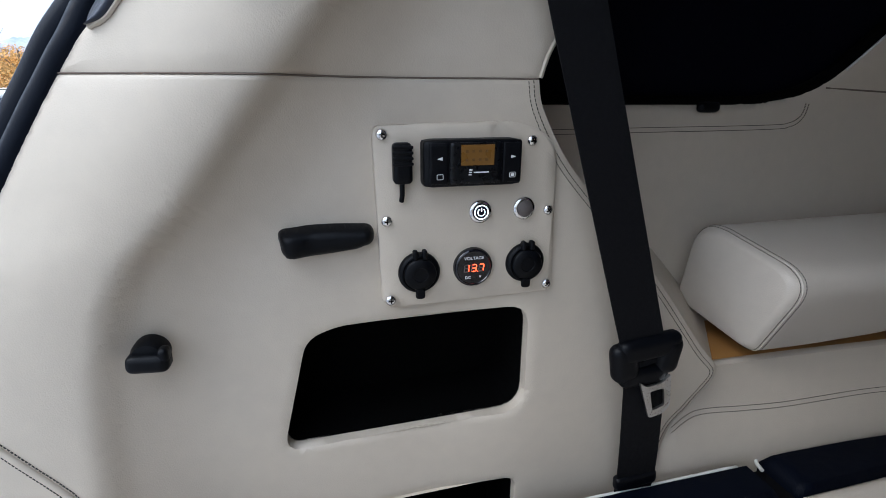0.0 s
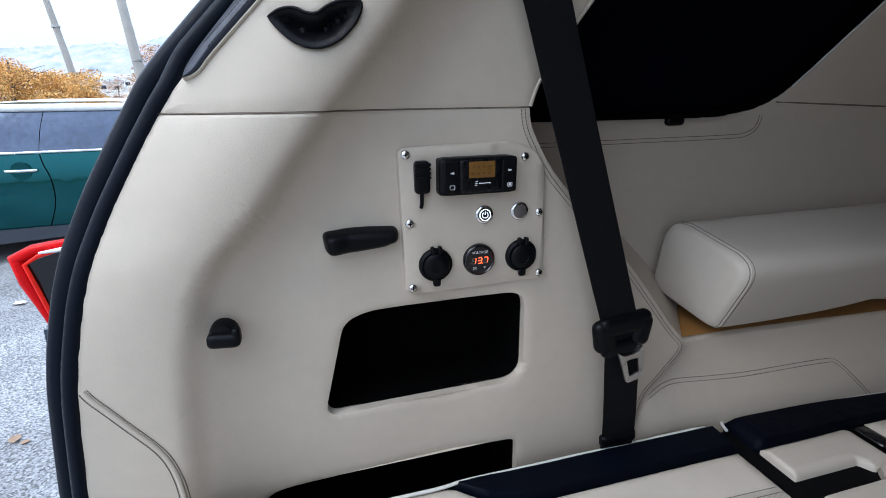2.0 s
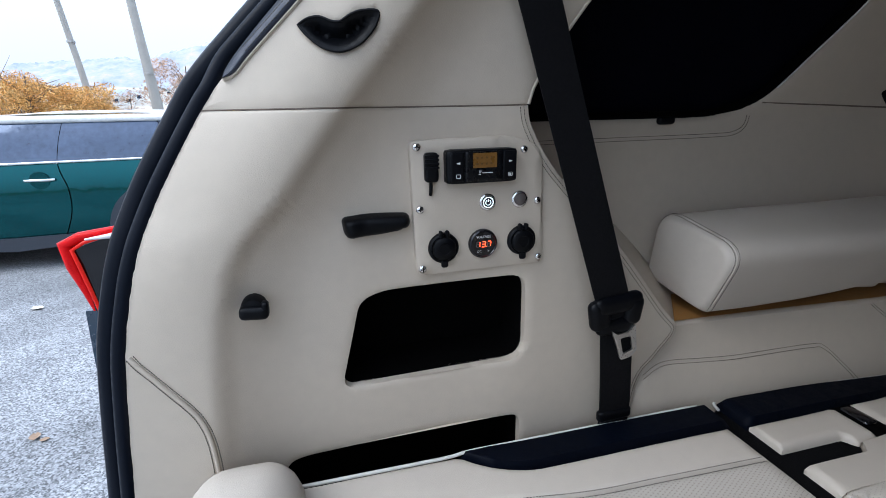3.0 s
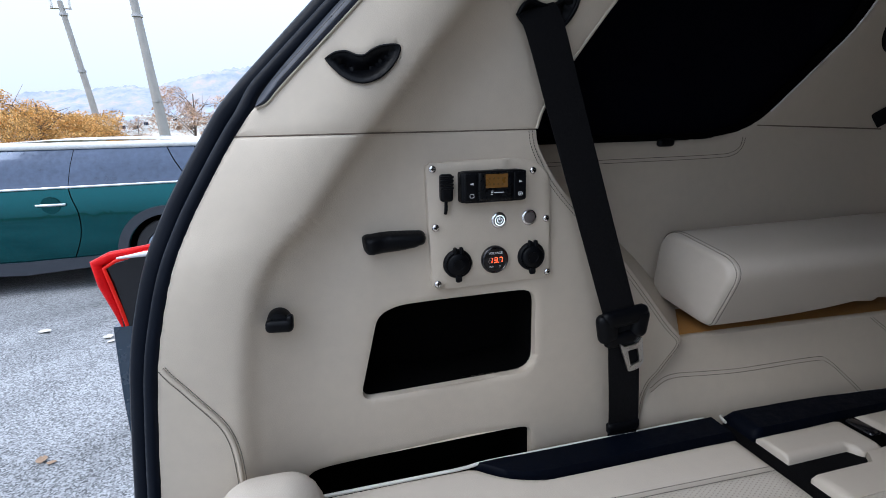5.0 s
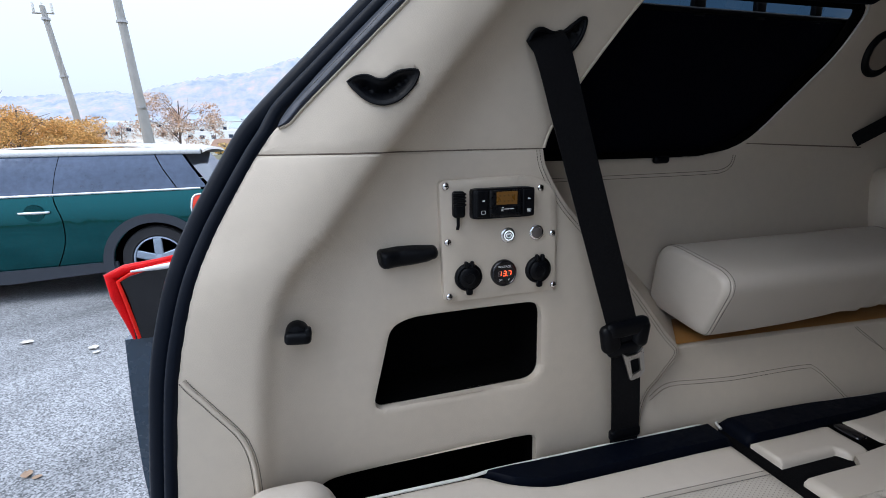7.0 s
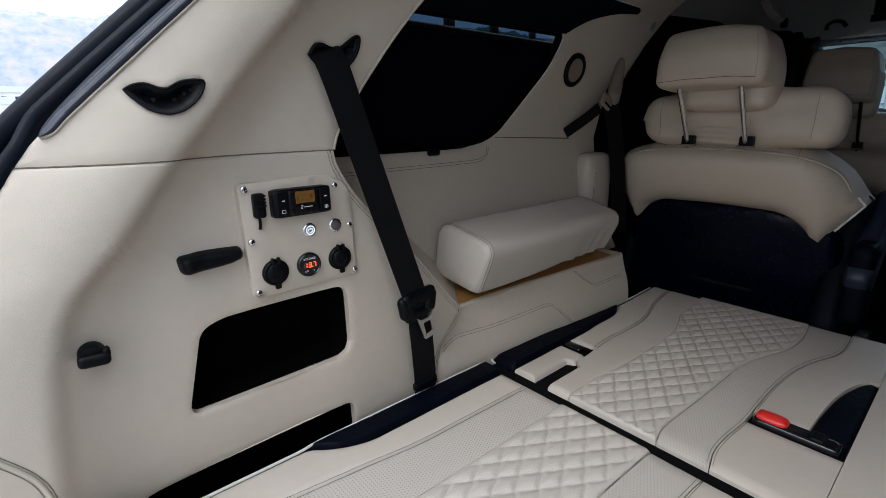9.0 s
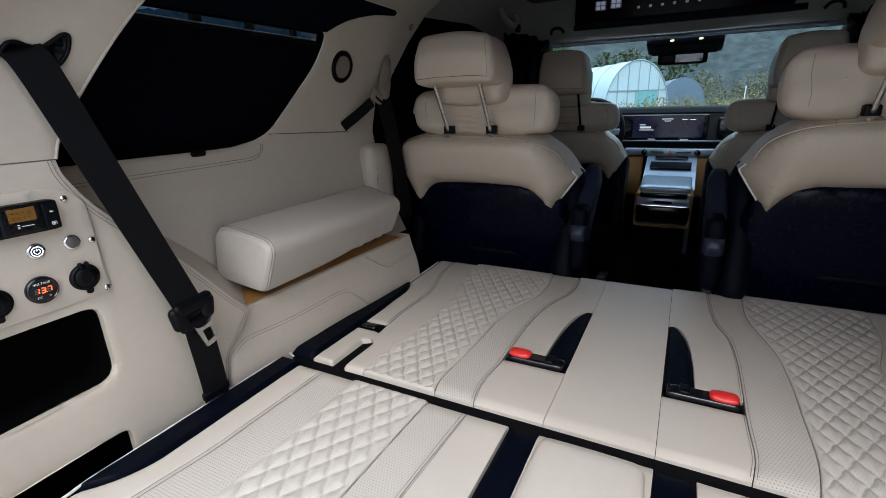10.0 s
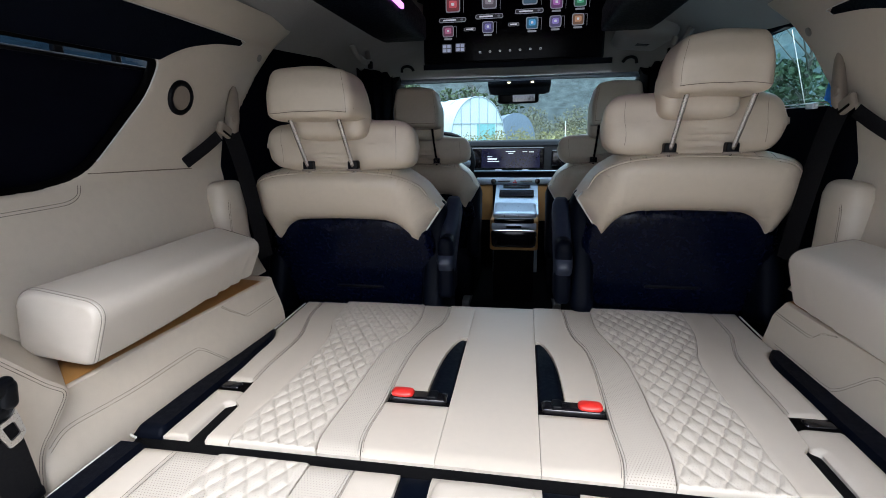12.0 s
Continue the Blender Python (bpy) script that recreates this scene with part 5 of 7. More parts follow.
def push_button(y, z, lit):
    b = part("push_button", moved(lathe([(0.0, 0), (0.0110, 0), (0.0110, 0.0012), (0.0100, 0.0026), (0.0082, 0.0030), (0.0080, 0.0018), (0.0, 0.0018)], 36), on_panel(y, z)), CHROME, panel, "steel push button with a white lit power sign" if lit else "plain steel push button")
    part("cap", moved(lathe([(0.0, 0), (0.0076, 0), (0.0076, 0.0026), (0.0072, 0.0030), (0.0, 0.0031)], 36), on_panel(y, z, 0.0008)), SHELL if lit else LEDOFF, b)
    if lit:
        f = FACE + 0.0042
        ring = [(f, y + 0.0064 * math.cos(a), z + 0.0064 * math.sin(a)) for a in np.linspace(0, 2 * math.pi, 40, endpoint=False)]
        part("ring_light", tube(ring, 0.0006, 6, closed=True), LEDWHITE, b)
        arc = [(f, y + 0.0034 * math.cos(a), z + 0.0034 * math.sin(a)) for a in np.linspace(math.radians(125), math.radians(415), 24)]
        bm = tube(arc, 0.00045, 6)
        bm = tube([(f, y, z + 0.0006), (f, y, z + 0.0040)], 0.0006, 6, bm=bm)
        part("power_sign", bm, LEDWHITE, b)


push_button(0.5095, 1.0942, True)
push_button(0.5525, 1.0952, False)


def socket(y, z):
    s = part("power_socket", moved(lathe([(0.0, 0), (0.0195, 0), (0.0195, 0.003), (0.0182, 0.0055), (0.0165, 0.0062), (0.0160, 0.0052), (0.0, 0.0052)], 40), on_panel(y, z)), BLACKP, panel, "black capped round power socket")
    cap = part("cap", moved(lathe([(0.0, 0), (0.0150, 0), (0.0150, 0.003), (0.0138, 0.0045), (0.0070, 0.0050), (0.0066, 0.0043), (0.0, 0.0043)], 40), on_panel(y, z, 0.005)), BLACKP, s)
    part("tab", moved(cushion(0.005, 0.009, 0.010, 0.003), on_panel(y, z - 0.0195, 0.006)), BLACKP, s)
    for k in (-1, 1):
        part("hinge", moved(cushion(0.007, 0.0046, 0.009, 0.0018), on_panel(y + k * 0.0042, z + 0.0185, 0.006)), BLACKP, s)


socket(0.4515, 1.0400)
socket(0.5562, 1.0412)
meter = part("voltmeter", moved(lathe([(0.0, 0), (0.0190, 0), (0.0190, 0.003), (0.0178, 0.0058), (0.0165, 0.0062), (0.0158, 0.0052), (0.0, 0.0052)], 44), on_panel(0.5032, 1.0412)), GLOSSB, panel, "round black voltmeter with red digits")
mf = FACE + 0.0056
MY, MZ = 0.5032, 1.0412
# the panel is seen from inside: right is +y, up is +z
INTO = Matrix(((0, 0, 1, 0), (1, 0, 0, 0), (0, 1, 0, 0), (0, 0, 0, 1)))
part("letters", lettering("VOLTAGE", 0.0044, pose(mf, MY, MZ + 0.0095) @ INTO), PRINT, meter, smooth=False)
part("letters", lettering("DC", 0.0038, pose(mf, MY - 0.0058, MZ - 0.0094) @ INTO), PRINT, meter, smooth=False)
part("letters", lettering("V", 0.0038, pose(mf, MY + 0.0062, MZ - 0.0094) @ INTO), PRINT, meter, smooth=False)
SEGMENTS = {"1": "bc", "3": "abgcd", "7": "abc", "8": "abcdefg"}


def digit(y, z, ch):
    """Seven-segment digit: lit bars and the pale unlit ones."""
    w, h, t = 0.0022, 0.0034, 0.00052
    bars = {"a": (0, h, 1), "g": (0, 0, 1), "d": (0, -h, 1), "b": (w, h / 2, 0), "c": (w, -h / 2, 0), "f": (-w, h / 2, 0), "e": (-w, -h / 2, 0)}
    for key, (dy, dz, flat) in bars.items():
        ly, lz = (w * 0.78, t) if flat else (t, h * 0.40)
        skew = (dz) * 0.12
        bm = box(mf, mf + 0.0004, y + dy + skew - ly, y + dy + skew + ly, z + dz - lz, z + dz + lz)
        lit = key in SEGMENTS[ch]
        part("segment", bm, LEDRED if lit else LEDOFF, meter, smooth=False)


for k, ch in enumerate("137"):
    digit(MY - 0.0072 + k * 0.0072, MZ, ch)
part("segment", box(mf, mf + 0.0004, MY + 0.0031, MY + 0.0040, MZ - 0.0040, MZ - 0.0031), LEDRED, meter, smooth=False)

# round vent ring on each front pillar trim, belt guide and its webbing
def pillar_fittings(side):
    ring = thing("speaker_ring", (side * 0.798, 1.342, 1.372), "black ring with a cream fabric centre on the pillar trim", "speaker", "pillar speakers")
    tilt = pose(side * (side_wall(1.372) - 0.001), 1.342, 1.372, 0, -16 if side > 0 else 16, 180 if side > 0 else 0)
    part("bezel", moved(lathe([(0.0, -0.008), (0.043, -0.008), (0.043, 0.003), (0.039, 0.007), (0.032, 0.006), (0.030, 0.003), (0.0, 0.003)], 40), tilt), BLACKP, ring)
    part("grille", moved(lathe([(0.0, 0), (0.0295, 0), (0.0295, 0.004), (0.0, 0.005)], 32), tilt), TAN, ring)
    g = thing("belt_guide", (side * 0.78, 1.53, 1.33), "beige belt guide with charcoal webbing looped through it", "seat belt", "second row belts")
    dy, dz = (0.0, 0.0) if side < 0 else (0.018, 0.030)

    def q(x, y, z):
        return (side * x, y + dy, z + dz)
    cover = tube([q(0.787, 1.556, 1.413), q(0.783, 1.546, 1.396), q(0.778, 1.528, 1.362), q(0.775, 1.512, 1.325), q(0.774, 1.500, 1.296), q(0.776, 1.496, 1.284)], [0.007, 0.013, 0.017, 0.020, 0.020, 0.014], 14, flat=0.75)
    part("cover", cover, TAN, g, "beige plastic cover")
    bail = cushion(0.015, 0.052, 0.034, 0.007, cuts=4)
    part("loop", moved(bail, pose(*q(0.770, 1.462, 1.293), -28)), TAN, g, "beige belt loop")
    part("loop_slot", moved(cushion(0.017, 0.040, 0.006, 0.002), pose(*q(0.769, 1.462, 1.282), -28)), VOID, g)
    part("anchor_bolt", moved(lathe([(0.0, 0), (0.011, 0), (0.010, 0.005), (0.0, 0.006)], 18), pose(*q(0.752, 1.478, 1.322), 0, 0, 0 if side < 0 else 180)), TAN, g)
    back = curve([q(0.780, 1.448, 1.278), q(0.802, 1.412, 1.246), q(0.838, 1.372, 1.208)], 6)
    part("webbing", ribbon(back, [(-side * 0.1, 0.6, -0.75) for _ in back], 0.032), WEB, g)
    front = curve([q(0.768, 1.488, 1.285), q(0.758, 1.505, 1.20), q(0.752, 1.535, 1.05), q(0.748, 1.560, 0.90)], 6)
    part("webbing", ribbon(front, [(-side * 0.35, 0.9, 0.15) for _ in front], 0.052), WEB, g)
    return ring


pillar_fittings(-1)
pillar_fittings(1)


def door_pad(side):
    pad_ = moved(cushion(0.07, 0.13, 0.37, 0.03, puff=0.004), pose(side * 0.822, 1.50, 0.960, 0, 0, 0))
    th = single("trim_pillar_pad", pad_, CREAM, kind="structure")
    bm = bmesh.new()
    for off in (0.0, 0.006):
        arch = line([(1.452 + off, 0.86), (1.452 + off, 1.03), (1.458 + off, 1.085 - off), (1.482, 1.108 - off), (1.535, 1.110 - off)], 8)
        stitches([(side * (0.7835 + 0.004 * ease((z - 1.05) / 0.07)), y, z) for y, z in arch], bm=bm)
    part("stitching", bm, THREAD, th)


door_pad(-1)
door_pad(1)


# ---- seats of the two rows in front ----
def build_seat(x, y, lean, top, width, label, group, post_z, head_w, head_h, inward, arm, head_dx=0.0, post_dx=0.004, post_half=0.07, pillow_dx=0.035, pillow_h=0.128):
    """A car seat from behind: cream upper cover with hanging corners over a black shell, neck pillow and headrest on two posts."""
    seat = thing("captain_chair", (x, y + 0.25, 0.34), label, "car seat", group)
    k = width / 0.57

    def rear(px, pz):
        """Depth of the back's rear face at a height."""
        return y + (top - pz) * lean

    def cover(u, v, d):
        bulge = 0.050 * math.sqrt(max(0.0, 1 - (1 - min(1, d / 0.07)) ** 2))
        roll = 0.06 * ease((abs(u - x) / k - 0.17) / 0.13) ** 1.5 + 0.05 * ease((v - top + 0.05) / 0.05) ** 2
        return (u, rear(u, v) - bulge + roll + 0.05, v)
    o = [(-0.287, -0.118, 0.03), (-0.262, -0.035, 0.06), (-0.15, 0.002, 0.10), (0.0, 0.006, 0.05), (0.15, 0.002, 0.10), (0.262, -0.035, 0.06), (0.287, -0.118, 0.03), (0.290, -0.140, 0.004), (0.226, -0.240, 0.002), (0.215, -0.244, 0.002), (0.188, -0.196, 0.03), (0.145, -0.170, 0.05), (0.0, -0.165, 0.05), (-0.145, -0.170, 0.05), (-0.188, -0.196, 0.03), (-0.215, -0.244, 0.002), (-0.226, -0.240, 0.002), (-0.290, -0.140, 0.004)]
    # the shoulder towards the aisle slopes more steeply
    o = [(q * (0.91 if h == -0.035 else 0.975), h - 0.010, r) if q * inward > 0.25 and h in (-0.035, -0.118) else (q, h, r) for q, h, r in o]
    loop = [(p.x, p.y) for p in rounded([(x + q * k, top + h, r) for q, h, r in o], 0.02, 4)]
    part("cover", sheet([loop], 0.018, cover, 0.13, (0, 1, 0), near=True), CHAIR, seat, "cream leather upper cover")
    crest = max(range(len(loop)), key=lambda n: loop[n][1])
    hem = [cover(u, v, 0.0) for u, v in loop[crest:] + loop[:crest] if v < top - 0.11]
    for s in (-1, 1):
        part("piping", tube([(a, b - 0.004, c) for a, b, c in hem if s * (a - x) > 0.205 * k], 0.0028, 6), PIPING, seat, "white piping along the hem")
    # welted seam round the shoulder, with short seams across the band behind it
    arch = [cover(x + q * k, top + h, 0.022) for q, h in line([(-0.268, -0.105), (-0.245, -0.060), (-0.19, -0.030), (-0.10, -0.019), (0.0, -0.016), (0.10, -0.019), (0.19, -0.030), (0.245, -0.060), (0.268, -0.105)], 5)]
    part("welt", tube([(p[0], p[1] - 0.0006, p[2]) for p in arch], 0.0018, 6), CHAIR, seat)
    bm = bmesh.new()
    stitches([(p[0], p[1] + 0.0015, p[2] + 0.004) for p in arch], bm=bm)
    for s in (-1, 1):
        for u0 in (0.135, 0.175, 0.222):
            pts = [cover(x + s * (u0 - 0.006 * t) * k, top - 0.024 - 2.2 * max(0, u0 - 0.16) ** 1.4 + 0.022 * t, 0.020 - 0.016 * t) for t in np.linspace(0, 1, 6)]
            stitches([(p[0], p[1] - 0.001, p[2]) for p in pts], bm=bm)
    part("stitching", bm, THREAD, seat)
    low = [(-0.245, -0.20), (-0.19, -0.172), (0.0, -0.160), (0.19, -0.172), (0.245, -0.20), (0.272, -0.30), (0.275, -0.48), (0.235, -0.56), (0.0, -0.57), (-0.235, -0.56), (-0.275, -0.48), (-0.272, -0.30)]
    out = [(x + a * k, top + b) for a, b in low]
    loop = line(out + out[:1], 4)[:-1]

    def shell(u, v, d):
        return (u, rear(u, v) + 0.080 - 0.030 * math.sqrt(max(0.0, 1 - (1 - min(1, d / 0.06)) ** 2)), v)
    sh = part("back_shell", sheet([loop], 0.025, shell, 0.12, (0, 1, 0), near=True), SHELL, seat, "glossy black seat back shell")
    part("pull_strap", moved(cushion(0.16 * k, 0.010, 0.012, 0.004), pose(x + 0.01, rear(x, top - 0.42) + 0.050, top - 0.42)), BLACKP, sh)
    for s in (-1, 1):
        side = moved(cushion(0.07 * k, 0.16, 0.40, 0.032), pose(x + s * 0.262 * k, y + 0.24, top - 0.33, -math.degrees(math.atan(lean))))
        part("side_bolster", side, NAVY, seat)
    part("seat_base", box(x - 0.26 * k, x + 0.26 * k, y + 0.18, y + 0.68, 0.37, 0.66, 0.03), NAVY, seat)
    for s in (-1, 1):
        part("rail", box(x + s * 0.20 - 0.02, x + s * 0.20 + 0.02, y + 0.10, y + 0.75, 0.34, 0.385, 0.006), STEEL, seat)
    # neck pillow, with the headrest over it
    def soft(p):
        """Slack and dents of the stuffed pillow."""
        p = Vector(p)
        q = p.copy()
        q.x += 0.006 * noise.noise(p * 14)
        q.y -= 0.006 * noise.noise(p * 17 + Vector((x * 5, 2, 1)))
        q.z += 0.007 * noise.noise(p * 11 + Vector((3, 1, x))) - 0.012 * abs(p.x / (0.2 * k)) ** 2 * (1 if p.z > 0 else -0.4)
        pleat = max(0.0, 1 - (abs(p.x + inward * 0.03) / 0.085) ** 2) * max(0.0, min(1.0, -p.z / 0.02))
        q.y += 0.0030 * pleat * math.sin(p.z * 420) + 0.010 * pleat if p.y < 0 else 0.0
        # the outer end runs out into a sewn point
        q.x -= inward * 0.016 * ease((-inward * p.x / (0.205 * k) - 0.80) / 0.20) * max(0.0, 1 - abs(p.z) / (pillow_h * 0.45))
        return q
    pil = cushion(0.41 * k, 0.12, pillow_h, 0.030, puff=0.010, cuts=14)
    for v in pil.verts:
        v.co = soft(v.co)
    lie = pose(x + inward * pillow_dx, y + 0.105, top - 0.010 + pillow_h / 2, -6)
    part("neck_pillow", moved(pil, lie), CHAIR, seat, "cream neck pillow")
    bm = bmesh.new()
    half = 0.205 * k
    for s in (-1, 1):
        edge = [lie @ soft((s * half * 0.80, -0.0605 - 0.004 * (1 - (z_ / 0.064) ** 2), z_)) for z_ in np.linspace(-0.39, 0.39, 12) * pillow_h]
        bm = tube(edge, 0.0005, 5, bm=bm)
    edge = [lie @ soft((half * t, -0.0606 - 0.005 * (1 - t * t), 0.020)) for t in np.linspace(-0.8, 0.8, 24)]
    bm = tube(edge, 0.0005, 5, bm=bm)
    part("seam", bm, SEAMB, seat)
    cx = x + inward * head_dx
    core = cushion(head_w * 0.86, 0.11, head_h - 0.012, 0.026, puff=0.004, cuts=6)
    part("headrest_core", moved(core, pose(cx + inward * 0.012, y + 0.040, post_z + head_h / 2 - 0.060, -4)), CHAIR, seat)

    def drape(p):
        """Taper and slack of the headrest cover."""
        p = Vector(p)
        up = p.z / head_h + 0.5
        p.x *= 1.0 - 0.06 * ease((up - 0.30) / 0.70)
        # the corner towards the aisle is rounded off
        aisle = ease(inward * p.x / head_w * 2) * ease((up - 0.35) / 0.65) ** 1.6
        p.x -= inward * 0.010 * aisle
        p.z -= 0.007 * aisle
        p.y += 0.016 * ease((up - 0.5) / 0.5) if p.y < 0 else 0.0
        p.z -= 0.006 * abs(p.x / head_w * 2) ** 2
        return p + Vector((0, 0.002, 0.002)) * noise.noise(p * 20 + Vector((x * 9, 0, 0)))
    head = cushion(head_w, 0.165, head_h, 0.021, puff=0.006, cuts=14)
    for v in head.verts:
        v.co = drape(v.co)
    sit = pose(cx, y - 0.015, post_z + head_h / 2, -4)
    hd = part("headrest", moved(head, sit), CHAIR, seat, "cream leather headrest cover")

    def face_at(f, g):
        return sit @ drape((f * head_w / 2, -0.0830 - 0.007 * (1 - f * f) * (1 - g * g), g * head_h / 2))
    bm = tube([face_at(t, -0.80) for t in np.linspace(-0.90, 0.90, 20)], 0.0007, 5)
    part("seam", bm, SEAMD, hd)
    bm = stitches([face_at(inward * 0.89, t) for t in np.linspace(-0.8, 0.86, 14)])
    part("stitching", bm, THREAD, hd)
    flank = [sit @ drape((inward * (head_w / 2 + 0.0008), t, -0.30 * head_h)) for t in np.linspace(-0.065, 0.05, 8)]
    part("seam", tube(flank, 0.0010, 5), SEAMD, hd)
    for s in (-1, 1):
        px = x + inward * post_dx + s * post_half
        part("post", tube([(px, y + 0.022, top - 0.012), (px - inward * 0.004, y - 0.080, post_z + 0.03)], 0.0062, 12), CHROME, seat, "chrome headrest post")
        part("grommet", moved(lathe([(0.0, 0), (0.021, 0), (0.019, 0.004), (0.0, 0.005)], 20), pose(px, y + 0.016, top - 0.008, 18, -90, 0)), SEAMB, seat, "brown collar under the post sleeve")
        part("sleeve", moved(cushion(0.030, 0.026, 0.026, 0.005), pose(px, y + 0.020, top + 0.006)), BLACKP, seat)
    if arm:
        part("armrest", moved(cushion(0.055, 0.30, 0.085, 0.022), pose(x + arm * 0.325, y + 0.22, 0.945, 38)), GREYL, seat, "navy leather armrest folded up")
        part("armrest", moved(cushion(0.050, 0.12, 0.20, 0.020), pose(x + arm * 0.325, y + 0.16, 0.86, 0)), NAVY, seat)
    return seat


build_seat(-0.506, 1.515, 0.34, 1.183, 0.600, "cream and black leather captain's chair with headrest and neck pillow", "second row seats", 1.316, 0.235, 0.128, 1, 1, 0.007, 0.011, 0.068, 0.025, 0.138)
build_seat(0.502, 1.505, 0.34, 1.221, 0.574, "cream and black leather captain's chair with headrest and neck pillow", "second row seats", 1.352, 0.203, 0.130, -1, -1, 0.021, 0.016, 0.072, 0.028, 0.152)
build_seat(-0.440, 2.50, 0.30, 1.130, 0.52, "cream and black front seat with headrest and neck pillow", "front seats", 1.290, 0.208, 0.180, 1, 0)
build_seat(0.445, 2.50, 0.30, 1.130, 0.52, "cream and black front seat with headrest and neck pillow", "front seats", 1.290, 0.208, 0.180, -1, 0)


# ---- dashboard and console ----
SCREEN = material("lit_display", (0.008, 0.010, 0.03), 0.12, vary=0.5, scale=9, glow=0.012, glow_color=(0.10, 0.08, 0.35))
WHITEUI = material("screen_text", (0.5, 0.55, 0.6), 0.5, glow=0.3, glow_color=(0.8, 0.9, 1.0))
DASHM = material("soft_dashboard", (0.004, 0.005, 0.0075), 0.7, vary=0.1, scale=12, bump=0.2, bscale=700, spec=0.15)
dash = thing("dashboard", (0, 3.4, 0.6), "dark dashboard with wide displays and silver trim", "dashboard")


def extrude_x(profile, x0, x1, n=6):
    bm = bmesh.new()
    rows = [[bm.verts.new((x0 + (x1 - x0) * i / n, a, b)) for a, b in profile] for i in range(n + 1)]
    m = len(profile)
    for p, q in zip(rows, rows[1:]):
        for i in range(m):
            bm.faces.new((p[i], p[(i + 1) % m], q[(i + 1) % m], q[i]))
    bm.faces.new(rows[0])
    bm.faces.new(rows[-1][::-1])
    bmesh.ops.recalc_face_normals(bm, faces=bm.faces[:])
    return bm


part("body", extrude_x([(3.31, 0.62), (3.30, 0.93), (3.285, 1.01), (3.32, 1.03), (3.335, 1.17), (3.37, 1.196), (3.50, 1.200), (3.72, 1.19), (3.72, 0.62)], -0.78, 0.78), DASHM, dash)
part("top_pad", extrude_x([(3.33, 1.176), (3.345, 1.198), (3.40, 1.206), (3.62, 1.206), (3.62, 1.19), (3.35, 1.172)], -0.50, 0.74), DASHM, dash)
screen = part("display_housing", box(-0.52, 0.182, 3.292, 3.320, 1.030, 1.168, 0.010, 3), GLOSSB, dash, "glossy curved display")
part("display", box(-0.215, 0.155, 3.289, 3.293, 1.040, 1.158), SCREEN, screen, "dark lit display", smooth=False)
for x0, x1, z0, h in ((-0.175, -0.115, 1.090, 0.011), (-0.06, 0.00, 1.140, 0.0045), (-0.045, -0.012, 1.129, 0.0045), (0.045, 0.075, 1.137, 0.0045), (0.085, 0.115, 1.136, 0.0045), (-0.178, -0.100, 1.079, 0.0045), (-0.178, -0.145, 1.108, 0.0045)):
    part("screen_mark", box(x0, x1, 3.2865, 3.2885, z0, z0 + h), WHITEUI, screen, smooth=False)
part("vent", box(0.225, 0.42, 3.300, 3.325, 1.045, 1.150, 0.012, 3), GLOSSB, dash)
part("silver_line", box(-0.30, 0.42, 3.272, 3.286, 1.018, 1.024, 0.002), SATIN, dash)
part("foot", box(-0.125, -0.085, 3.275, 3.288, 1.024, 1.032, 0.002), PRINT, dash)
part("foot", box(0.045, 0.085, 3.275, 3.288, 1.024, 1.032, 0.002), PRINT, dash)
strip_ = part("switch_strip", box(-0.245, 0.245, 3.262, 3.300, 0.935, 0.978, 0.006), SATIN, dash, "silver climate switch strip")
for x0 in (-0.135, 0.142):
    part("dial", moved(disc(0.016, 0.014, 20, 0.002), pose(x0, 3.262, 0.957, 0, 0, -90)), GLOSSB, strip_)
part("key", box(-0.105, -0.03, 3.258, 3.263, 0.953, 0.961), GLOSSB, strip_, smooth=False)
part("key", box(0.035, 0.11, 3.258, 3.263, 0.953, 0.961), GLOSSB, strip_, smooth=False)
tri = sheet([[(-0.012, 0.945), (0.016, 0.945), (0.002, 0.968)], [(-0.004, 0.950), (0.008, 0.950), (0.002, 0.960)]], 0.05, lambda u, v: (u, 3.2585, v), 0.002, (0, 1, 0))
part("warning_sign", tri, REDBTN, strip_, smooth=False)
for s in (-1, 1):
    part("knee_panel", box(s * 0.20 - 0.06, s * 0.20 + 0.06, 3.27, 3.32, 0.70, 0.93, 0.01), OCHRE, dash, "ochre leather knee panel")

stack = thing("centre_console", (0.01, 2.9, 0.34), "silver and dark centre console with a storage bin behind", "console")
part("console_face", extrude_x([(3.27, 0.935), (3.20, 0.90), (2.95, 0.80), (2.95, 0.45), (3.27, 0.45)], -0.115, 0.145), SATIN, stack)
part("tray", extrude_x([(3.262, 0.928), (3.235, 0.916), (3.225, 0.922), (3.255, 0.936)], -0.07, 0.10), GLOSSB, stack, smooth=False)
part("tray", extrude_x([(3.20, 0.904), (3.13, 0.876), (3.125, 0.882), (3.195, 0.910)], -0.09, 0.12), GLOSSB, stack, smooth=False)
part("lid", moved(cushion(0.235, 0.24, 0.035, 0.014), pose(0.012, 2.86, 0.838, 6)), SATIN, stack, "pale armrest lid")
part("bin", box(-0.118, 0.138, 2.70, 3.02, 0.645, 0.815, 0.012), OCHRE, stack, "ochre sided console body")
part("plinth", box(-0.10, 0.12, 2.74, 3.02, 0.34, 0.645), CARPET, stack, smooth=False)
part("grip", box(-0.095, 0.115, 2.690, 2.712, 0.795, 0.822, 0.008), GLOSSB, stack)
part("band", box(-0.108, 0.128, 2.692, 2.71, 0.760, 0.796, 0.006), SATIN, stack, "silver band with switches")
part("switches", box(-0.03, 0.05, 2.689, 2.695, 0.772, 0.782, 0.001), GLOSSB, stack, smooth=False)
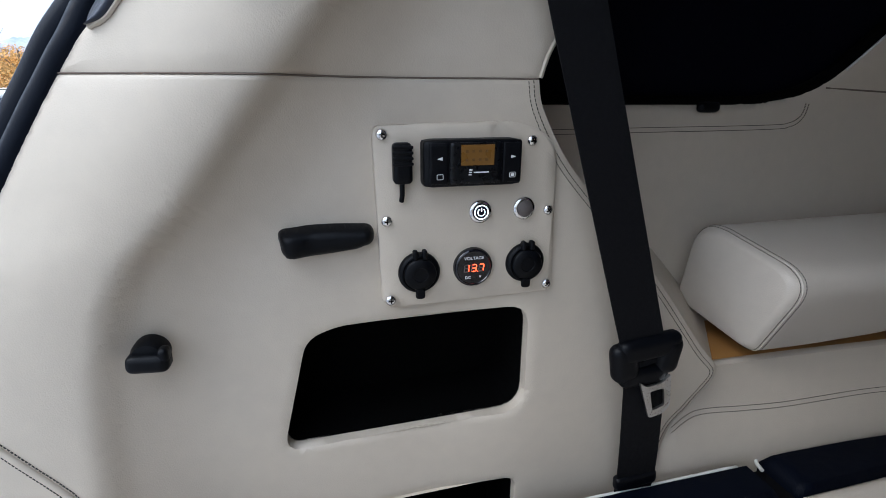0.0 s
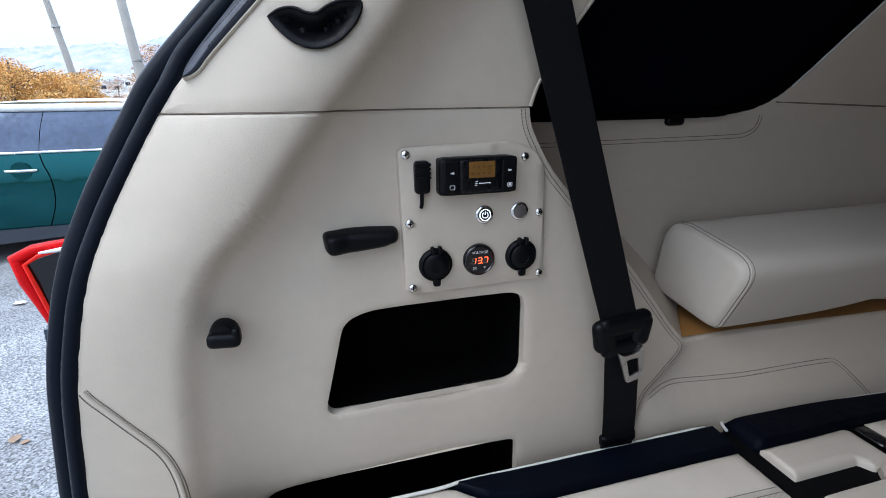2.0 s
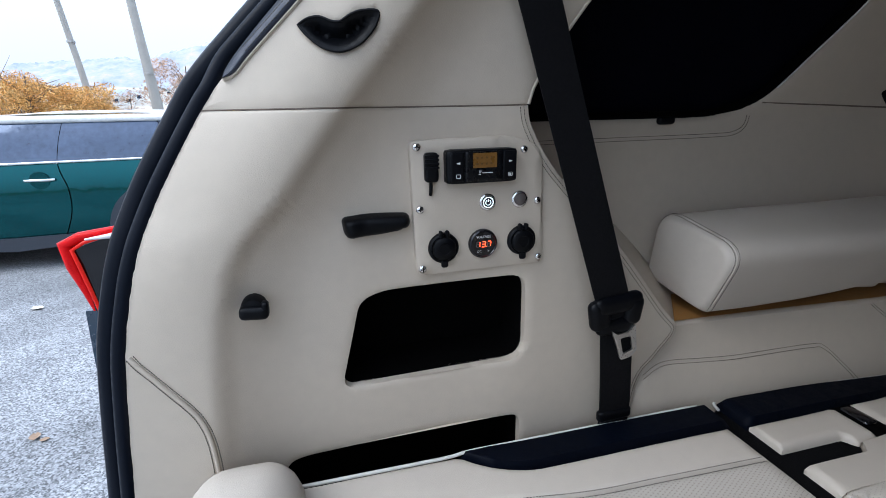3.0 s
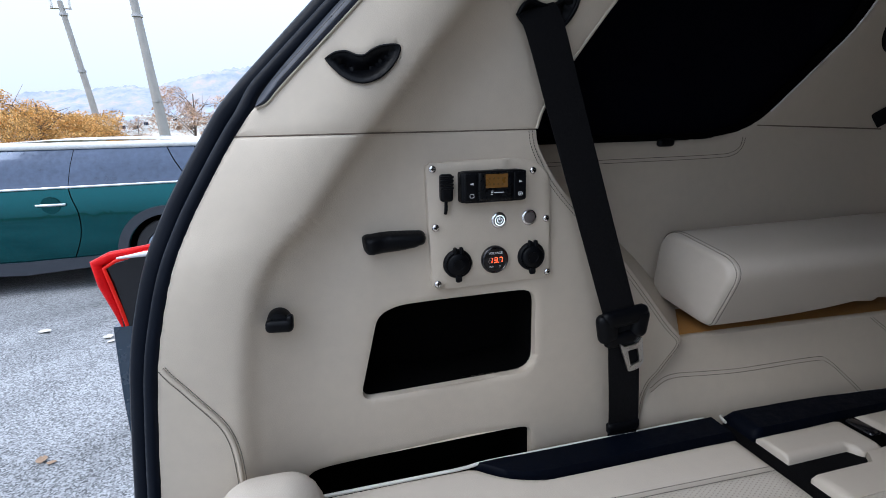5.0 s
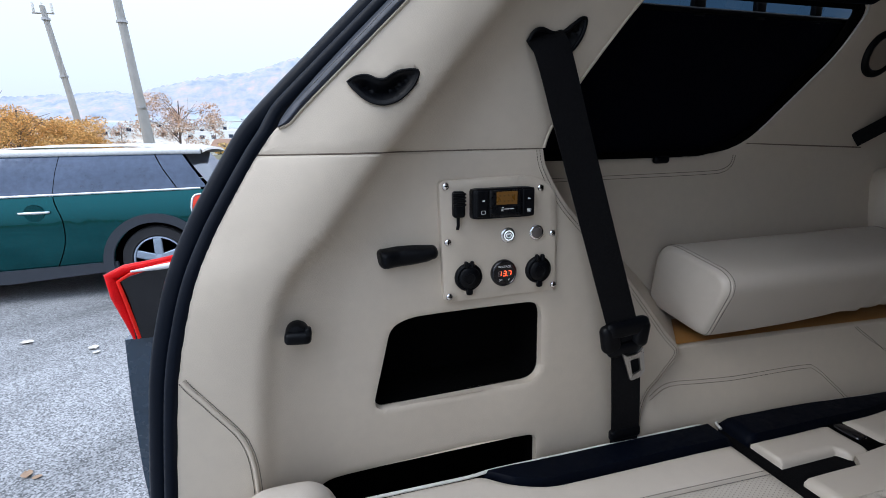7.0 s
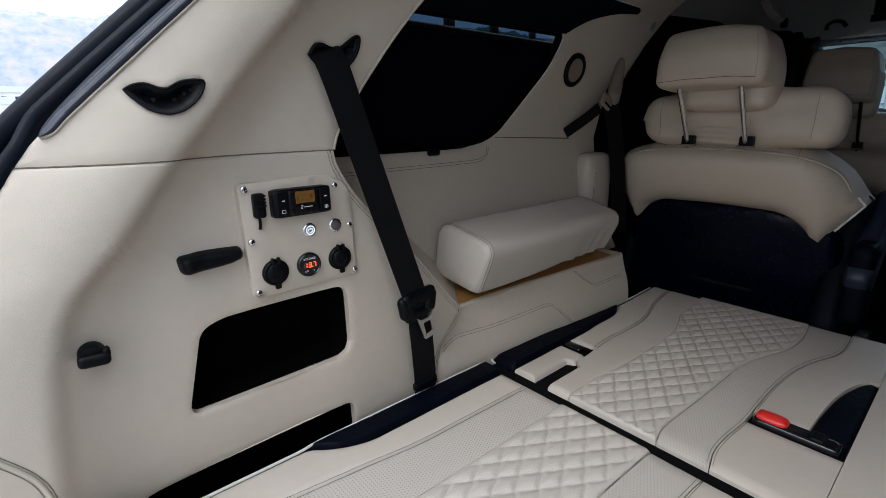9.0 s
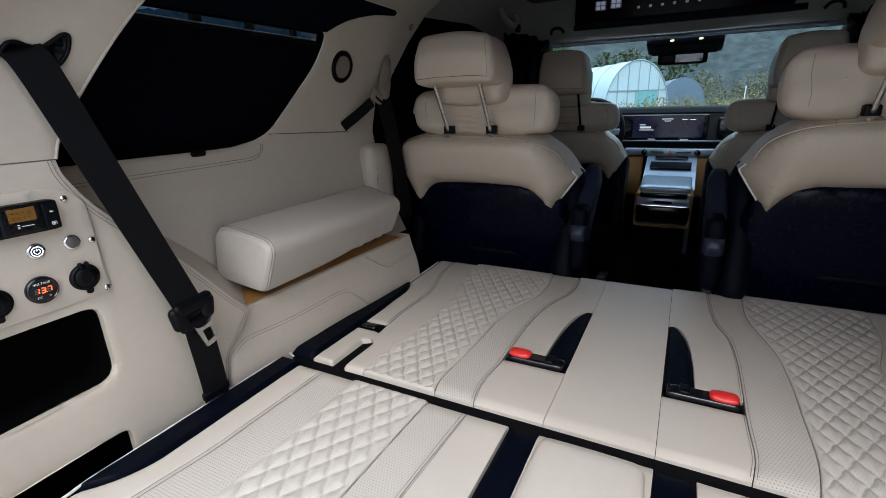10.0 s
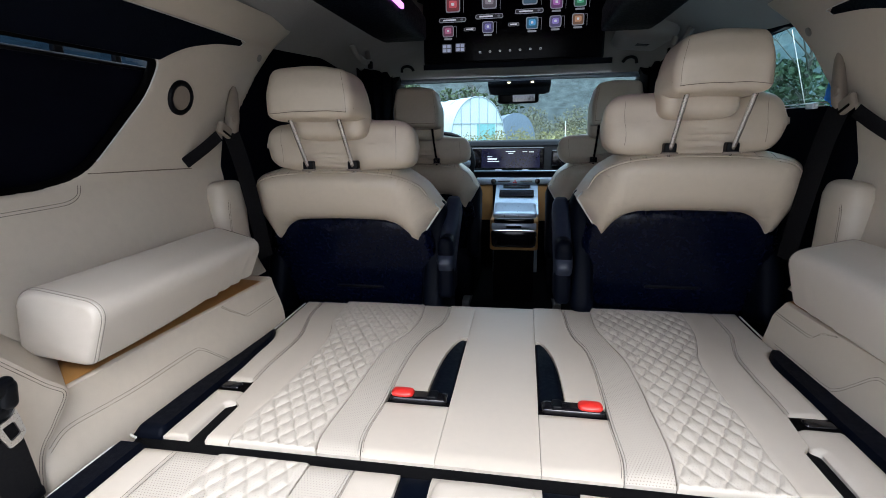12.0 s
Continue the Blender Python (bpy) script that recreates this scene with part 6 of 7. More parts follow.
part("bin_front", box(-0.105, 0.125, 2.692, 2.71, 0.665, 0.758, 0.014, 3), GLOSSB, stack)
rim_ = rounded([(-0.108, 0.758), (0.128, 0.758), (0.122, 0.668), (-0.102, 0.668)], 0.02)
part("bin_trim", tube([(p.x, 2.690, p.y) for p in rim_], 0.0035, 6, closed=True), CHROME, stack)

wheel = thing("steering_wheel", (-0.43, 3.05, 1.02), "black leather steering wheel with silver switches", "steering wheel")
tilt = pose(-0.43, 3.05, 1.085, -22)
pts = [tilt @ Vector((0.185 * math.cos(a), 0, 0.185 * math.sin(a))) for a in np.linspace(0, 2 * math.pi, 48, endpoint=False)]
part("wheel_rim", tube(pts, 0.016, 10, closed=True), BLACKP, wheel)
part("hub", moved(cushion(0.17, 0.05, 0.12, 0.02), tilt), BLACKP, wheel)
for s in (-1, 1):
    part("spoke", moved(cushion(0.11, 0.02, 0.035, 0.008), tilt @ pose(s * 0.125, 0, 0)), SATIN, wheel)
part("column", tube([(-0.43, 3.08, 1.07), (-0.43, 3.33, 0.97)], 0.04, 12), BLACKP, wheel)

# ---- overhead: mirror, lamp console, monitor, side consoles ----
WARM = material("warm_lamp", (1.0, 0.8, 0.55), 0.5, glow=2.5, glow_color=(1.0, 0.72, 0.42))
oh = thing("overhead_console", (0.0, 2.86, 1.50), "dark overhead console with two small warm reading lamps", "overhead console")
part("body", moved(cushion(0.33, 0.16, 0.050, 0.02), pose(0.020, 2.92, 1.502, -14)), DASHM, oh)
for s in (-1, 1):
    part("lamp", moved(cushion(0.017, 0.015, 0.008, 0.003), pose(0.028 + s * 0.060, 2.844, 1.516)), WARM, oh, "small warm reading lamp")
mir = thing("rear_view_mirror", (0.0, 3.02, 1.43), "black framed rear view mirror", "mirror")
part("stem", tube([(0.02, 3.06, 1.50), (0.02, 3.02, 1.46)], 0.014, 10), BLACKP, mir)
part("housing", moved(cushion(0.225, 0.035, 0.066, 0.016), pose(0.015, 3.00, 1.450, 4)), BLACKP, mir)
MIRROR = material("mirror_glass", (0.10, 0.11, 0.12), 0.03, 1.0, vary=0.01)
part("mirror_face", moved(box(-0.060, 0.060, -0.001, 0.001, -0.0225, 0.0225), pose(0.045, 2.979, 1.4495, 9)), MIRROR, mir, smooth=False)

monitor = thing("ceiling_monitor", (0.0, 2.2, 1.54), "large black ceiling monitor with lit app icons", "monitor")
part("housing", box(-0.352, 0.342, 2.20, 2.235, 1.533, 1.84, 0.012, 3), BLACKP, monitor)
PANELB = material("black_screen_glass", (0.002, 0.002, 0.003), 0.2, vary=0.1, spec=0.06)
part("screen", box(-0.343, 0.333, 2.194, 2.201, 1.540, 1.83, 0.004), PANELB, monitor, "glossy black screen")
shelf = sheet([rounded([(-0.365, 2.205), (0.385, 2.205), (0.33, 2.33), (-0.31, 2.33)], 0.03)], 0.1, lambda u, v: (u, v, 1.516 + (v - 2.2) * 0.1), 0.02, (0, 0, 1))
part("mount", shelf, NAVY, monitor, "dark mount under the monitor")


def icon(px, pz, w, h, color, r=0.008, layer=0):
    nm = "icon"
    key = "icon_%d_%d_%d" % tuple(int(c * 20) for c in color)
    m = bpy.data.materials.get(key) or material(key, color, 0.5, vary=0.2, scale=40, glow=0.14, glow_color=color)
    pz -= 0.028
    lp = rounded([(px - w / 2, pz - h / 2), (px + w / 2, pz - h / 2), (px + w / 2, pz + h / 2), (px - w / 2, pz + h / 2)], r, 3)
    part(nm, sheet([lp], 0.5, lambda u, v: (u, 2.1925 - 0.0006 * layer, v), 0.001, (0, 1, 0)), m, monitor, smooth=False)


FRAME, LIGHT, DULL = (0.34, 0.36, 0.42), (0.85, 0.88, 0.95), (0.20, 0.21, 0.25)


def app_icon(px, pz, size, c, caption):
    """A framed app tile with a light mark, a short caption bar and a thin bracket beside it."""
    icon(px, pz, size, size * 0.94, FRAME, 0.009)
    icon(px, pz, size * 0.86, size * 0.80, tuple(q * 0.35 for q in c), 0.007, 1)
    icon(px, pz + size * 0.04, size * 0.56, size * 0.46, c, 0.006, 2)
    icon(px, pz + size * 0.04, size * 0.20, size * 0.18, LIGHT, 0.002, 3)
    if caption:
        icon(px, pz - size * 0.62, size * 0.72, 0.0065, FRAME, 0.003)
    icon(px + size * 0.74, pz - size * 0.06, 0.0016, size * 0.9, DULL, 0.0005)
    icon(px + size * 0.62, pz + size * 0.39, size * 0.24, 0.0016, DULL, 0.0005)


for px, pz, size, c in ((-0.230, 1.775, 0.056, (0.75, 0.16, 0.20)), (-0.090, 1.780, 0.056, (0.35, 0.30, 0.36)), (0.062, 1.786, 0.056, (0.20, 0.40, 0.60)), (0.160, 1.762, 0.046, (0.55, 0.20, 0.62)), (0.245, 1.764, 0.046, (0.12, 0.55, 0.32)),
                        (-0.250, 1.682, 0.044, (0.62, 0.22, 0.40)), (-0.095, 1.690, 0.044, (0.28, 0.26, 0.62)), (0.072, 1.696, 0.046, (0.12, 0.45, 0.80)), (0.158, 1.697, 0.044, (0.36, 0.30, 0.72)), (0.240, 1.700, 0.044, (0.66, 0.36, 0.22))):
    app_icon(px, pz, size, c, size < 0.05)
for px, pz in ((-0.232, 1.722), (-0.090, 1.728), (0.060, 1.738)):
    icon(px, pz, 0.106, 0.017, FRAME, 0.008)
    icon(px, pz, 0.101, 0.012, (0.03, 0.03, 0.04), 0.006, 1)
    icon(px - 0.012, pz, 0.052, 0.0055, LIGHT, 0.002, 2)
    icon(px + 0.036, pz, 0.010, 0.007, DULL, 0.003, 2)
for px, pz, w in ((-0.165, 1.686, 0.046), (0.003, 1.695, 0.042)):
    icon(px, pz, w, 0.013, DULL, 0.006)
    icon(px, pz, w * 0.86, 0.009, (0.04, 0.04, 0.05), 0.004, 1)
    icon(px, pz, w * 0.62, 0.0045, LIGHT, 0.001, 2)
for px, pz in ((-0.256, 1.620), (-0.203, 1.622)):
    icon(px, pz, 0.038, 0.032, (0.10, 0.11, 0.16), 0.004)
    for a in (-1, 1):
        for b in (-1, 1):
            icon(px + a * 0.0085, pz + b * 0.0072, 0.0135, 0.0115, (0.50, 0.55, 0.72), 0.002, 1)
for k in range(7):
    icon(-0.125 + k * 0.0385, 1.602 + 0.0005 * k, 0.0085, 0.0075, (0.45, 0.48, 0.52), 0.002)
    icon(-0.125 + k * 0.0385, 1.602 + 0.0005 * k, 0.0045, 0.0038, (0.02, 0.02, 0.03), 0.001, 1)

PURPLE = material("purple_light", (0.5, 0.1, 0.6), 0.5, glow=1.6, glow_color=(0.65, 0.16, 0.9))
for s in (-1, 1):
    cs = thing("ceiling_side_console", (s * 0.38, 1.6, 1.6), "black ceiling console with a purple light strip", "ceiling console", "ceiling consoles")
    part("body", moved(cushion(0.17, 1.10, 0.090, 0.020, cuts=4), pose(s * 0.372, 1.425, 1.625)), NAVY, cs)
    part("light_strip", moved(cushion(0.012, 0.20, 0.014, 0.004), pose(s * 0.283, 1.50, 1.610)), PURPLE, cs, "purple light strip")
    gh = thing("grab_handle", (s * 0.60, 2.15, 1.56), "cream ceiling grab handle", "handle", "grab handles")
    part("grip", tube([(s * 0.60, 2.06, 1.60), (s * 0.585, 2.08, 1.562), (s * 0.58, 2.15, 1.550), (s * 0.585, 2.22, 1.562), (s * 0.60, 2.24, 1.60)], 0.011, 8), LINER, gh)
    part("hook", moved(cushion(0.02, 0.02, 0.03, 0.006), pose(s * 0.575, 2.20, 1.545)), BLACKP, gh)
    if s > 0:
        op = thing("overhead_lamp_panel", (0.52, 2.40, 1.60), "beige overhead lamp panel with a dark switch slot", "lamp panel")
        part("body", moved(cushion(0.20, 0.34, 0.10, 0.035, puff=0.004), pose(0.52, 2.40, 1.655, 0, 6)), LINER, op)
        part("slot", moved(cushion(0.050, 0.050, 0.008, 0.003), pose(0.515, 2.385, 1.604, 0, 6)), BLACKP, op)
    ch = thing("coat_hook", (s * 0.50, 2.58, 1.58), "small dark coat hook under the roof lining", "hook", "coat hooks")
    part("arc", tube(curve([(s * 0.540, 2.58, 1.556), (s * 0.535, 2.575, 1.574), (s * 0.515, 2.57, 1.582), (s * 0.492, 2.57, 1.576), (s * 0.480, 2.575, 1.560)], 6), 0.0065, 10), DASHM, ch)
    cur = thing("curtain_tieback", (s * 0.60, 2.66, 1.52), "black curtain gathered beside the windscreen", "curtain", "front curtains")
    bm = bmesh.new()
    rows = []
    for j in range(14):
        z = 0.95 + 0.62 * j / 13
        rows.append([bm.verts.new((s * (0.62 + 0.10 * i / 12 + 0.006 * math.sin(i * 2.4)), 2.70 + 0.03 * math.sin(i * 1.9 + z * 4) - 0.25 * i / 12, z)) for i in range(13)])
    for p, q in zip(rows, rows[1:]):
        for i in range(12):
            bm.faces.new((p[i], p[i + 1], q[i + 1], q[i]))
    part("cloth", bm, SHADE, cur)


# ---- outside: ground, parking lot, the green hatchback ----
ASPHALT = material("asphalt", (0.255, 0.258, 0.265), 0.85, vary=0.20, scale=1.4, bump=0.9, bscale=110)
an = ASPHALT.node_tree
ab = an.nodes["Principled BSDF"]
atc = an.nodes.new("ShaderNodeTexCoord")
agg = an.nodes.new("ShaderNodeTexVoronoi")
agg.inputs["Scale"].default_value = 150
an.links.new(atc.outputs["Object"], agg.inputs["Vector"])
damp = an.nodes.new("ShaderNodeTexNoise")
damp.inputs["Scale"].default_value, damp.inputs["Detail"].default_value = 1.0, 9
stretch = an.nodes.new("ShaderNodeMapping")
stretch.vector_type = "TEXTURE"
stretch.inputs["Rotation"].default_value = (0, 0, radians(135))
stretch.inputs["Scale"].default_value = (3.4, 0.75, 1)
an.links.new(atc.outputs["Object"], stretch.inputs["Vector"])
an.links.new(stretch.outputs["Vector"], damp.inputs["Vector"])
dr = an.nodes.new("ShaderNodeMapRange")
dr.inputs["From Min"].default_value, dr.inputs["From Max"].default_value = 0.42, 0.72
dr.inputs["To Min"].default_value, dr.inputs["To Max"].default_value = 1.02, 0.48
an.links.new(damp.outputs["Fac"], dr.inputs["Value"])
ar = an.nodes.new("ShaderNodeMapRange")
ar.inputs["From Min"].default_value, ar.inputs["From Max"].default_value = 0.15, 0.85
ar.inputs["To Min"].default_value, ar.inputs["To Max"].default_value = 0.35, 1.75
an.links.new(agg.outputs["Color"], ar.inputs["Value"])
am = an.nodes.new("ShaderNodeMath")
am.operation = "MULTIPLY"
an.links.new(dr.outputs["Result"], am.inputs[0])
an.links.new(ar.outputs["Result"], am.inputs[1])
old = ab.inputs["Base Color"].links[0].from_socket
av = an.nodes.new("ShaderNodeVectorMath")
av.operation = "SCALE"
an.links.new(old, av.inputs[0])
an.links.new(am.outputs[0], av.inputs["Scale"])
an.links.new(av.outputs["Vector"], ab.inputs["Base Color"])

FIELD = material("dry_grass_ground", (0.13, 0.12, 0.06), 0.95, vary=0.4, scale=0.8, bump=0.8, bscale=12)
bm = sheet([[(-900, -900), (900, -900), (900, 900), (-900, 900)]], 150, lambda u, v: (u, v, GROUND - 0.02))
single("ground", bm, FIELD, kind="structure")
bm = sheet([[(-11.5, -16), (9, -16), (9, 9.5), (-11.5, 9.5)]], 3, lambda u, v: (u, v, GROUND))
single("pavement", bm, ASPHALT, kind="structure")

LEAFS = material("fallen_leaf_brown", (0.30, 0.20, 0.13), 0.8, vary=0.3, scale=30)
SCRAP = material("pale_scrap", (0.56, 0.52, 0.46), 0.8, vary=0.2, scale=30)


def fallen_leaf(x, y, size, turn, mat, label):
    """A curled dry leaf on the asphalt."""
    rows, bm = [], bmesh.new()
    for i in range(7):
        t = i / 6
        wide = size * 0.38 * math.sin(math.pi * (0.06 + 0.90 * t)) ** 0.8
        rows.append([bm.verts.new((size * (t - 0.5), k * wide, 0.004 + size * (0.10 * abs(k) + 0.12 * (t - 0.5) ** 2))) for k in (-1, -0.5, 0, 0.5, 1)])
    for p, q in zip(rows, rows[1:]):
        for i in range(4):
            bm.faces.new((p[i], p[i + 1], q[i + 1], q[i]))
    single("fallen_leaf", moved(bm, pose(x, y, GROUND, 0, 0, turn)), mat, label, "leaf", group="leaves on the asphalt")


fallen_leaf(-2.20, -0.99, 0.055, 20, LEAFS, "curled brown leaf lying on the asphalt")
fallen_leaf(-2.17, -0.94, 0.035, 100, LEAFS, "curled brown leaf lying on the asphalt")
# these three reuse the leaf shape for pale scraps
fallen_leaf(-3.84, -1.77, 0.09, 70, SCRAP, "pale scrap lying on the asphalt")
fallen_leaf(-3.59, -1.27, 0.08, 40, SCRAP, "pale scrap lying on the asphalt")
fallen_leaf(-3.50, -1.22, 0.05, 150, SCRAP, "pale scrap lying on the asphalt")

GREENP = material("metallic_green_paint", (0.0012, 0.075, 0.082), 0.12, 0.9, vary=0.03, scale=3, coat=0.35)
WHITEP = material("white_roof_paint", (0.88, 0.88, 0.85), 0.3, vary=0.03, scale=3, coat=0.6)
# the reflected sky's blue and cloud mottling are put into this glass colour
CARGLASS = material("dark_car_glass", (0.050, 0.070, 0.112), 0.04, 0.6, vary=0.30, scale=1.5, spec=1.0)
TRIMB = material("grey_black_car_trim", (0.028, 0.034, 0.045), 0.5, vary=0.1, scale=8)
TYRE = material("tyre_rubber", (0.022, 0.022, 0.024), 0.8, vary=0.2, scale=20, bump=0.3, bscale=200)
LAMPAM = material("tail_light_lens", (0.66, 0.035, 0.012), 0.25, vary=0.35, scale=14, coat=0.15, spec=0.3)


def build_hatchback(x0, y0):
    """A small green three-door hatchback with a white roof; x0, y0: the near rear wheel's foot. It faces -y, its near side towards +x."""
    car = thing("parked_hatchback", (x0 - 0.86, y0 - 1.25, GROUND), "metallic green small hatchback with a white roof parked on asphalt", "car")

    def side_x(h):
        return interp(h, [(0.15, 0.80), (0.30, 0.850), (0.50, 0.872), (0.66, 0.876), (0.74, 0.870), (0.80, 0.858), (0.90, 0.822), (0.95, 0.795), (1.15, 0.715), (1.36, 0.60)])

    def hh(h):
        return interp(h, [(0.0, 0.0), (0.55, 0.55), (0.90, 0.938), (1.345, 1.302), (1.5, 1.45)])

    def w(s, h, near=1):
        """World place of a point s metres ahead of the rear wheel, h over the ground, on one side."""
        pinch = 1 - 0.10 * ease((-0.30 - s) / 0.5) - 0.12 * ease((s - 2.9) / 0.5)
        return (x0 - 0.86 + near * side_x(h) * pinch, y0 - s, GROUND + hh(h))
    arch = lambda c: [(c + 0.36 * math.cos(a), 0.30 + 0.36 * math.sin(a)) for a in np.linspace(math.radians(-8), math.radians(188), 22)]
    low = [(-0.66, 0.42), (-0.68, 0.60), (-0.62, 0.76), (-0.50, 0.90)] + [(s, 0.905 - 0.012 * s) for s in np.linspace(-0.3, 2.2, 12)] + [(2.6, 0.86), (3.0, 0.78), (3.13, 0.60), (3.12, 0.40)] + [(3.05, 0.25)]
    low += [p for p in arch(2.495) if p[1] > 0.24] + [(2.10, 0.235), (1.2, 0.225), (0.40, 0.235)] + [p for p in arch(0.0) if p[1] > 0.24] + [(-0.42, 0.26)]
    for near in (1, -1):
        part("body_side", sheet([low], 0.07, lambda u, v: w(u, v, near), 0.02, (-near, 0, 0)), GREENP, car, "metallic green body side")
        win = [(-0.47, 0.930), (-0.26, 1.305), (-0.15, 1.33), (0.2, 1.345), (1.30, 1.345), (1.62, 1.30), (2.10, 0.905)]
        part("side_glass", sheet([win], 0.08, lambda u, v: (w(u, v, near)[0] + near * 0.004, *w(u, v, near)[1:]), 0.01, (-near, 0, 0)), CARGLASS, car, "dark tinted side windows")
        belt_ = [(w(s, 0.915 - 0.011 * s, near)[0] + near * 0.010, y0 - s, GROUND + hh(0.915 - 0.011 * s)) for s in np.linspace(-0.42, 2.15, 14)]
        part("chrome_strip", tube(belt_, 0.012, 8), CHROME, car, "chrome waist strip")
        shut = [(0.735, 1.33), (0.760, 0.92), (0.70, 0.70), (0.72, 0.50), (0.82, 0.28)]
        part("shut_line", tube([(w(p.x, p.y, near)[0] + near * 0.002, *w(p.x, p.y, near)[1:]) for p in curve(shut, 6)], 0.0035, 6), VOID, car)
        part("pillar_line", tube([(w(p.x, p.y, near)[0] + near * 0.006, *w(p.x, p.y, near)[1:]) for p in curve([(-0.02, 1.33), (-0.10, 1.15), (-0.22, 0.93)], 6)], 0.0045, 6), VOID, car)
        sill = [(0.34, 0.235), (0.34, 0.32), (1.2, 0.30), (2.14, 0.32), (2.14, 0.235), (1.2, 0.18)]
        part("sill", sheet([sill], 0.1, lambda u, v: (x0 - 0.86 + near * 0.868, y0 - u, GROUND + v), 0.03, (-near, 0, 0)), TRIMB, car, "dark sill trim")
        for c in (0.0, 2.495):
            ringl = [(c + r * math.cos(a), 0.30 + r * math.sin(a)) for r, a in [(0.365, a) for a in np.linspace(math.radians(-14), math.radians(194), 26)] + [(0.445, a) for a in np.linspace(math.radians(192), math.radians(-12), 26)]]
            part("arch_trim", sheet([ringl], 0.2, lambda u, v: (x0 - 0.86 + near * 0.888, y0 - u, GROUND + v), 0.03, (-near, 0, 0)), TRIMB, car, "dark wheel arch trim")
            wl_ = part("wheel", moved(lathe([(0.0, 0), (0.255, 0), (0.300, 0.02), (0.312, 0.05), (0.312, 0.16), (0.300, 0.19), (0.225, 0.195), (0.215, 0.165), (0.0, 0.165)], 40), pose(x0 - 0.86 + near * 0.66, y0 - c, GROUND + 0.312, 0, 0, 0 if near > 0 else 180)), TYRE, car, "black tyre")
            rimw = bmesh.new()
            for k in range(5):
                spoke = moved(cushion(0.022, 0.075, 0.165, 0.010), pose(0, 0, 0.115))
                rimw = merged(rimw, moved(spoke, pose(0.176, 0, 0, k * 72)))
            rimw = merged(rimw, moved(lathe([(0.0, 0), (0.045, 0), (0.045, 0.02), (0.0, 0.03)], 20), pose(0.172, 0, 0)))
            rimw = merged(rimw, moved(lathe([(0.214, 0), (0.214, 0.02), (0.200, 0.022), (0.196, 0.0)], 40), pose(0.168, 0, 0)))
            part("rim", moved(rimw, pose(x0 - 0.86 + near * 0.66, y0 - c, GROUND + 0.312, 0, 0, 0 if near > 0 else 180)), SATIN, wl_, "silver five-spoke rim")
            part("arch_lining", moved(disc(0.385, 0.26, 30), pose(x0 - 0.86 + near * 0.46, y0 - c, GROUND + 0.33, 0, 0, 0 if near > 0 else 180)), VOID, car)
        hs = 0.90
        part("door_handle", tube([(w(hs + d, 0.775, near)[0] + near * k, y0 - hs - d, GROUND + 0.80) for d, k in ((-0.11, 0.006), (-0.09, 0.032), (0.09, 0.032), (0.11, 0.006))], 0.013, 8), CHROME, car, "chrome door handle")
        part("handle_cup", moved(lathe([(0.0, -0.010), (0.074, -0.010), (0.078, 0.0), (0.074, 0.010), (0.0, 0.010)], 28), pose(w(hs, 0.775, near)[0], y0 - hs, GROUND + 0.795)), GREENP, car, "hollow green handle cup")
        lens = [(-0.54, 0.62), (-0.41, 0.59), (-0.33, 0.72), (-0.35, 0.86), (-0.50, 0.87)]
        lp = rounded(lens, 0.05)
        tl = part("tail_light", sheet([lp], 0.03, lambda u, v, d: (w(u, v, near)[0] + near * (0.004 + 0.02 * min(1, d / 0.03)), *w(u, v, near)[1:]), near=True), LAMPAM, car, "red tail light with a chrome ring")
        part("ring", tube([(w(p.x, p.y, near)[0] + near * 0.006, *w(p.x, p.y, near)[1:]) for p in lp], 0.013, 8, closed=True), CHROME, tl)

    def across(rows, mat, name, label=""):
        """A skin across the car along rows (s, h, half-width factor)."""
        bm = bmesh.new()
        grid = []
        for s, h, f in rows:
            a, b = w(s, h, 1), w(s, h, -1)
            mid, half = (a[0] + b[0]) / 2, (a[0] - b[0]) / 2 * f
            grid.append([bm.verts.new((mid + half * t, y0 - s, GROUND + hh(h) + 0.03 * (1 - t * t) * (1 if h > 1.2 else 0.3))) for t in np.linspace(-1, 1, 9)])
        for p, q in zip(grid, grid[1:]):
            for i in range(8):
                bm.faces.new((p[i], p[i + 1], q[i + 1], q[i]))
        bmesh.ops.recalc_face_normals(bm, faces=bm.faces[:])
        return part(name, bm, mat, car, label)
    across([(-0.44, 1.315, 1.02), (-0.44, 1.345, 1.03), (-0.30, 1.375, 1.04), (0.2, 1.395, 1.05), (0.9, 1.395, 1.05), (1.5, 1.36, 1.05), (1.66, 1.315, 1.03)], WHITEP, "roof", "white painted roof")
    across([(-0.44, 1.315, 1.02), (-0.40, 1.305, 1.0), (-0.26, 1.30, 0.98)], BLACKP, "spoiler_underside")
    part("roof_rail", tube([(w(s, 1.345, 1)[0] + 0.012, y0 - s, GROUND + hh(1.344)) for s in np.linspace(-0.42, 1.5, 12)], 0.034, 10), WHITEP, car)
    across([(-0.27, 1.31, 0.97), (-0.40, 1.10, 0.99), (-0.50, 0.94, 1.0)], CARGLASS, "rear_glass", "dark rear window")
    across([(-0.50, 0.94, 1.0), (-0.58, 0.88, 1.0), (-0.67, 0.72, 1.0), (-0.70, 0.58, 1.0), (-0.69, 0.42, 1.0)], GREENP, "tailgate", "green tailgate")
    across([(-0.69, 0.42, 1.0), (-0.66, 0.30, 1.0), (-0.50, 0.22, 1.0)], TRIMB, "bumper")
    across([(1.64, 1.315, 1.0), (2.16, 0.905, 1.0)], CARGLASS, "windscreen")
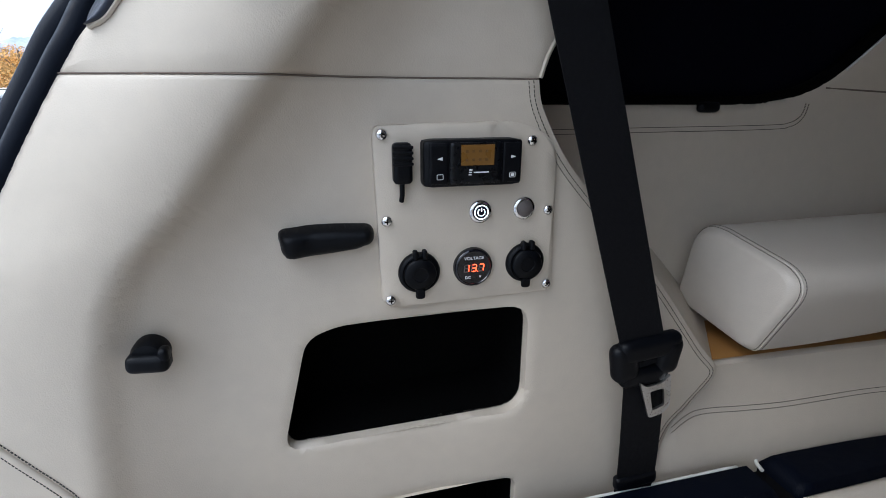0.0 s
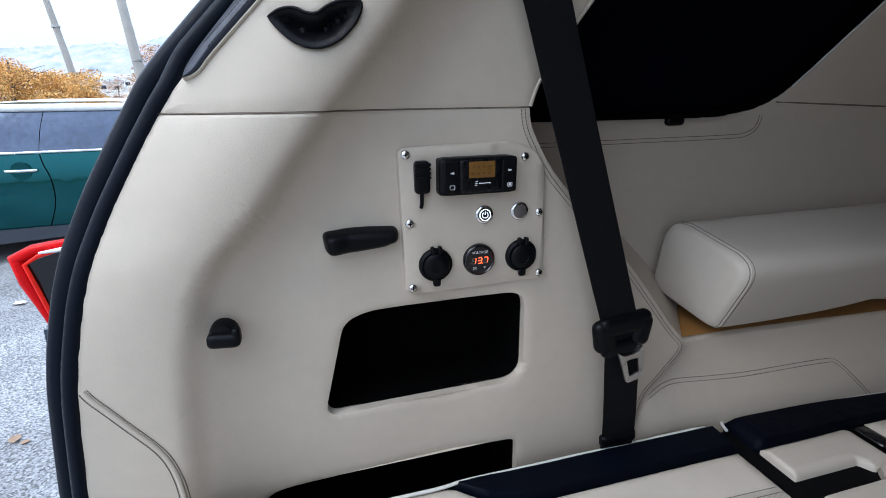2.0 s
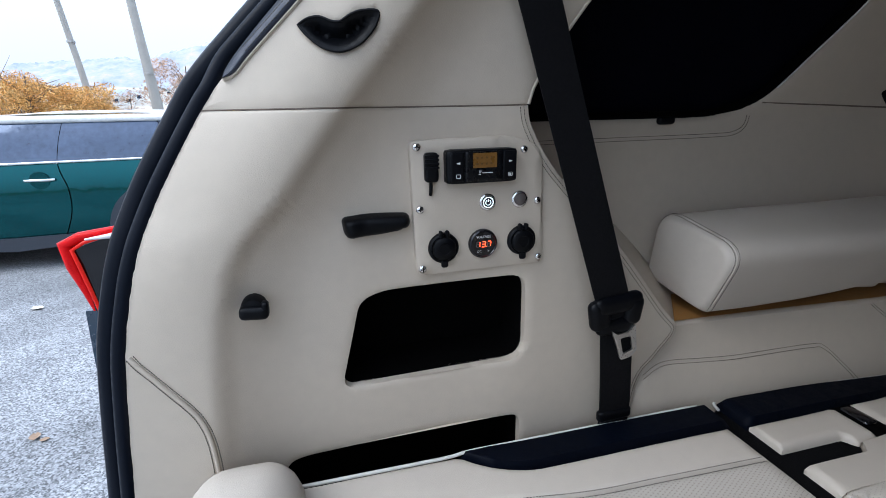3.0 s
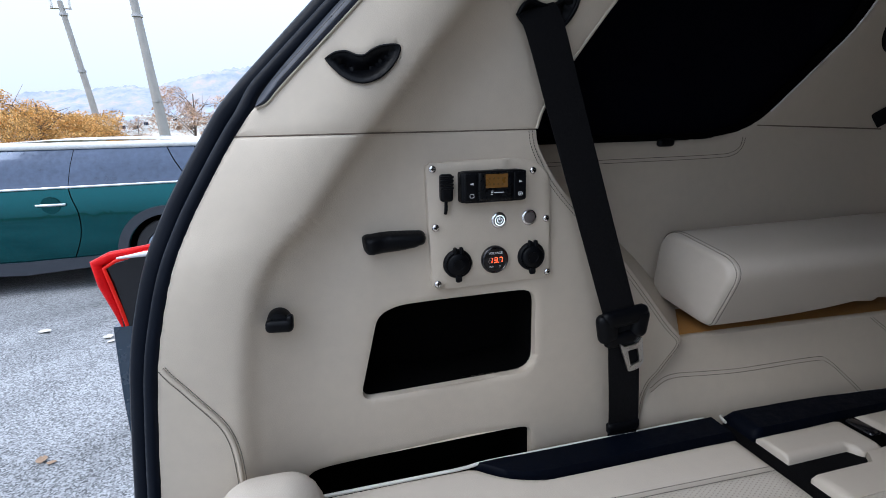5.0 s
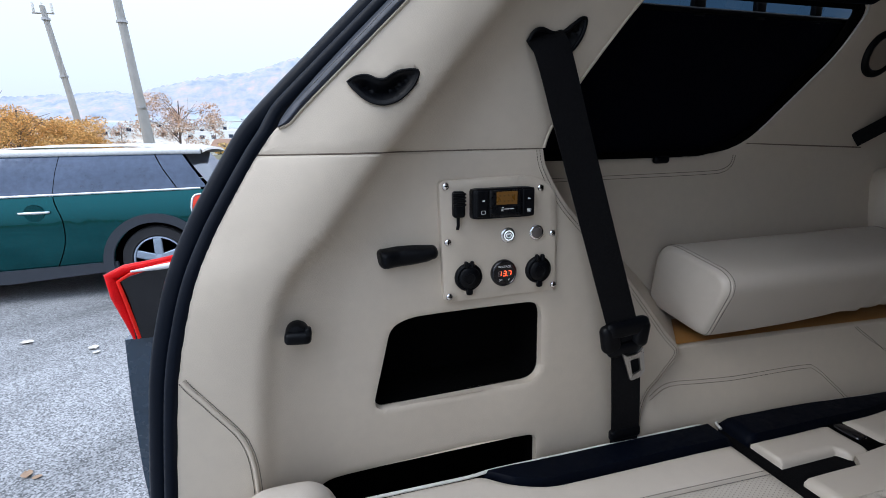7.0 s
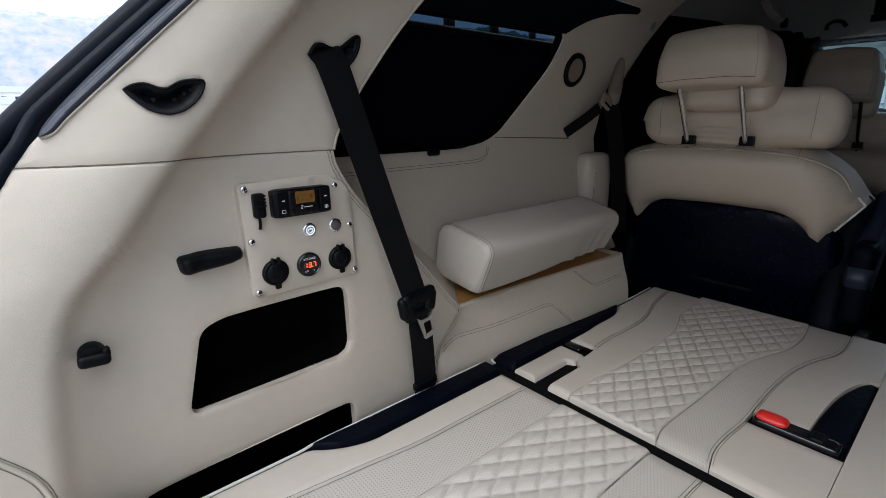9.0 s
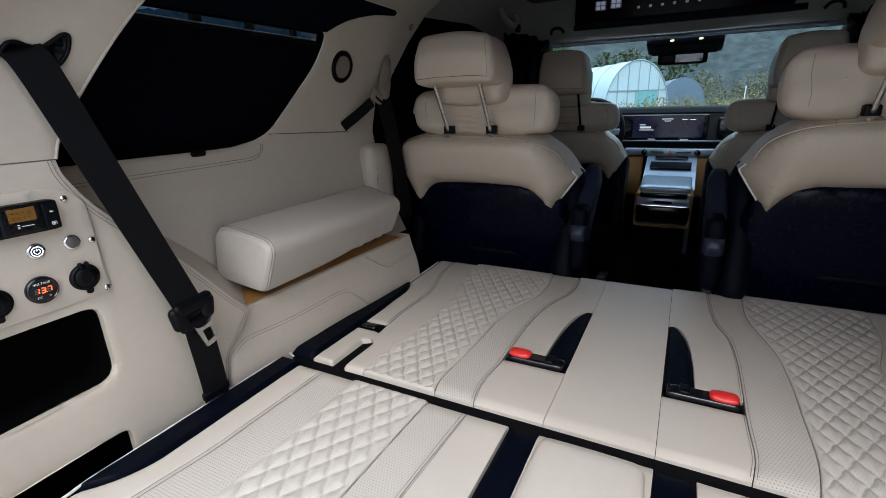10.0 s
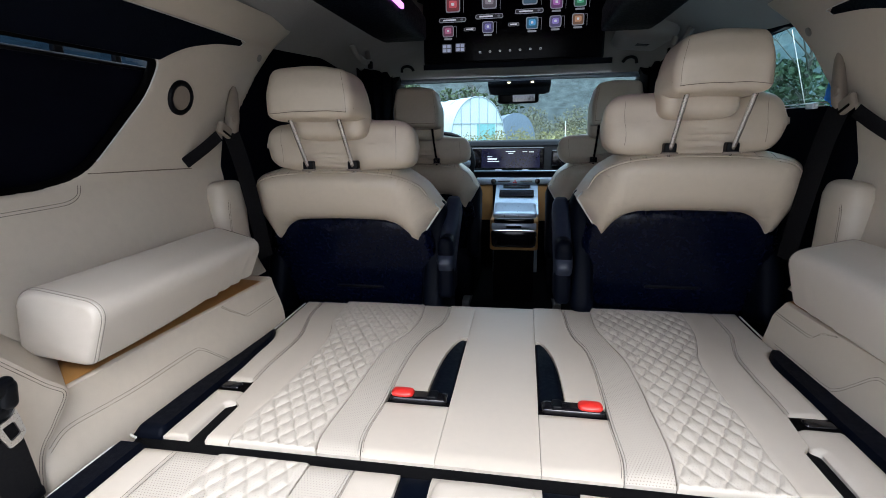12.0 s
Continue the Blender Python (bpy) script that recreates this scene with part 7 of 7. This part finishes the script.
    across([(2.14, 0.905, 1.0), (2.6, 0.87, 1.0), (3.0, 0.78, 1.0), (3.14, 0.60, 1.0), (3.12, 0.28, 1.0)], GREENP, "bonnet")
    across([(-0.60, 0.22, 0.95), (3.05, 0.22, 0.95)], VOID, "underside")
    part("rear_wiper", tube([(x0 - 1.05, y0 + 0.53, GROUND + 0.965), (x0 - 0.62, y0 + 0.50, GROUND + 0.985)], 0.012, 6), BLACKP, car)
    plate_ = part("number_plate", moved(cushion(0.30, 0.012, 0.14, 0.004), pose(x0 - 0.86, y0 + 0.715, GROUND + 0.70, -8)), WHITEP, car, "white number plate with plain bars")
    bm = bmesh.new()
    for k in range(5):
        bm = box(x0 - 0.97 + k * 0.045, x0 - 0.945 + k * 0.045, y0 + 0.722, y0 + 0.726, GROUND + 0.675, GROUND + 0.725, bm=bm)
    part("bars", bm, VOID, plate_, smooth=False)
    return car


build_hatchback(-4.90, -1.18)


# ---- poles, shrubs, far houses and hills ----
CONCRETE = material("grey_concrete", (0.42, 0.41, 0.39), 0.9, vary=0.12, scale=3, bump=0.4, bscale=60)


def polar(az, dist, z=GROUND):
    """A place seen from the rear of the car: degrees left of straight ahead, metres off."""
    a = math.radians(az)
    return Vector((-math.sin(a) * dist, 0.25 + math.cos(a) * dist, z))


def build_pole(az, dist, r, height, lean):
    p = polar(az, dist)
    th = thing("utility_pole", tuple(p), "grey concrete utility pole at the edge of the lot", "utility pole", "utility poles")
    topp = p + Vector((0, lean, height))
    part("shaft", tube([p - Vector((0, 0, 0.5)), p.lerp(topp, 0.5), topp], [r * 1.25, r, r * 0.8], 14), CONCRETE, th)
    for k in (0.30, 0.62, 0.93):
        q = p.lerp(topp, k)
        part("band", tube([q - Vector((0, 0, 0.04)), q + Vector((0, 0, 0.04))], r * 1.25, 14), STEEL, th)
    part("bracket", tube([topp - Vector((0, 0.35, 0.25)), topp + Vector((0, 0.35, -0.25))], 0.035, 8), STEEL, th)
    for s in (-0.3, 0.0, 0.3):
        part("insulator", tube([topp + Vector((0, s, -0.2)), topp + Vector((0, s, 0.1))], 0.05, 8), WHITEP, th)
    return th


build_pole(110.7, 24, 0.115, 6.6, -0.75)
build_pole(105.6, 22, 0.15, 9.5, -0.60)
build_pole(105.1, 22.6, 0.06, 9.0, -0.80)


def leaf_material(name, color):
    m = material(name, color, 0.8, vary=0.3, scale=3)
    nt = m.node_tree
    b = nt.nodes["Principled BSDF"]
    geo = nt.nodes.new("ShaderNodeNewGeometry")
    mr = nt.nodes.new("ShaderNodeMapRange")
    mr.inputs["To Min"].default_value, mr.inputs["To Max"].default_value = 0.5, 1.5
    nt.links.new(geo.outputs["Random Per Island"], mr.inputs["Value"])
    sc = nt.nodes.new("ShaderNodeVectorMath")
    sc.operation = "SCALE"
    nt.links.new(b.inputs["Base Color"].links[0].from_socket, sc.inputs[0])
    nt.links.new(mr.outputs["Result"], sc.inputs["Scale"])
    nt.links.new(sc.outputs["Vector"], b.inputs["Base Color"])
    return m


LEAFO = leaf_material("orange_autumn_leaves", (0.67, 0.40, 0.14))
LEAFY = leaf_material("yellow_autumn_leaves", (0.75, 0.55, 0.18))
LEAFB = leaf_material("brown_autumn_leaves", (0.58, 0.38, 0.25))
LEAFG = leaf_material("dull_green_leaves", (0.055, 0.080, 0.036))
BARK = material("grey_bark", (0.14, 0.11, 0.09), 0.9, vary=0.2, scale=8, bump=0.6, bscale=40)


def leaves(blobs, count, size, rng, thin=1.0):
    """Many small leaf quads scattered in uneven clumps."""
    verts, faces = [], []
    total = sum(b[3] ** 2 for b in blobs)
    for cx, cy, cz, r, flat in blobs:
        for _ in range(int(count * r * r / total)):
            d = rng.normal(size=3)
            d /= np.linalg.norm(d) + 1e-9
            rad = r * (0.35 + 0.75 * rng.random() ** 0.6)
            c = np.array((cx, cy, cz)) + d * rad * np.array((1, 1, flat))
            if c[2] < GROUND + 0.02:
                continue
            u, v = rng.normal(size=3), rng.normal(size=3)
            u /= np.linalg.norm(u)
            v -= u * v.dot(u)
            v /= np.linalg.norm(v)
            s = size * (0.6 + 0.8 * rng.random())
            k = len(verts)
            verts += [tuple(c - u * s), tuple(c - v * s * 0.5), tuple(c + u * s), tuple(c + v * s * 0.5)]
            faces.append((k, k + 1, k + 2, k + 3))
    bm = bmesh.new()
    me = bpy.data.meshes.new("tmp")
    me.from_pydata(verts, [], faces)
    bm.from_mesh(me)
    bpy.data.meshes.remove(me)
    return bm


def build_tree(az, dist, height, spread, mat, count, leaf, seed, label, trunk=0.10, name="tree", base=0.3):
    rng = np.random.default_rng(seed)
    p = polar(az, dist)
    th = thing(name, tuple(p), label, "tree" if name == "tree" else "shrub")
    bm = tube([p - Vector((0, 0, 0.2)), p + Vector((0.1, 0, height * 0.35)), p + Vector((0, 0.1, height * 0.75))], [trunk, trunk * 0.7, trunk * 0.25], 8)
    for k in range(16):
        a, t = rng.random() * 6.28, 0.15 + 0.5 * rng.random()
        st = p + Vector((0, 0, height * t))
        en = st + Vector((math.cos(a) * spread * (0.4 + 0.5 * rng.random()), math.sin(a) * spread * (0.4 + 0.5 * rng.random()), min(height * (0.12 + 0.22 * rng.random()), height * (0.78 - t))))
        mid = st.lerp(en, 0.5) + Vector((0, 0, height * 0.05))
        bm = tube([st, mid, en], [trunk * 0.28, trunk * 0.14, trunk * 0.04], 5, bm=bm)
        for _ in range(3):
            e2 = mid.lerp(en, rng.random()) + Vector(rng.normal(size=3)) * spread * 0.11
            bm = tube([mid, e2], [trunk * 0.08, trunk * 0.03], 4, bm=bm)
    part("trunk", bm, BARK, th)
    blobs = []
    for k in range(22):
        a, q = rng.random() * 6.28, rng.random() ** 0.5
        h = base + (1 - base) * rng.random() * (1 - 0.45 * q)
        blobs.append((p.x + math.cos(a) * spread * q, p.y + math.sin(a) * spread * q, p.z + height * h * 0.93, spread * (0.16 + 0.16 * rng.random()), 0.75))
    part("crown", leaves(blobs, count, leaf, rng), mat, th)
    return th


build_tree(115.8, 20, 3.4, 2.2, LEAFO, 32000, 0.032, 11, "orange autumn tree at the edge of the lot")
build_tree(119.8, 21, 3.5, 2.0, LEAFO, 22000, 0.032, 12, "orange autumn tree at the edge of the lot")
build_tree(111.4, 22, 3.0, 1.3, LEAFO, 5000, 0.040, 13, "thinning yellow shrub behind the poles", 0.03, "shrub")
build_tree(103.0, 24, 4.4, 1.6, LEAFB, 6500, 0.036, 14, "half-bare brown autumn tree behind the lot", 0.07)
build_tree(108.2, 25, 3.0, 1.2, LEAFB, 3000, 0.034, 16, "half-bare brown shrub between the poles", 0.03, "shrub")
build_tree(98.9, 60, 2.2, 1.2, LEAFY, 1600, 0.07, 15, "yellow autumn tree beside the far houses", 0.10)
rng = np.random.default_rng(21)
blobs = []
for az in np.arange(84, 132, 0.40):
    d = 15.5 + 2.5 * rng.random()
    p = polar(az, d)
    blobs.append((p.x, p.y, GROUND + 0.12 + 0.16 * rng.random(), 0.30 + 0.25 * rng.random(), 0.75))
single("dry_hedge", leaves(blobs, 24000, 0.045, rng), LEAFB, "dry brown weeds along the edge of the lot", "weeds", "stuff")

NET = material("blue_net", (0.30, 0.40, 0.55), 0.7, vary=0.25, scale=2, bump=0.3, bscale=30)
fence = thing("net_fence", tuple(polar(97, 27)), "faded blue net fence behind the weeds", "fence")
for k, (a0, a1) in enumerate(((88, 92), (92, 96), (96, 100), (100, 104))):
    p, q = polar(a0, 27), polar(a1, 27)
    bm = bmesh.new()
    rows = []
    for j in range(5):
        rows.append([bm.verts.new(p.lerp(q, i / 12) + Vector((0.06 * math.sin(i * 1.7 + j), 0.05 * math.sin(i + k), 0.10 + 0.62 * j / 4 + 0.05 * math.sin(i * 0.8 + k)))) for i in range(13)])
    for r0, r1 in zip(rows, rows[1:]):
        for i in range(12):
            bm.faces.new((r0[i], r0[i + 1], r1[i + 1], r1[i]))
    part("net", bm, NET, fence)
    part("post", tube([p, p + Vector((0, 0, 0.85))], 0.03, 8), STEEL, fence)

HOUSEW = material("white_render_wall", (0.88, 0.88, 0.86), 0.9, vary=0.08, scale=0.5)
ROOFB = material("blue_grey_roof", (0.40, 0.46, 0.54), 0.8, vary=0.1, scale=0.6)
ROOFR = material("brown_tile_roof", (0.30, 0.18, 0.12), 0.8, vary=0.15, scale=0.6)


def build_house(az, dist, w_, h, roofm, z0, label, flat=False):
    p = polar(az, dist, z0)
    th = thing("house", tuple(p), label, "house", "far houses", az)
    part("wall", box(-w_ / 2, w_ / 2, -3, 3, -4, h), HOUSEW, th, smooth=False, local=True)
    if flat:
        part("roof", box(-w_ / 2 - 0.2, w_ / 2 + 0.2, -3.2, 3.2, h, h + 0.4, 0.05), roofm, th, smooth=False, local=True)
    else:
        bm = bmesh.new()
        a = [bm.verts.new(v) for v in ((-w_ / 2 - 0.5, -3.5, h), (w_ / 2 + 0.5, -3.5, h), (w_ / 2 + 0.5, 3.5, h), (-w_ / 2 - 0.5, 3.5, h), (-w_ / 2 * 0.8, 0, h + 1.8), (w_ / 2 * 0.8, 0, h + 1.8))]
        for f in ((0, 1, 5, 4), (2, 3, 4, 5), (1, 2, 5), (3, 0, 4), (3, 2, 1, 0)):
            bm.faces.new([a[i] for i in f])
        part("roof", bm, roofm, th, smooth=False, local=True)
    n = max(2, int(w_ / 3))
    for i in range(n):
        wx = -w_ / 2 + (i + 0.5) * w_ / n
        for hz in ([h * 0.55] if h < 5 else [h * 0.35, h * 0.72]):
            wi = part("window", box(wx - 0.6, wx + 0.6, -3.06, -3.0, hz - 0.5, hz + 0.5), CARGLASS, th, smooth=False, local=True)
            part("window_frame", box(wx - 0.7, wx + 0.7, -3.04, -3.01, hz - 0.6, hz + 0.6), WHITEP, wi, smooth=False, local=True)


def slope(d):
    """Height of the valley side at a distance."""
    return GROUND - 1 + 14.7 * math.sin(min(1.0, max(0.0, (d - 120) / 160)) * math.pi / 2) ** 1.2


PALE, BLUE = "white house with a pale roof in the valley", "low house with a blue-grey roof in the valley"
for az, d, w_, h, rm, lab in ((93.8, 182, 13, 4.2, HOUSEW, "white flat-roofed house in the valley"), (96.6, 165, 9, 3.4, ROOFB, BLUE), (99.8, 178, 10, 3.8, HOUSEW, PALE), (91.0, 190, 12, 3.6, ROOFB, BLUE), (102.2, 172, 11, 3.4, ROOFB, BLUE), (107.5, 175, 10, 3.6, HOUSEW, PALE), (88.5, 180, 10, 4.2, HOUSEW, PALE), (94.9, 160, 8, 3.0, HOUSEW, PALE), (95.6, 196, 9, 3.6, ROOFB, BLUE), (98.4, 190, 9, 3.4, ROOFB, BLUE), (98.9, 160, 8, 2.8, HOUSEW, PALE), (101.0, 158, 9, 2.8, HOUSEW, PALE), (104.6, 165, 10, 3.2, HOUSEW, PALE), (105.8, 186, 9, 3.4, ROOFB, BLUE), (92.2, 164, 9, 3.0, ROOFB, BLUE), (103.3, 192, 8, 3.4, HOUSEW, PALE), (100.7, 200, 8, 3.2, ROOFB, BLUE), (109.5, 168, 9, 3.0, ROOFB, BLUE)):
    build_house(az, d, w_, h, rm, slope(d - 4) - 0.3, lab, rm is HOUSEW)
build_house(98.4, 95, 6, 1.3, ROOFR, -0.5, "low house with a brown tiled roof")

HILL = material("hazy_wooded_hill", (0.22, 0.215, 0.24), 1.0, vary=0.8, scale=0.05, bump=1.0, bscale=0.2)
ht = HILL.node_tree
hn = ht.nodes["Principled BSDF"]
hco = ht.nodes.new("ShaderNodeTexCoord")
trees_ = ht.nodes.new("ShaderNodeTexNoise")
trees_.inputs["Scale"].default_value, trees_.inputs["Detail"].default_value, trees_.inputs["Roughness"].default_value = 0.07, 9, 0.72
ht.links.new(hco.outputs["Object"], trees_.inputs["Vector"])
# blue distance haze is put into the tree tones and the emission below
hue = ht.nodes.new("ShaderNodeValToRGB")
hue.color_ramp.elements[0].position, hue.color_ramp.elements[1].position = 0.30, 0.70
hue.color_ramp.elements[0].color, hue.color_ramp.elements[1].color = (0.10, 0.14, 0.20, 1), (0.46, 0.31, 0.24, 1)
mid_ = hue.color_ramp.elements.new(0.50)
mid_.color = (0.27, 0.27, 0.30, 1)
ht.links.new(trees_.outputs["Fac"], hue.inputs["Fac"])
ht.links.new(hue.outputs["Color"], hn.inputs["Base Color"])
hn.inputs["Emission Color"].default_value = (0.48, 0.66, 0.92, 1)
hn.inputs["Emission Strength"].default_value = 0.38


WOODS = material("dark_green_woods", (0.052, 0.066, 0.066), 1.0, vary=0.9, scale=0.35, bump=1.0, bscale=0.5)


def build_hill(dist, table, seed, name, depth=160, mat=HILL, rough=1.0):
    bm = bmesh.new()
    rows = []
    az0, az1 = table[0][0], table[-1][0]
    n = int((az1 - az0) * 8)
    for j in range(30):
        k = j / 29
        row = []
        for i in range(n + 1):
            az = az0 + (az1 - az0) * i / n
            el = interp(az, table)
            p = polar(az, dist + depth * k)
            top_ = math.tan(math.radians(el)) * (dist + depth)
            z = GROUND - 1 + (top_ + 2) * (math.sin(k * math.pi / 2) ** 1.2)
            z += rough * k * 9 * noise.fractal(Vector((p.x * 0.012, p.y * 0.012, seed)), 1.0, 2.0, 4) + rough * k * 2.5 * noise.noise(Vector((p.x * 0.12, p.y * 0.12, seed))) + rough * 1.8 * k * noise.noise(Vector((p.x * 0.33, p.y * 0.33, seed)))
            row.append(bm.verts.new((p.x, p.y, z)))
        rows.append(row)
    for p, q in zip(rows, rows[1:]):
        for i in range(n):
            bm.faces.new((p[i], p[i + 1], q[i + 1], q[i]))
    bmesh.ops.recalc_face_normals(bm, faces=bm.faces[:])
    return single(name, bm, mat, "hazy wooded hillside behind the valley", "hill", "structure")


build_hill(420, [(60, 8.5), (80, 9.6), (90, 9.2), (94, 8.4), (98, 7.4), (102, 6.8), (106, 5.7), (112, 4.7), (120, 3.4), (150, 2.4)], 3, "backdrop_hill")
# pale haze over the valley is put in as a faint blue-grey glow
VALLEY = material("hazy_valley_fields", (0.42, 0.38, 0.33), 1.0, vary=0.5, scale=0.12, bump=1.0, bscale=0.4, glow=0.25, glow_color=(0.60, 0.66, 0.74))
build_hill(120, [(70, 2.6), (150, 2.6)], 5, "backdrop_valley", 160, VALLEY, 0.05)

# ---- seen through the windscreen: poly tunnels, weeds, dark trees ----
FILM = material("white_tunnel_film", (0.60, 0.72, 0.78), 0.35, vary=0.12, scale=0.9, bump=0.5, bscale=3)
FILMG = material("grey_tunnel_film", (0.15, 0.20, 0.27), 0.45, vary=0.15, scale=0.9, bump=0.5, bscale=3)
FILMT = material("teal_tunnel_film", (0.22, 0.50, 0.52), 0.4, vary=0.2, scale=0.9, bump=0.5, bscale=3)
PIPE = material("grey_pipe", (0.36, 0.43, 0.47), 0.6, 0.2)


def build_tunnel(az, dist, r, h, length, turn, label, film, framed=True):
    p = polar(az, dist)
    th = thing("poly_tunnel", tuple(p), label, "greenhouse", "poly tunnels", turn)

    def arc(a):
        return (r * math.cos(a), h * math.sin(a) ** 0.8 if math.sin(a) > 0 else 0.0)
    ang = np.linspace(0, math.pi, 25)
    bm = bmesh.new()
    rows = []
    for j in range(9):
        yy = length * j / 8
        rows.append([bm.verts.new((arc(a)[0] + 0.02 * math.sin(7 * a + j), yy, arc(a)[1])) for a in ang])
    for q0, q1 in zip(rows, rows[1:]):
        for i in range(24):
            bm.faces.new((q0[i], q0[i + 1], q1[i + 1], q1[i]))
    part("cover", bm, film, th, "milky plastic film", local=True)
    bm = bmesh.new()
    vs = [bm.verts.new((arc(a)[0], 0.0, arc(a)[1])) for a in ang]
    bm.faces.new(vs)
    part("end_wall", bm, film, th, local=True)
    if not framed:
        return th
    part("end_door", box(-r * 0.05, r * 0.62, -0.05, -0.02, 0.0, h * 0.52), FILMT, th, "teal plastic door sheet", smooth=False, local=True)
    bm = bmesh.new()
    for fx in (-0.62, -0.3, 0.02, 0.34, 0.66):
        bm = tube([(r * fx, -0.05, 0.0), (r * fx, -0.05, h * math.sqrt(max(0.0, 1 - fx * fx)))], 0.025, 6, bm=bm)
    bm = tube([(-r * 0.95, -0.05, h * 0.52), (r * 0.9, -0.05, h * 0.52)], 0.025, 6, bm=bm)
    bm = tube([(arc(a)[0], -0.03, arc(a)[1]) for a in ang], 0.035, 6, bm=bm)
    part("end_frame", bm, PIPE, th, local=True)
    for j in range(1, 8):
        part("hoop", tube([(arc(a)[0] * 1.005, length * j / 8, arc(a)[1] * 1.005) for a in ang], 0.022, 6), PIPE, th, local=True)
    return th


build_tunnel(5.3, 30, 1.9, 3.35, 16, 32, "white plastic poly tunnel with a teal end door", FILM)
build_tunnel(0.9, 42, 1.7, 2.7, 6, 10, "low grey plastic poly tunnel in the field", FILMG, False)
rng = np.random.default_rng(31)
blobs = []
for _ in range(210):
    az, d = -34 + 50 * rng.random(), 11 + 16 * rng.random()
    p = polar(az, d)
    blobs.append((p.x, p.y, GROUND + 0.25 + 0.45 * rng.random(), 0.30 + 0.35 * rng.random(), 1.3))
WEED = leaf_material("olive_weeds", (0.25, 0.235, 0.10))
single("weeds", leaves(blobs, 30000, 0.055, rng), WEED, "tall olive weeds in front of the tunnels", "weeds", "stuff")
for az, d, hh, sp, m_, cnt, sd in ((-8.5, 21, 1.7, 0.9, WEED, 1400, 41), (-11.5, 24, 2.2, 1.0, WEED, 1600, 42), (6, 70, 10, 7.0, LEAFG, 3200, 44), (14, 60, 9, 6.0, LEAFG, 3000, 45), (-20, 30, 8, 4.0, LEAFG, 3600, 46), (-27, 26, 8, 3.6, LEAFG, 4200, 47), (-33, 28, 8.5, 4.0, LEAFG, 3600, 48)):
    build_tree(az, d, hh, sp, m_, cnt, 0.05 + 0.0035 * d, sd, "dull green tree at the edge of the field", 0.14, base=0.12)
blobs = []
for _ in range(120):
    az, d = -30 + 50 * rng.random(), 46 + 20 * rng.random()
    p = polar(az, d)
    blobs.append((p.x, p.y, GROUND + 0.6 + 2.0 * rng.random() ** 2, 0.9 + 0.9 * rng.random(), 0.9))
BRUSHM = leaf_material("olive_brown_brush", (0.15, 0.145, 0.085))
single("brush", leaves(blobs, 26000, 0.11, rng), BRUSHM, "dull green brush below the wooded slope", "brush", "stuff")
bm = moved(cushion(1.5, 0.9, 0.5, 0.2, puff=0.05), pose(*polar(0.9, 24, GROUND + 0.45)))
TARP = material("blue_tarpaulin", (0.05, 0.25, 0.55), 0.5, vary=0.2, scale=3, bump=0.5, bscale=12)
single("blue_tarp", bm, TARP, "blue tarpaulin bundle lying in the weeds", "tarpaulin")
pole_r = thing("white_stake", tuple(polar(-4.9, 17)), "thin white stake standing in the weeds", "stake")
part("shaft", tube([polar(-4.9, 17), polar(-4.9, 17, GROUND + 1.6)], 0.016, 8), WHITEP, pole_r)
build_hill(150, [(-70, 9), (-30, 9.5), (0, 8.0), (25, 8.0), (60, 9.0)], 8, "backdrop_hill_ahead", 80, WOODS)
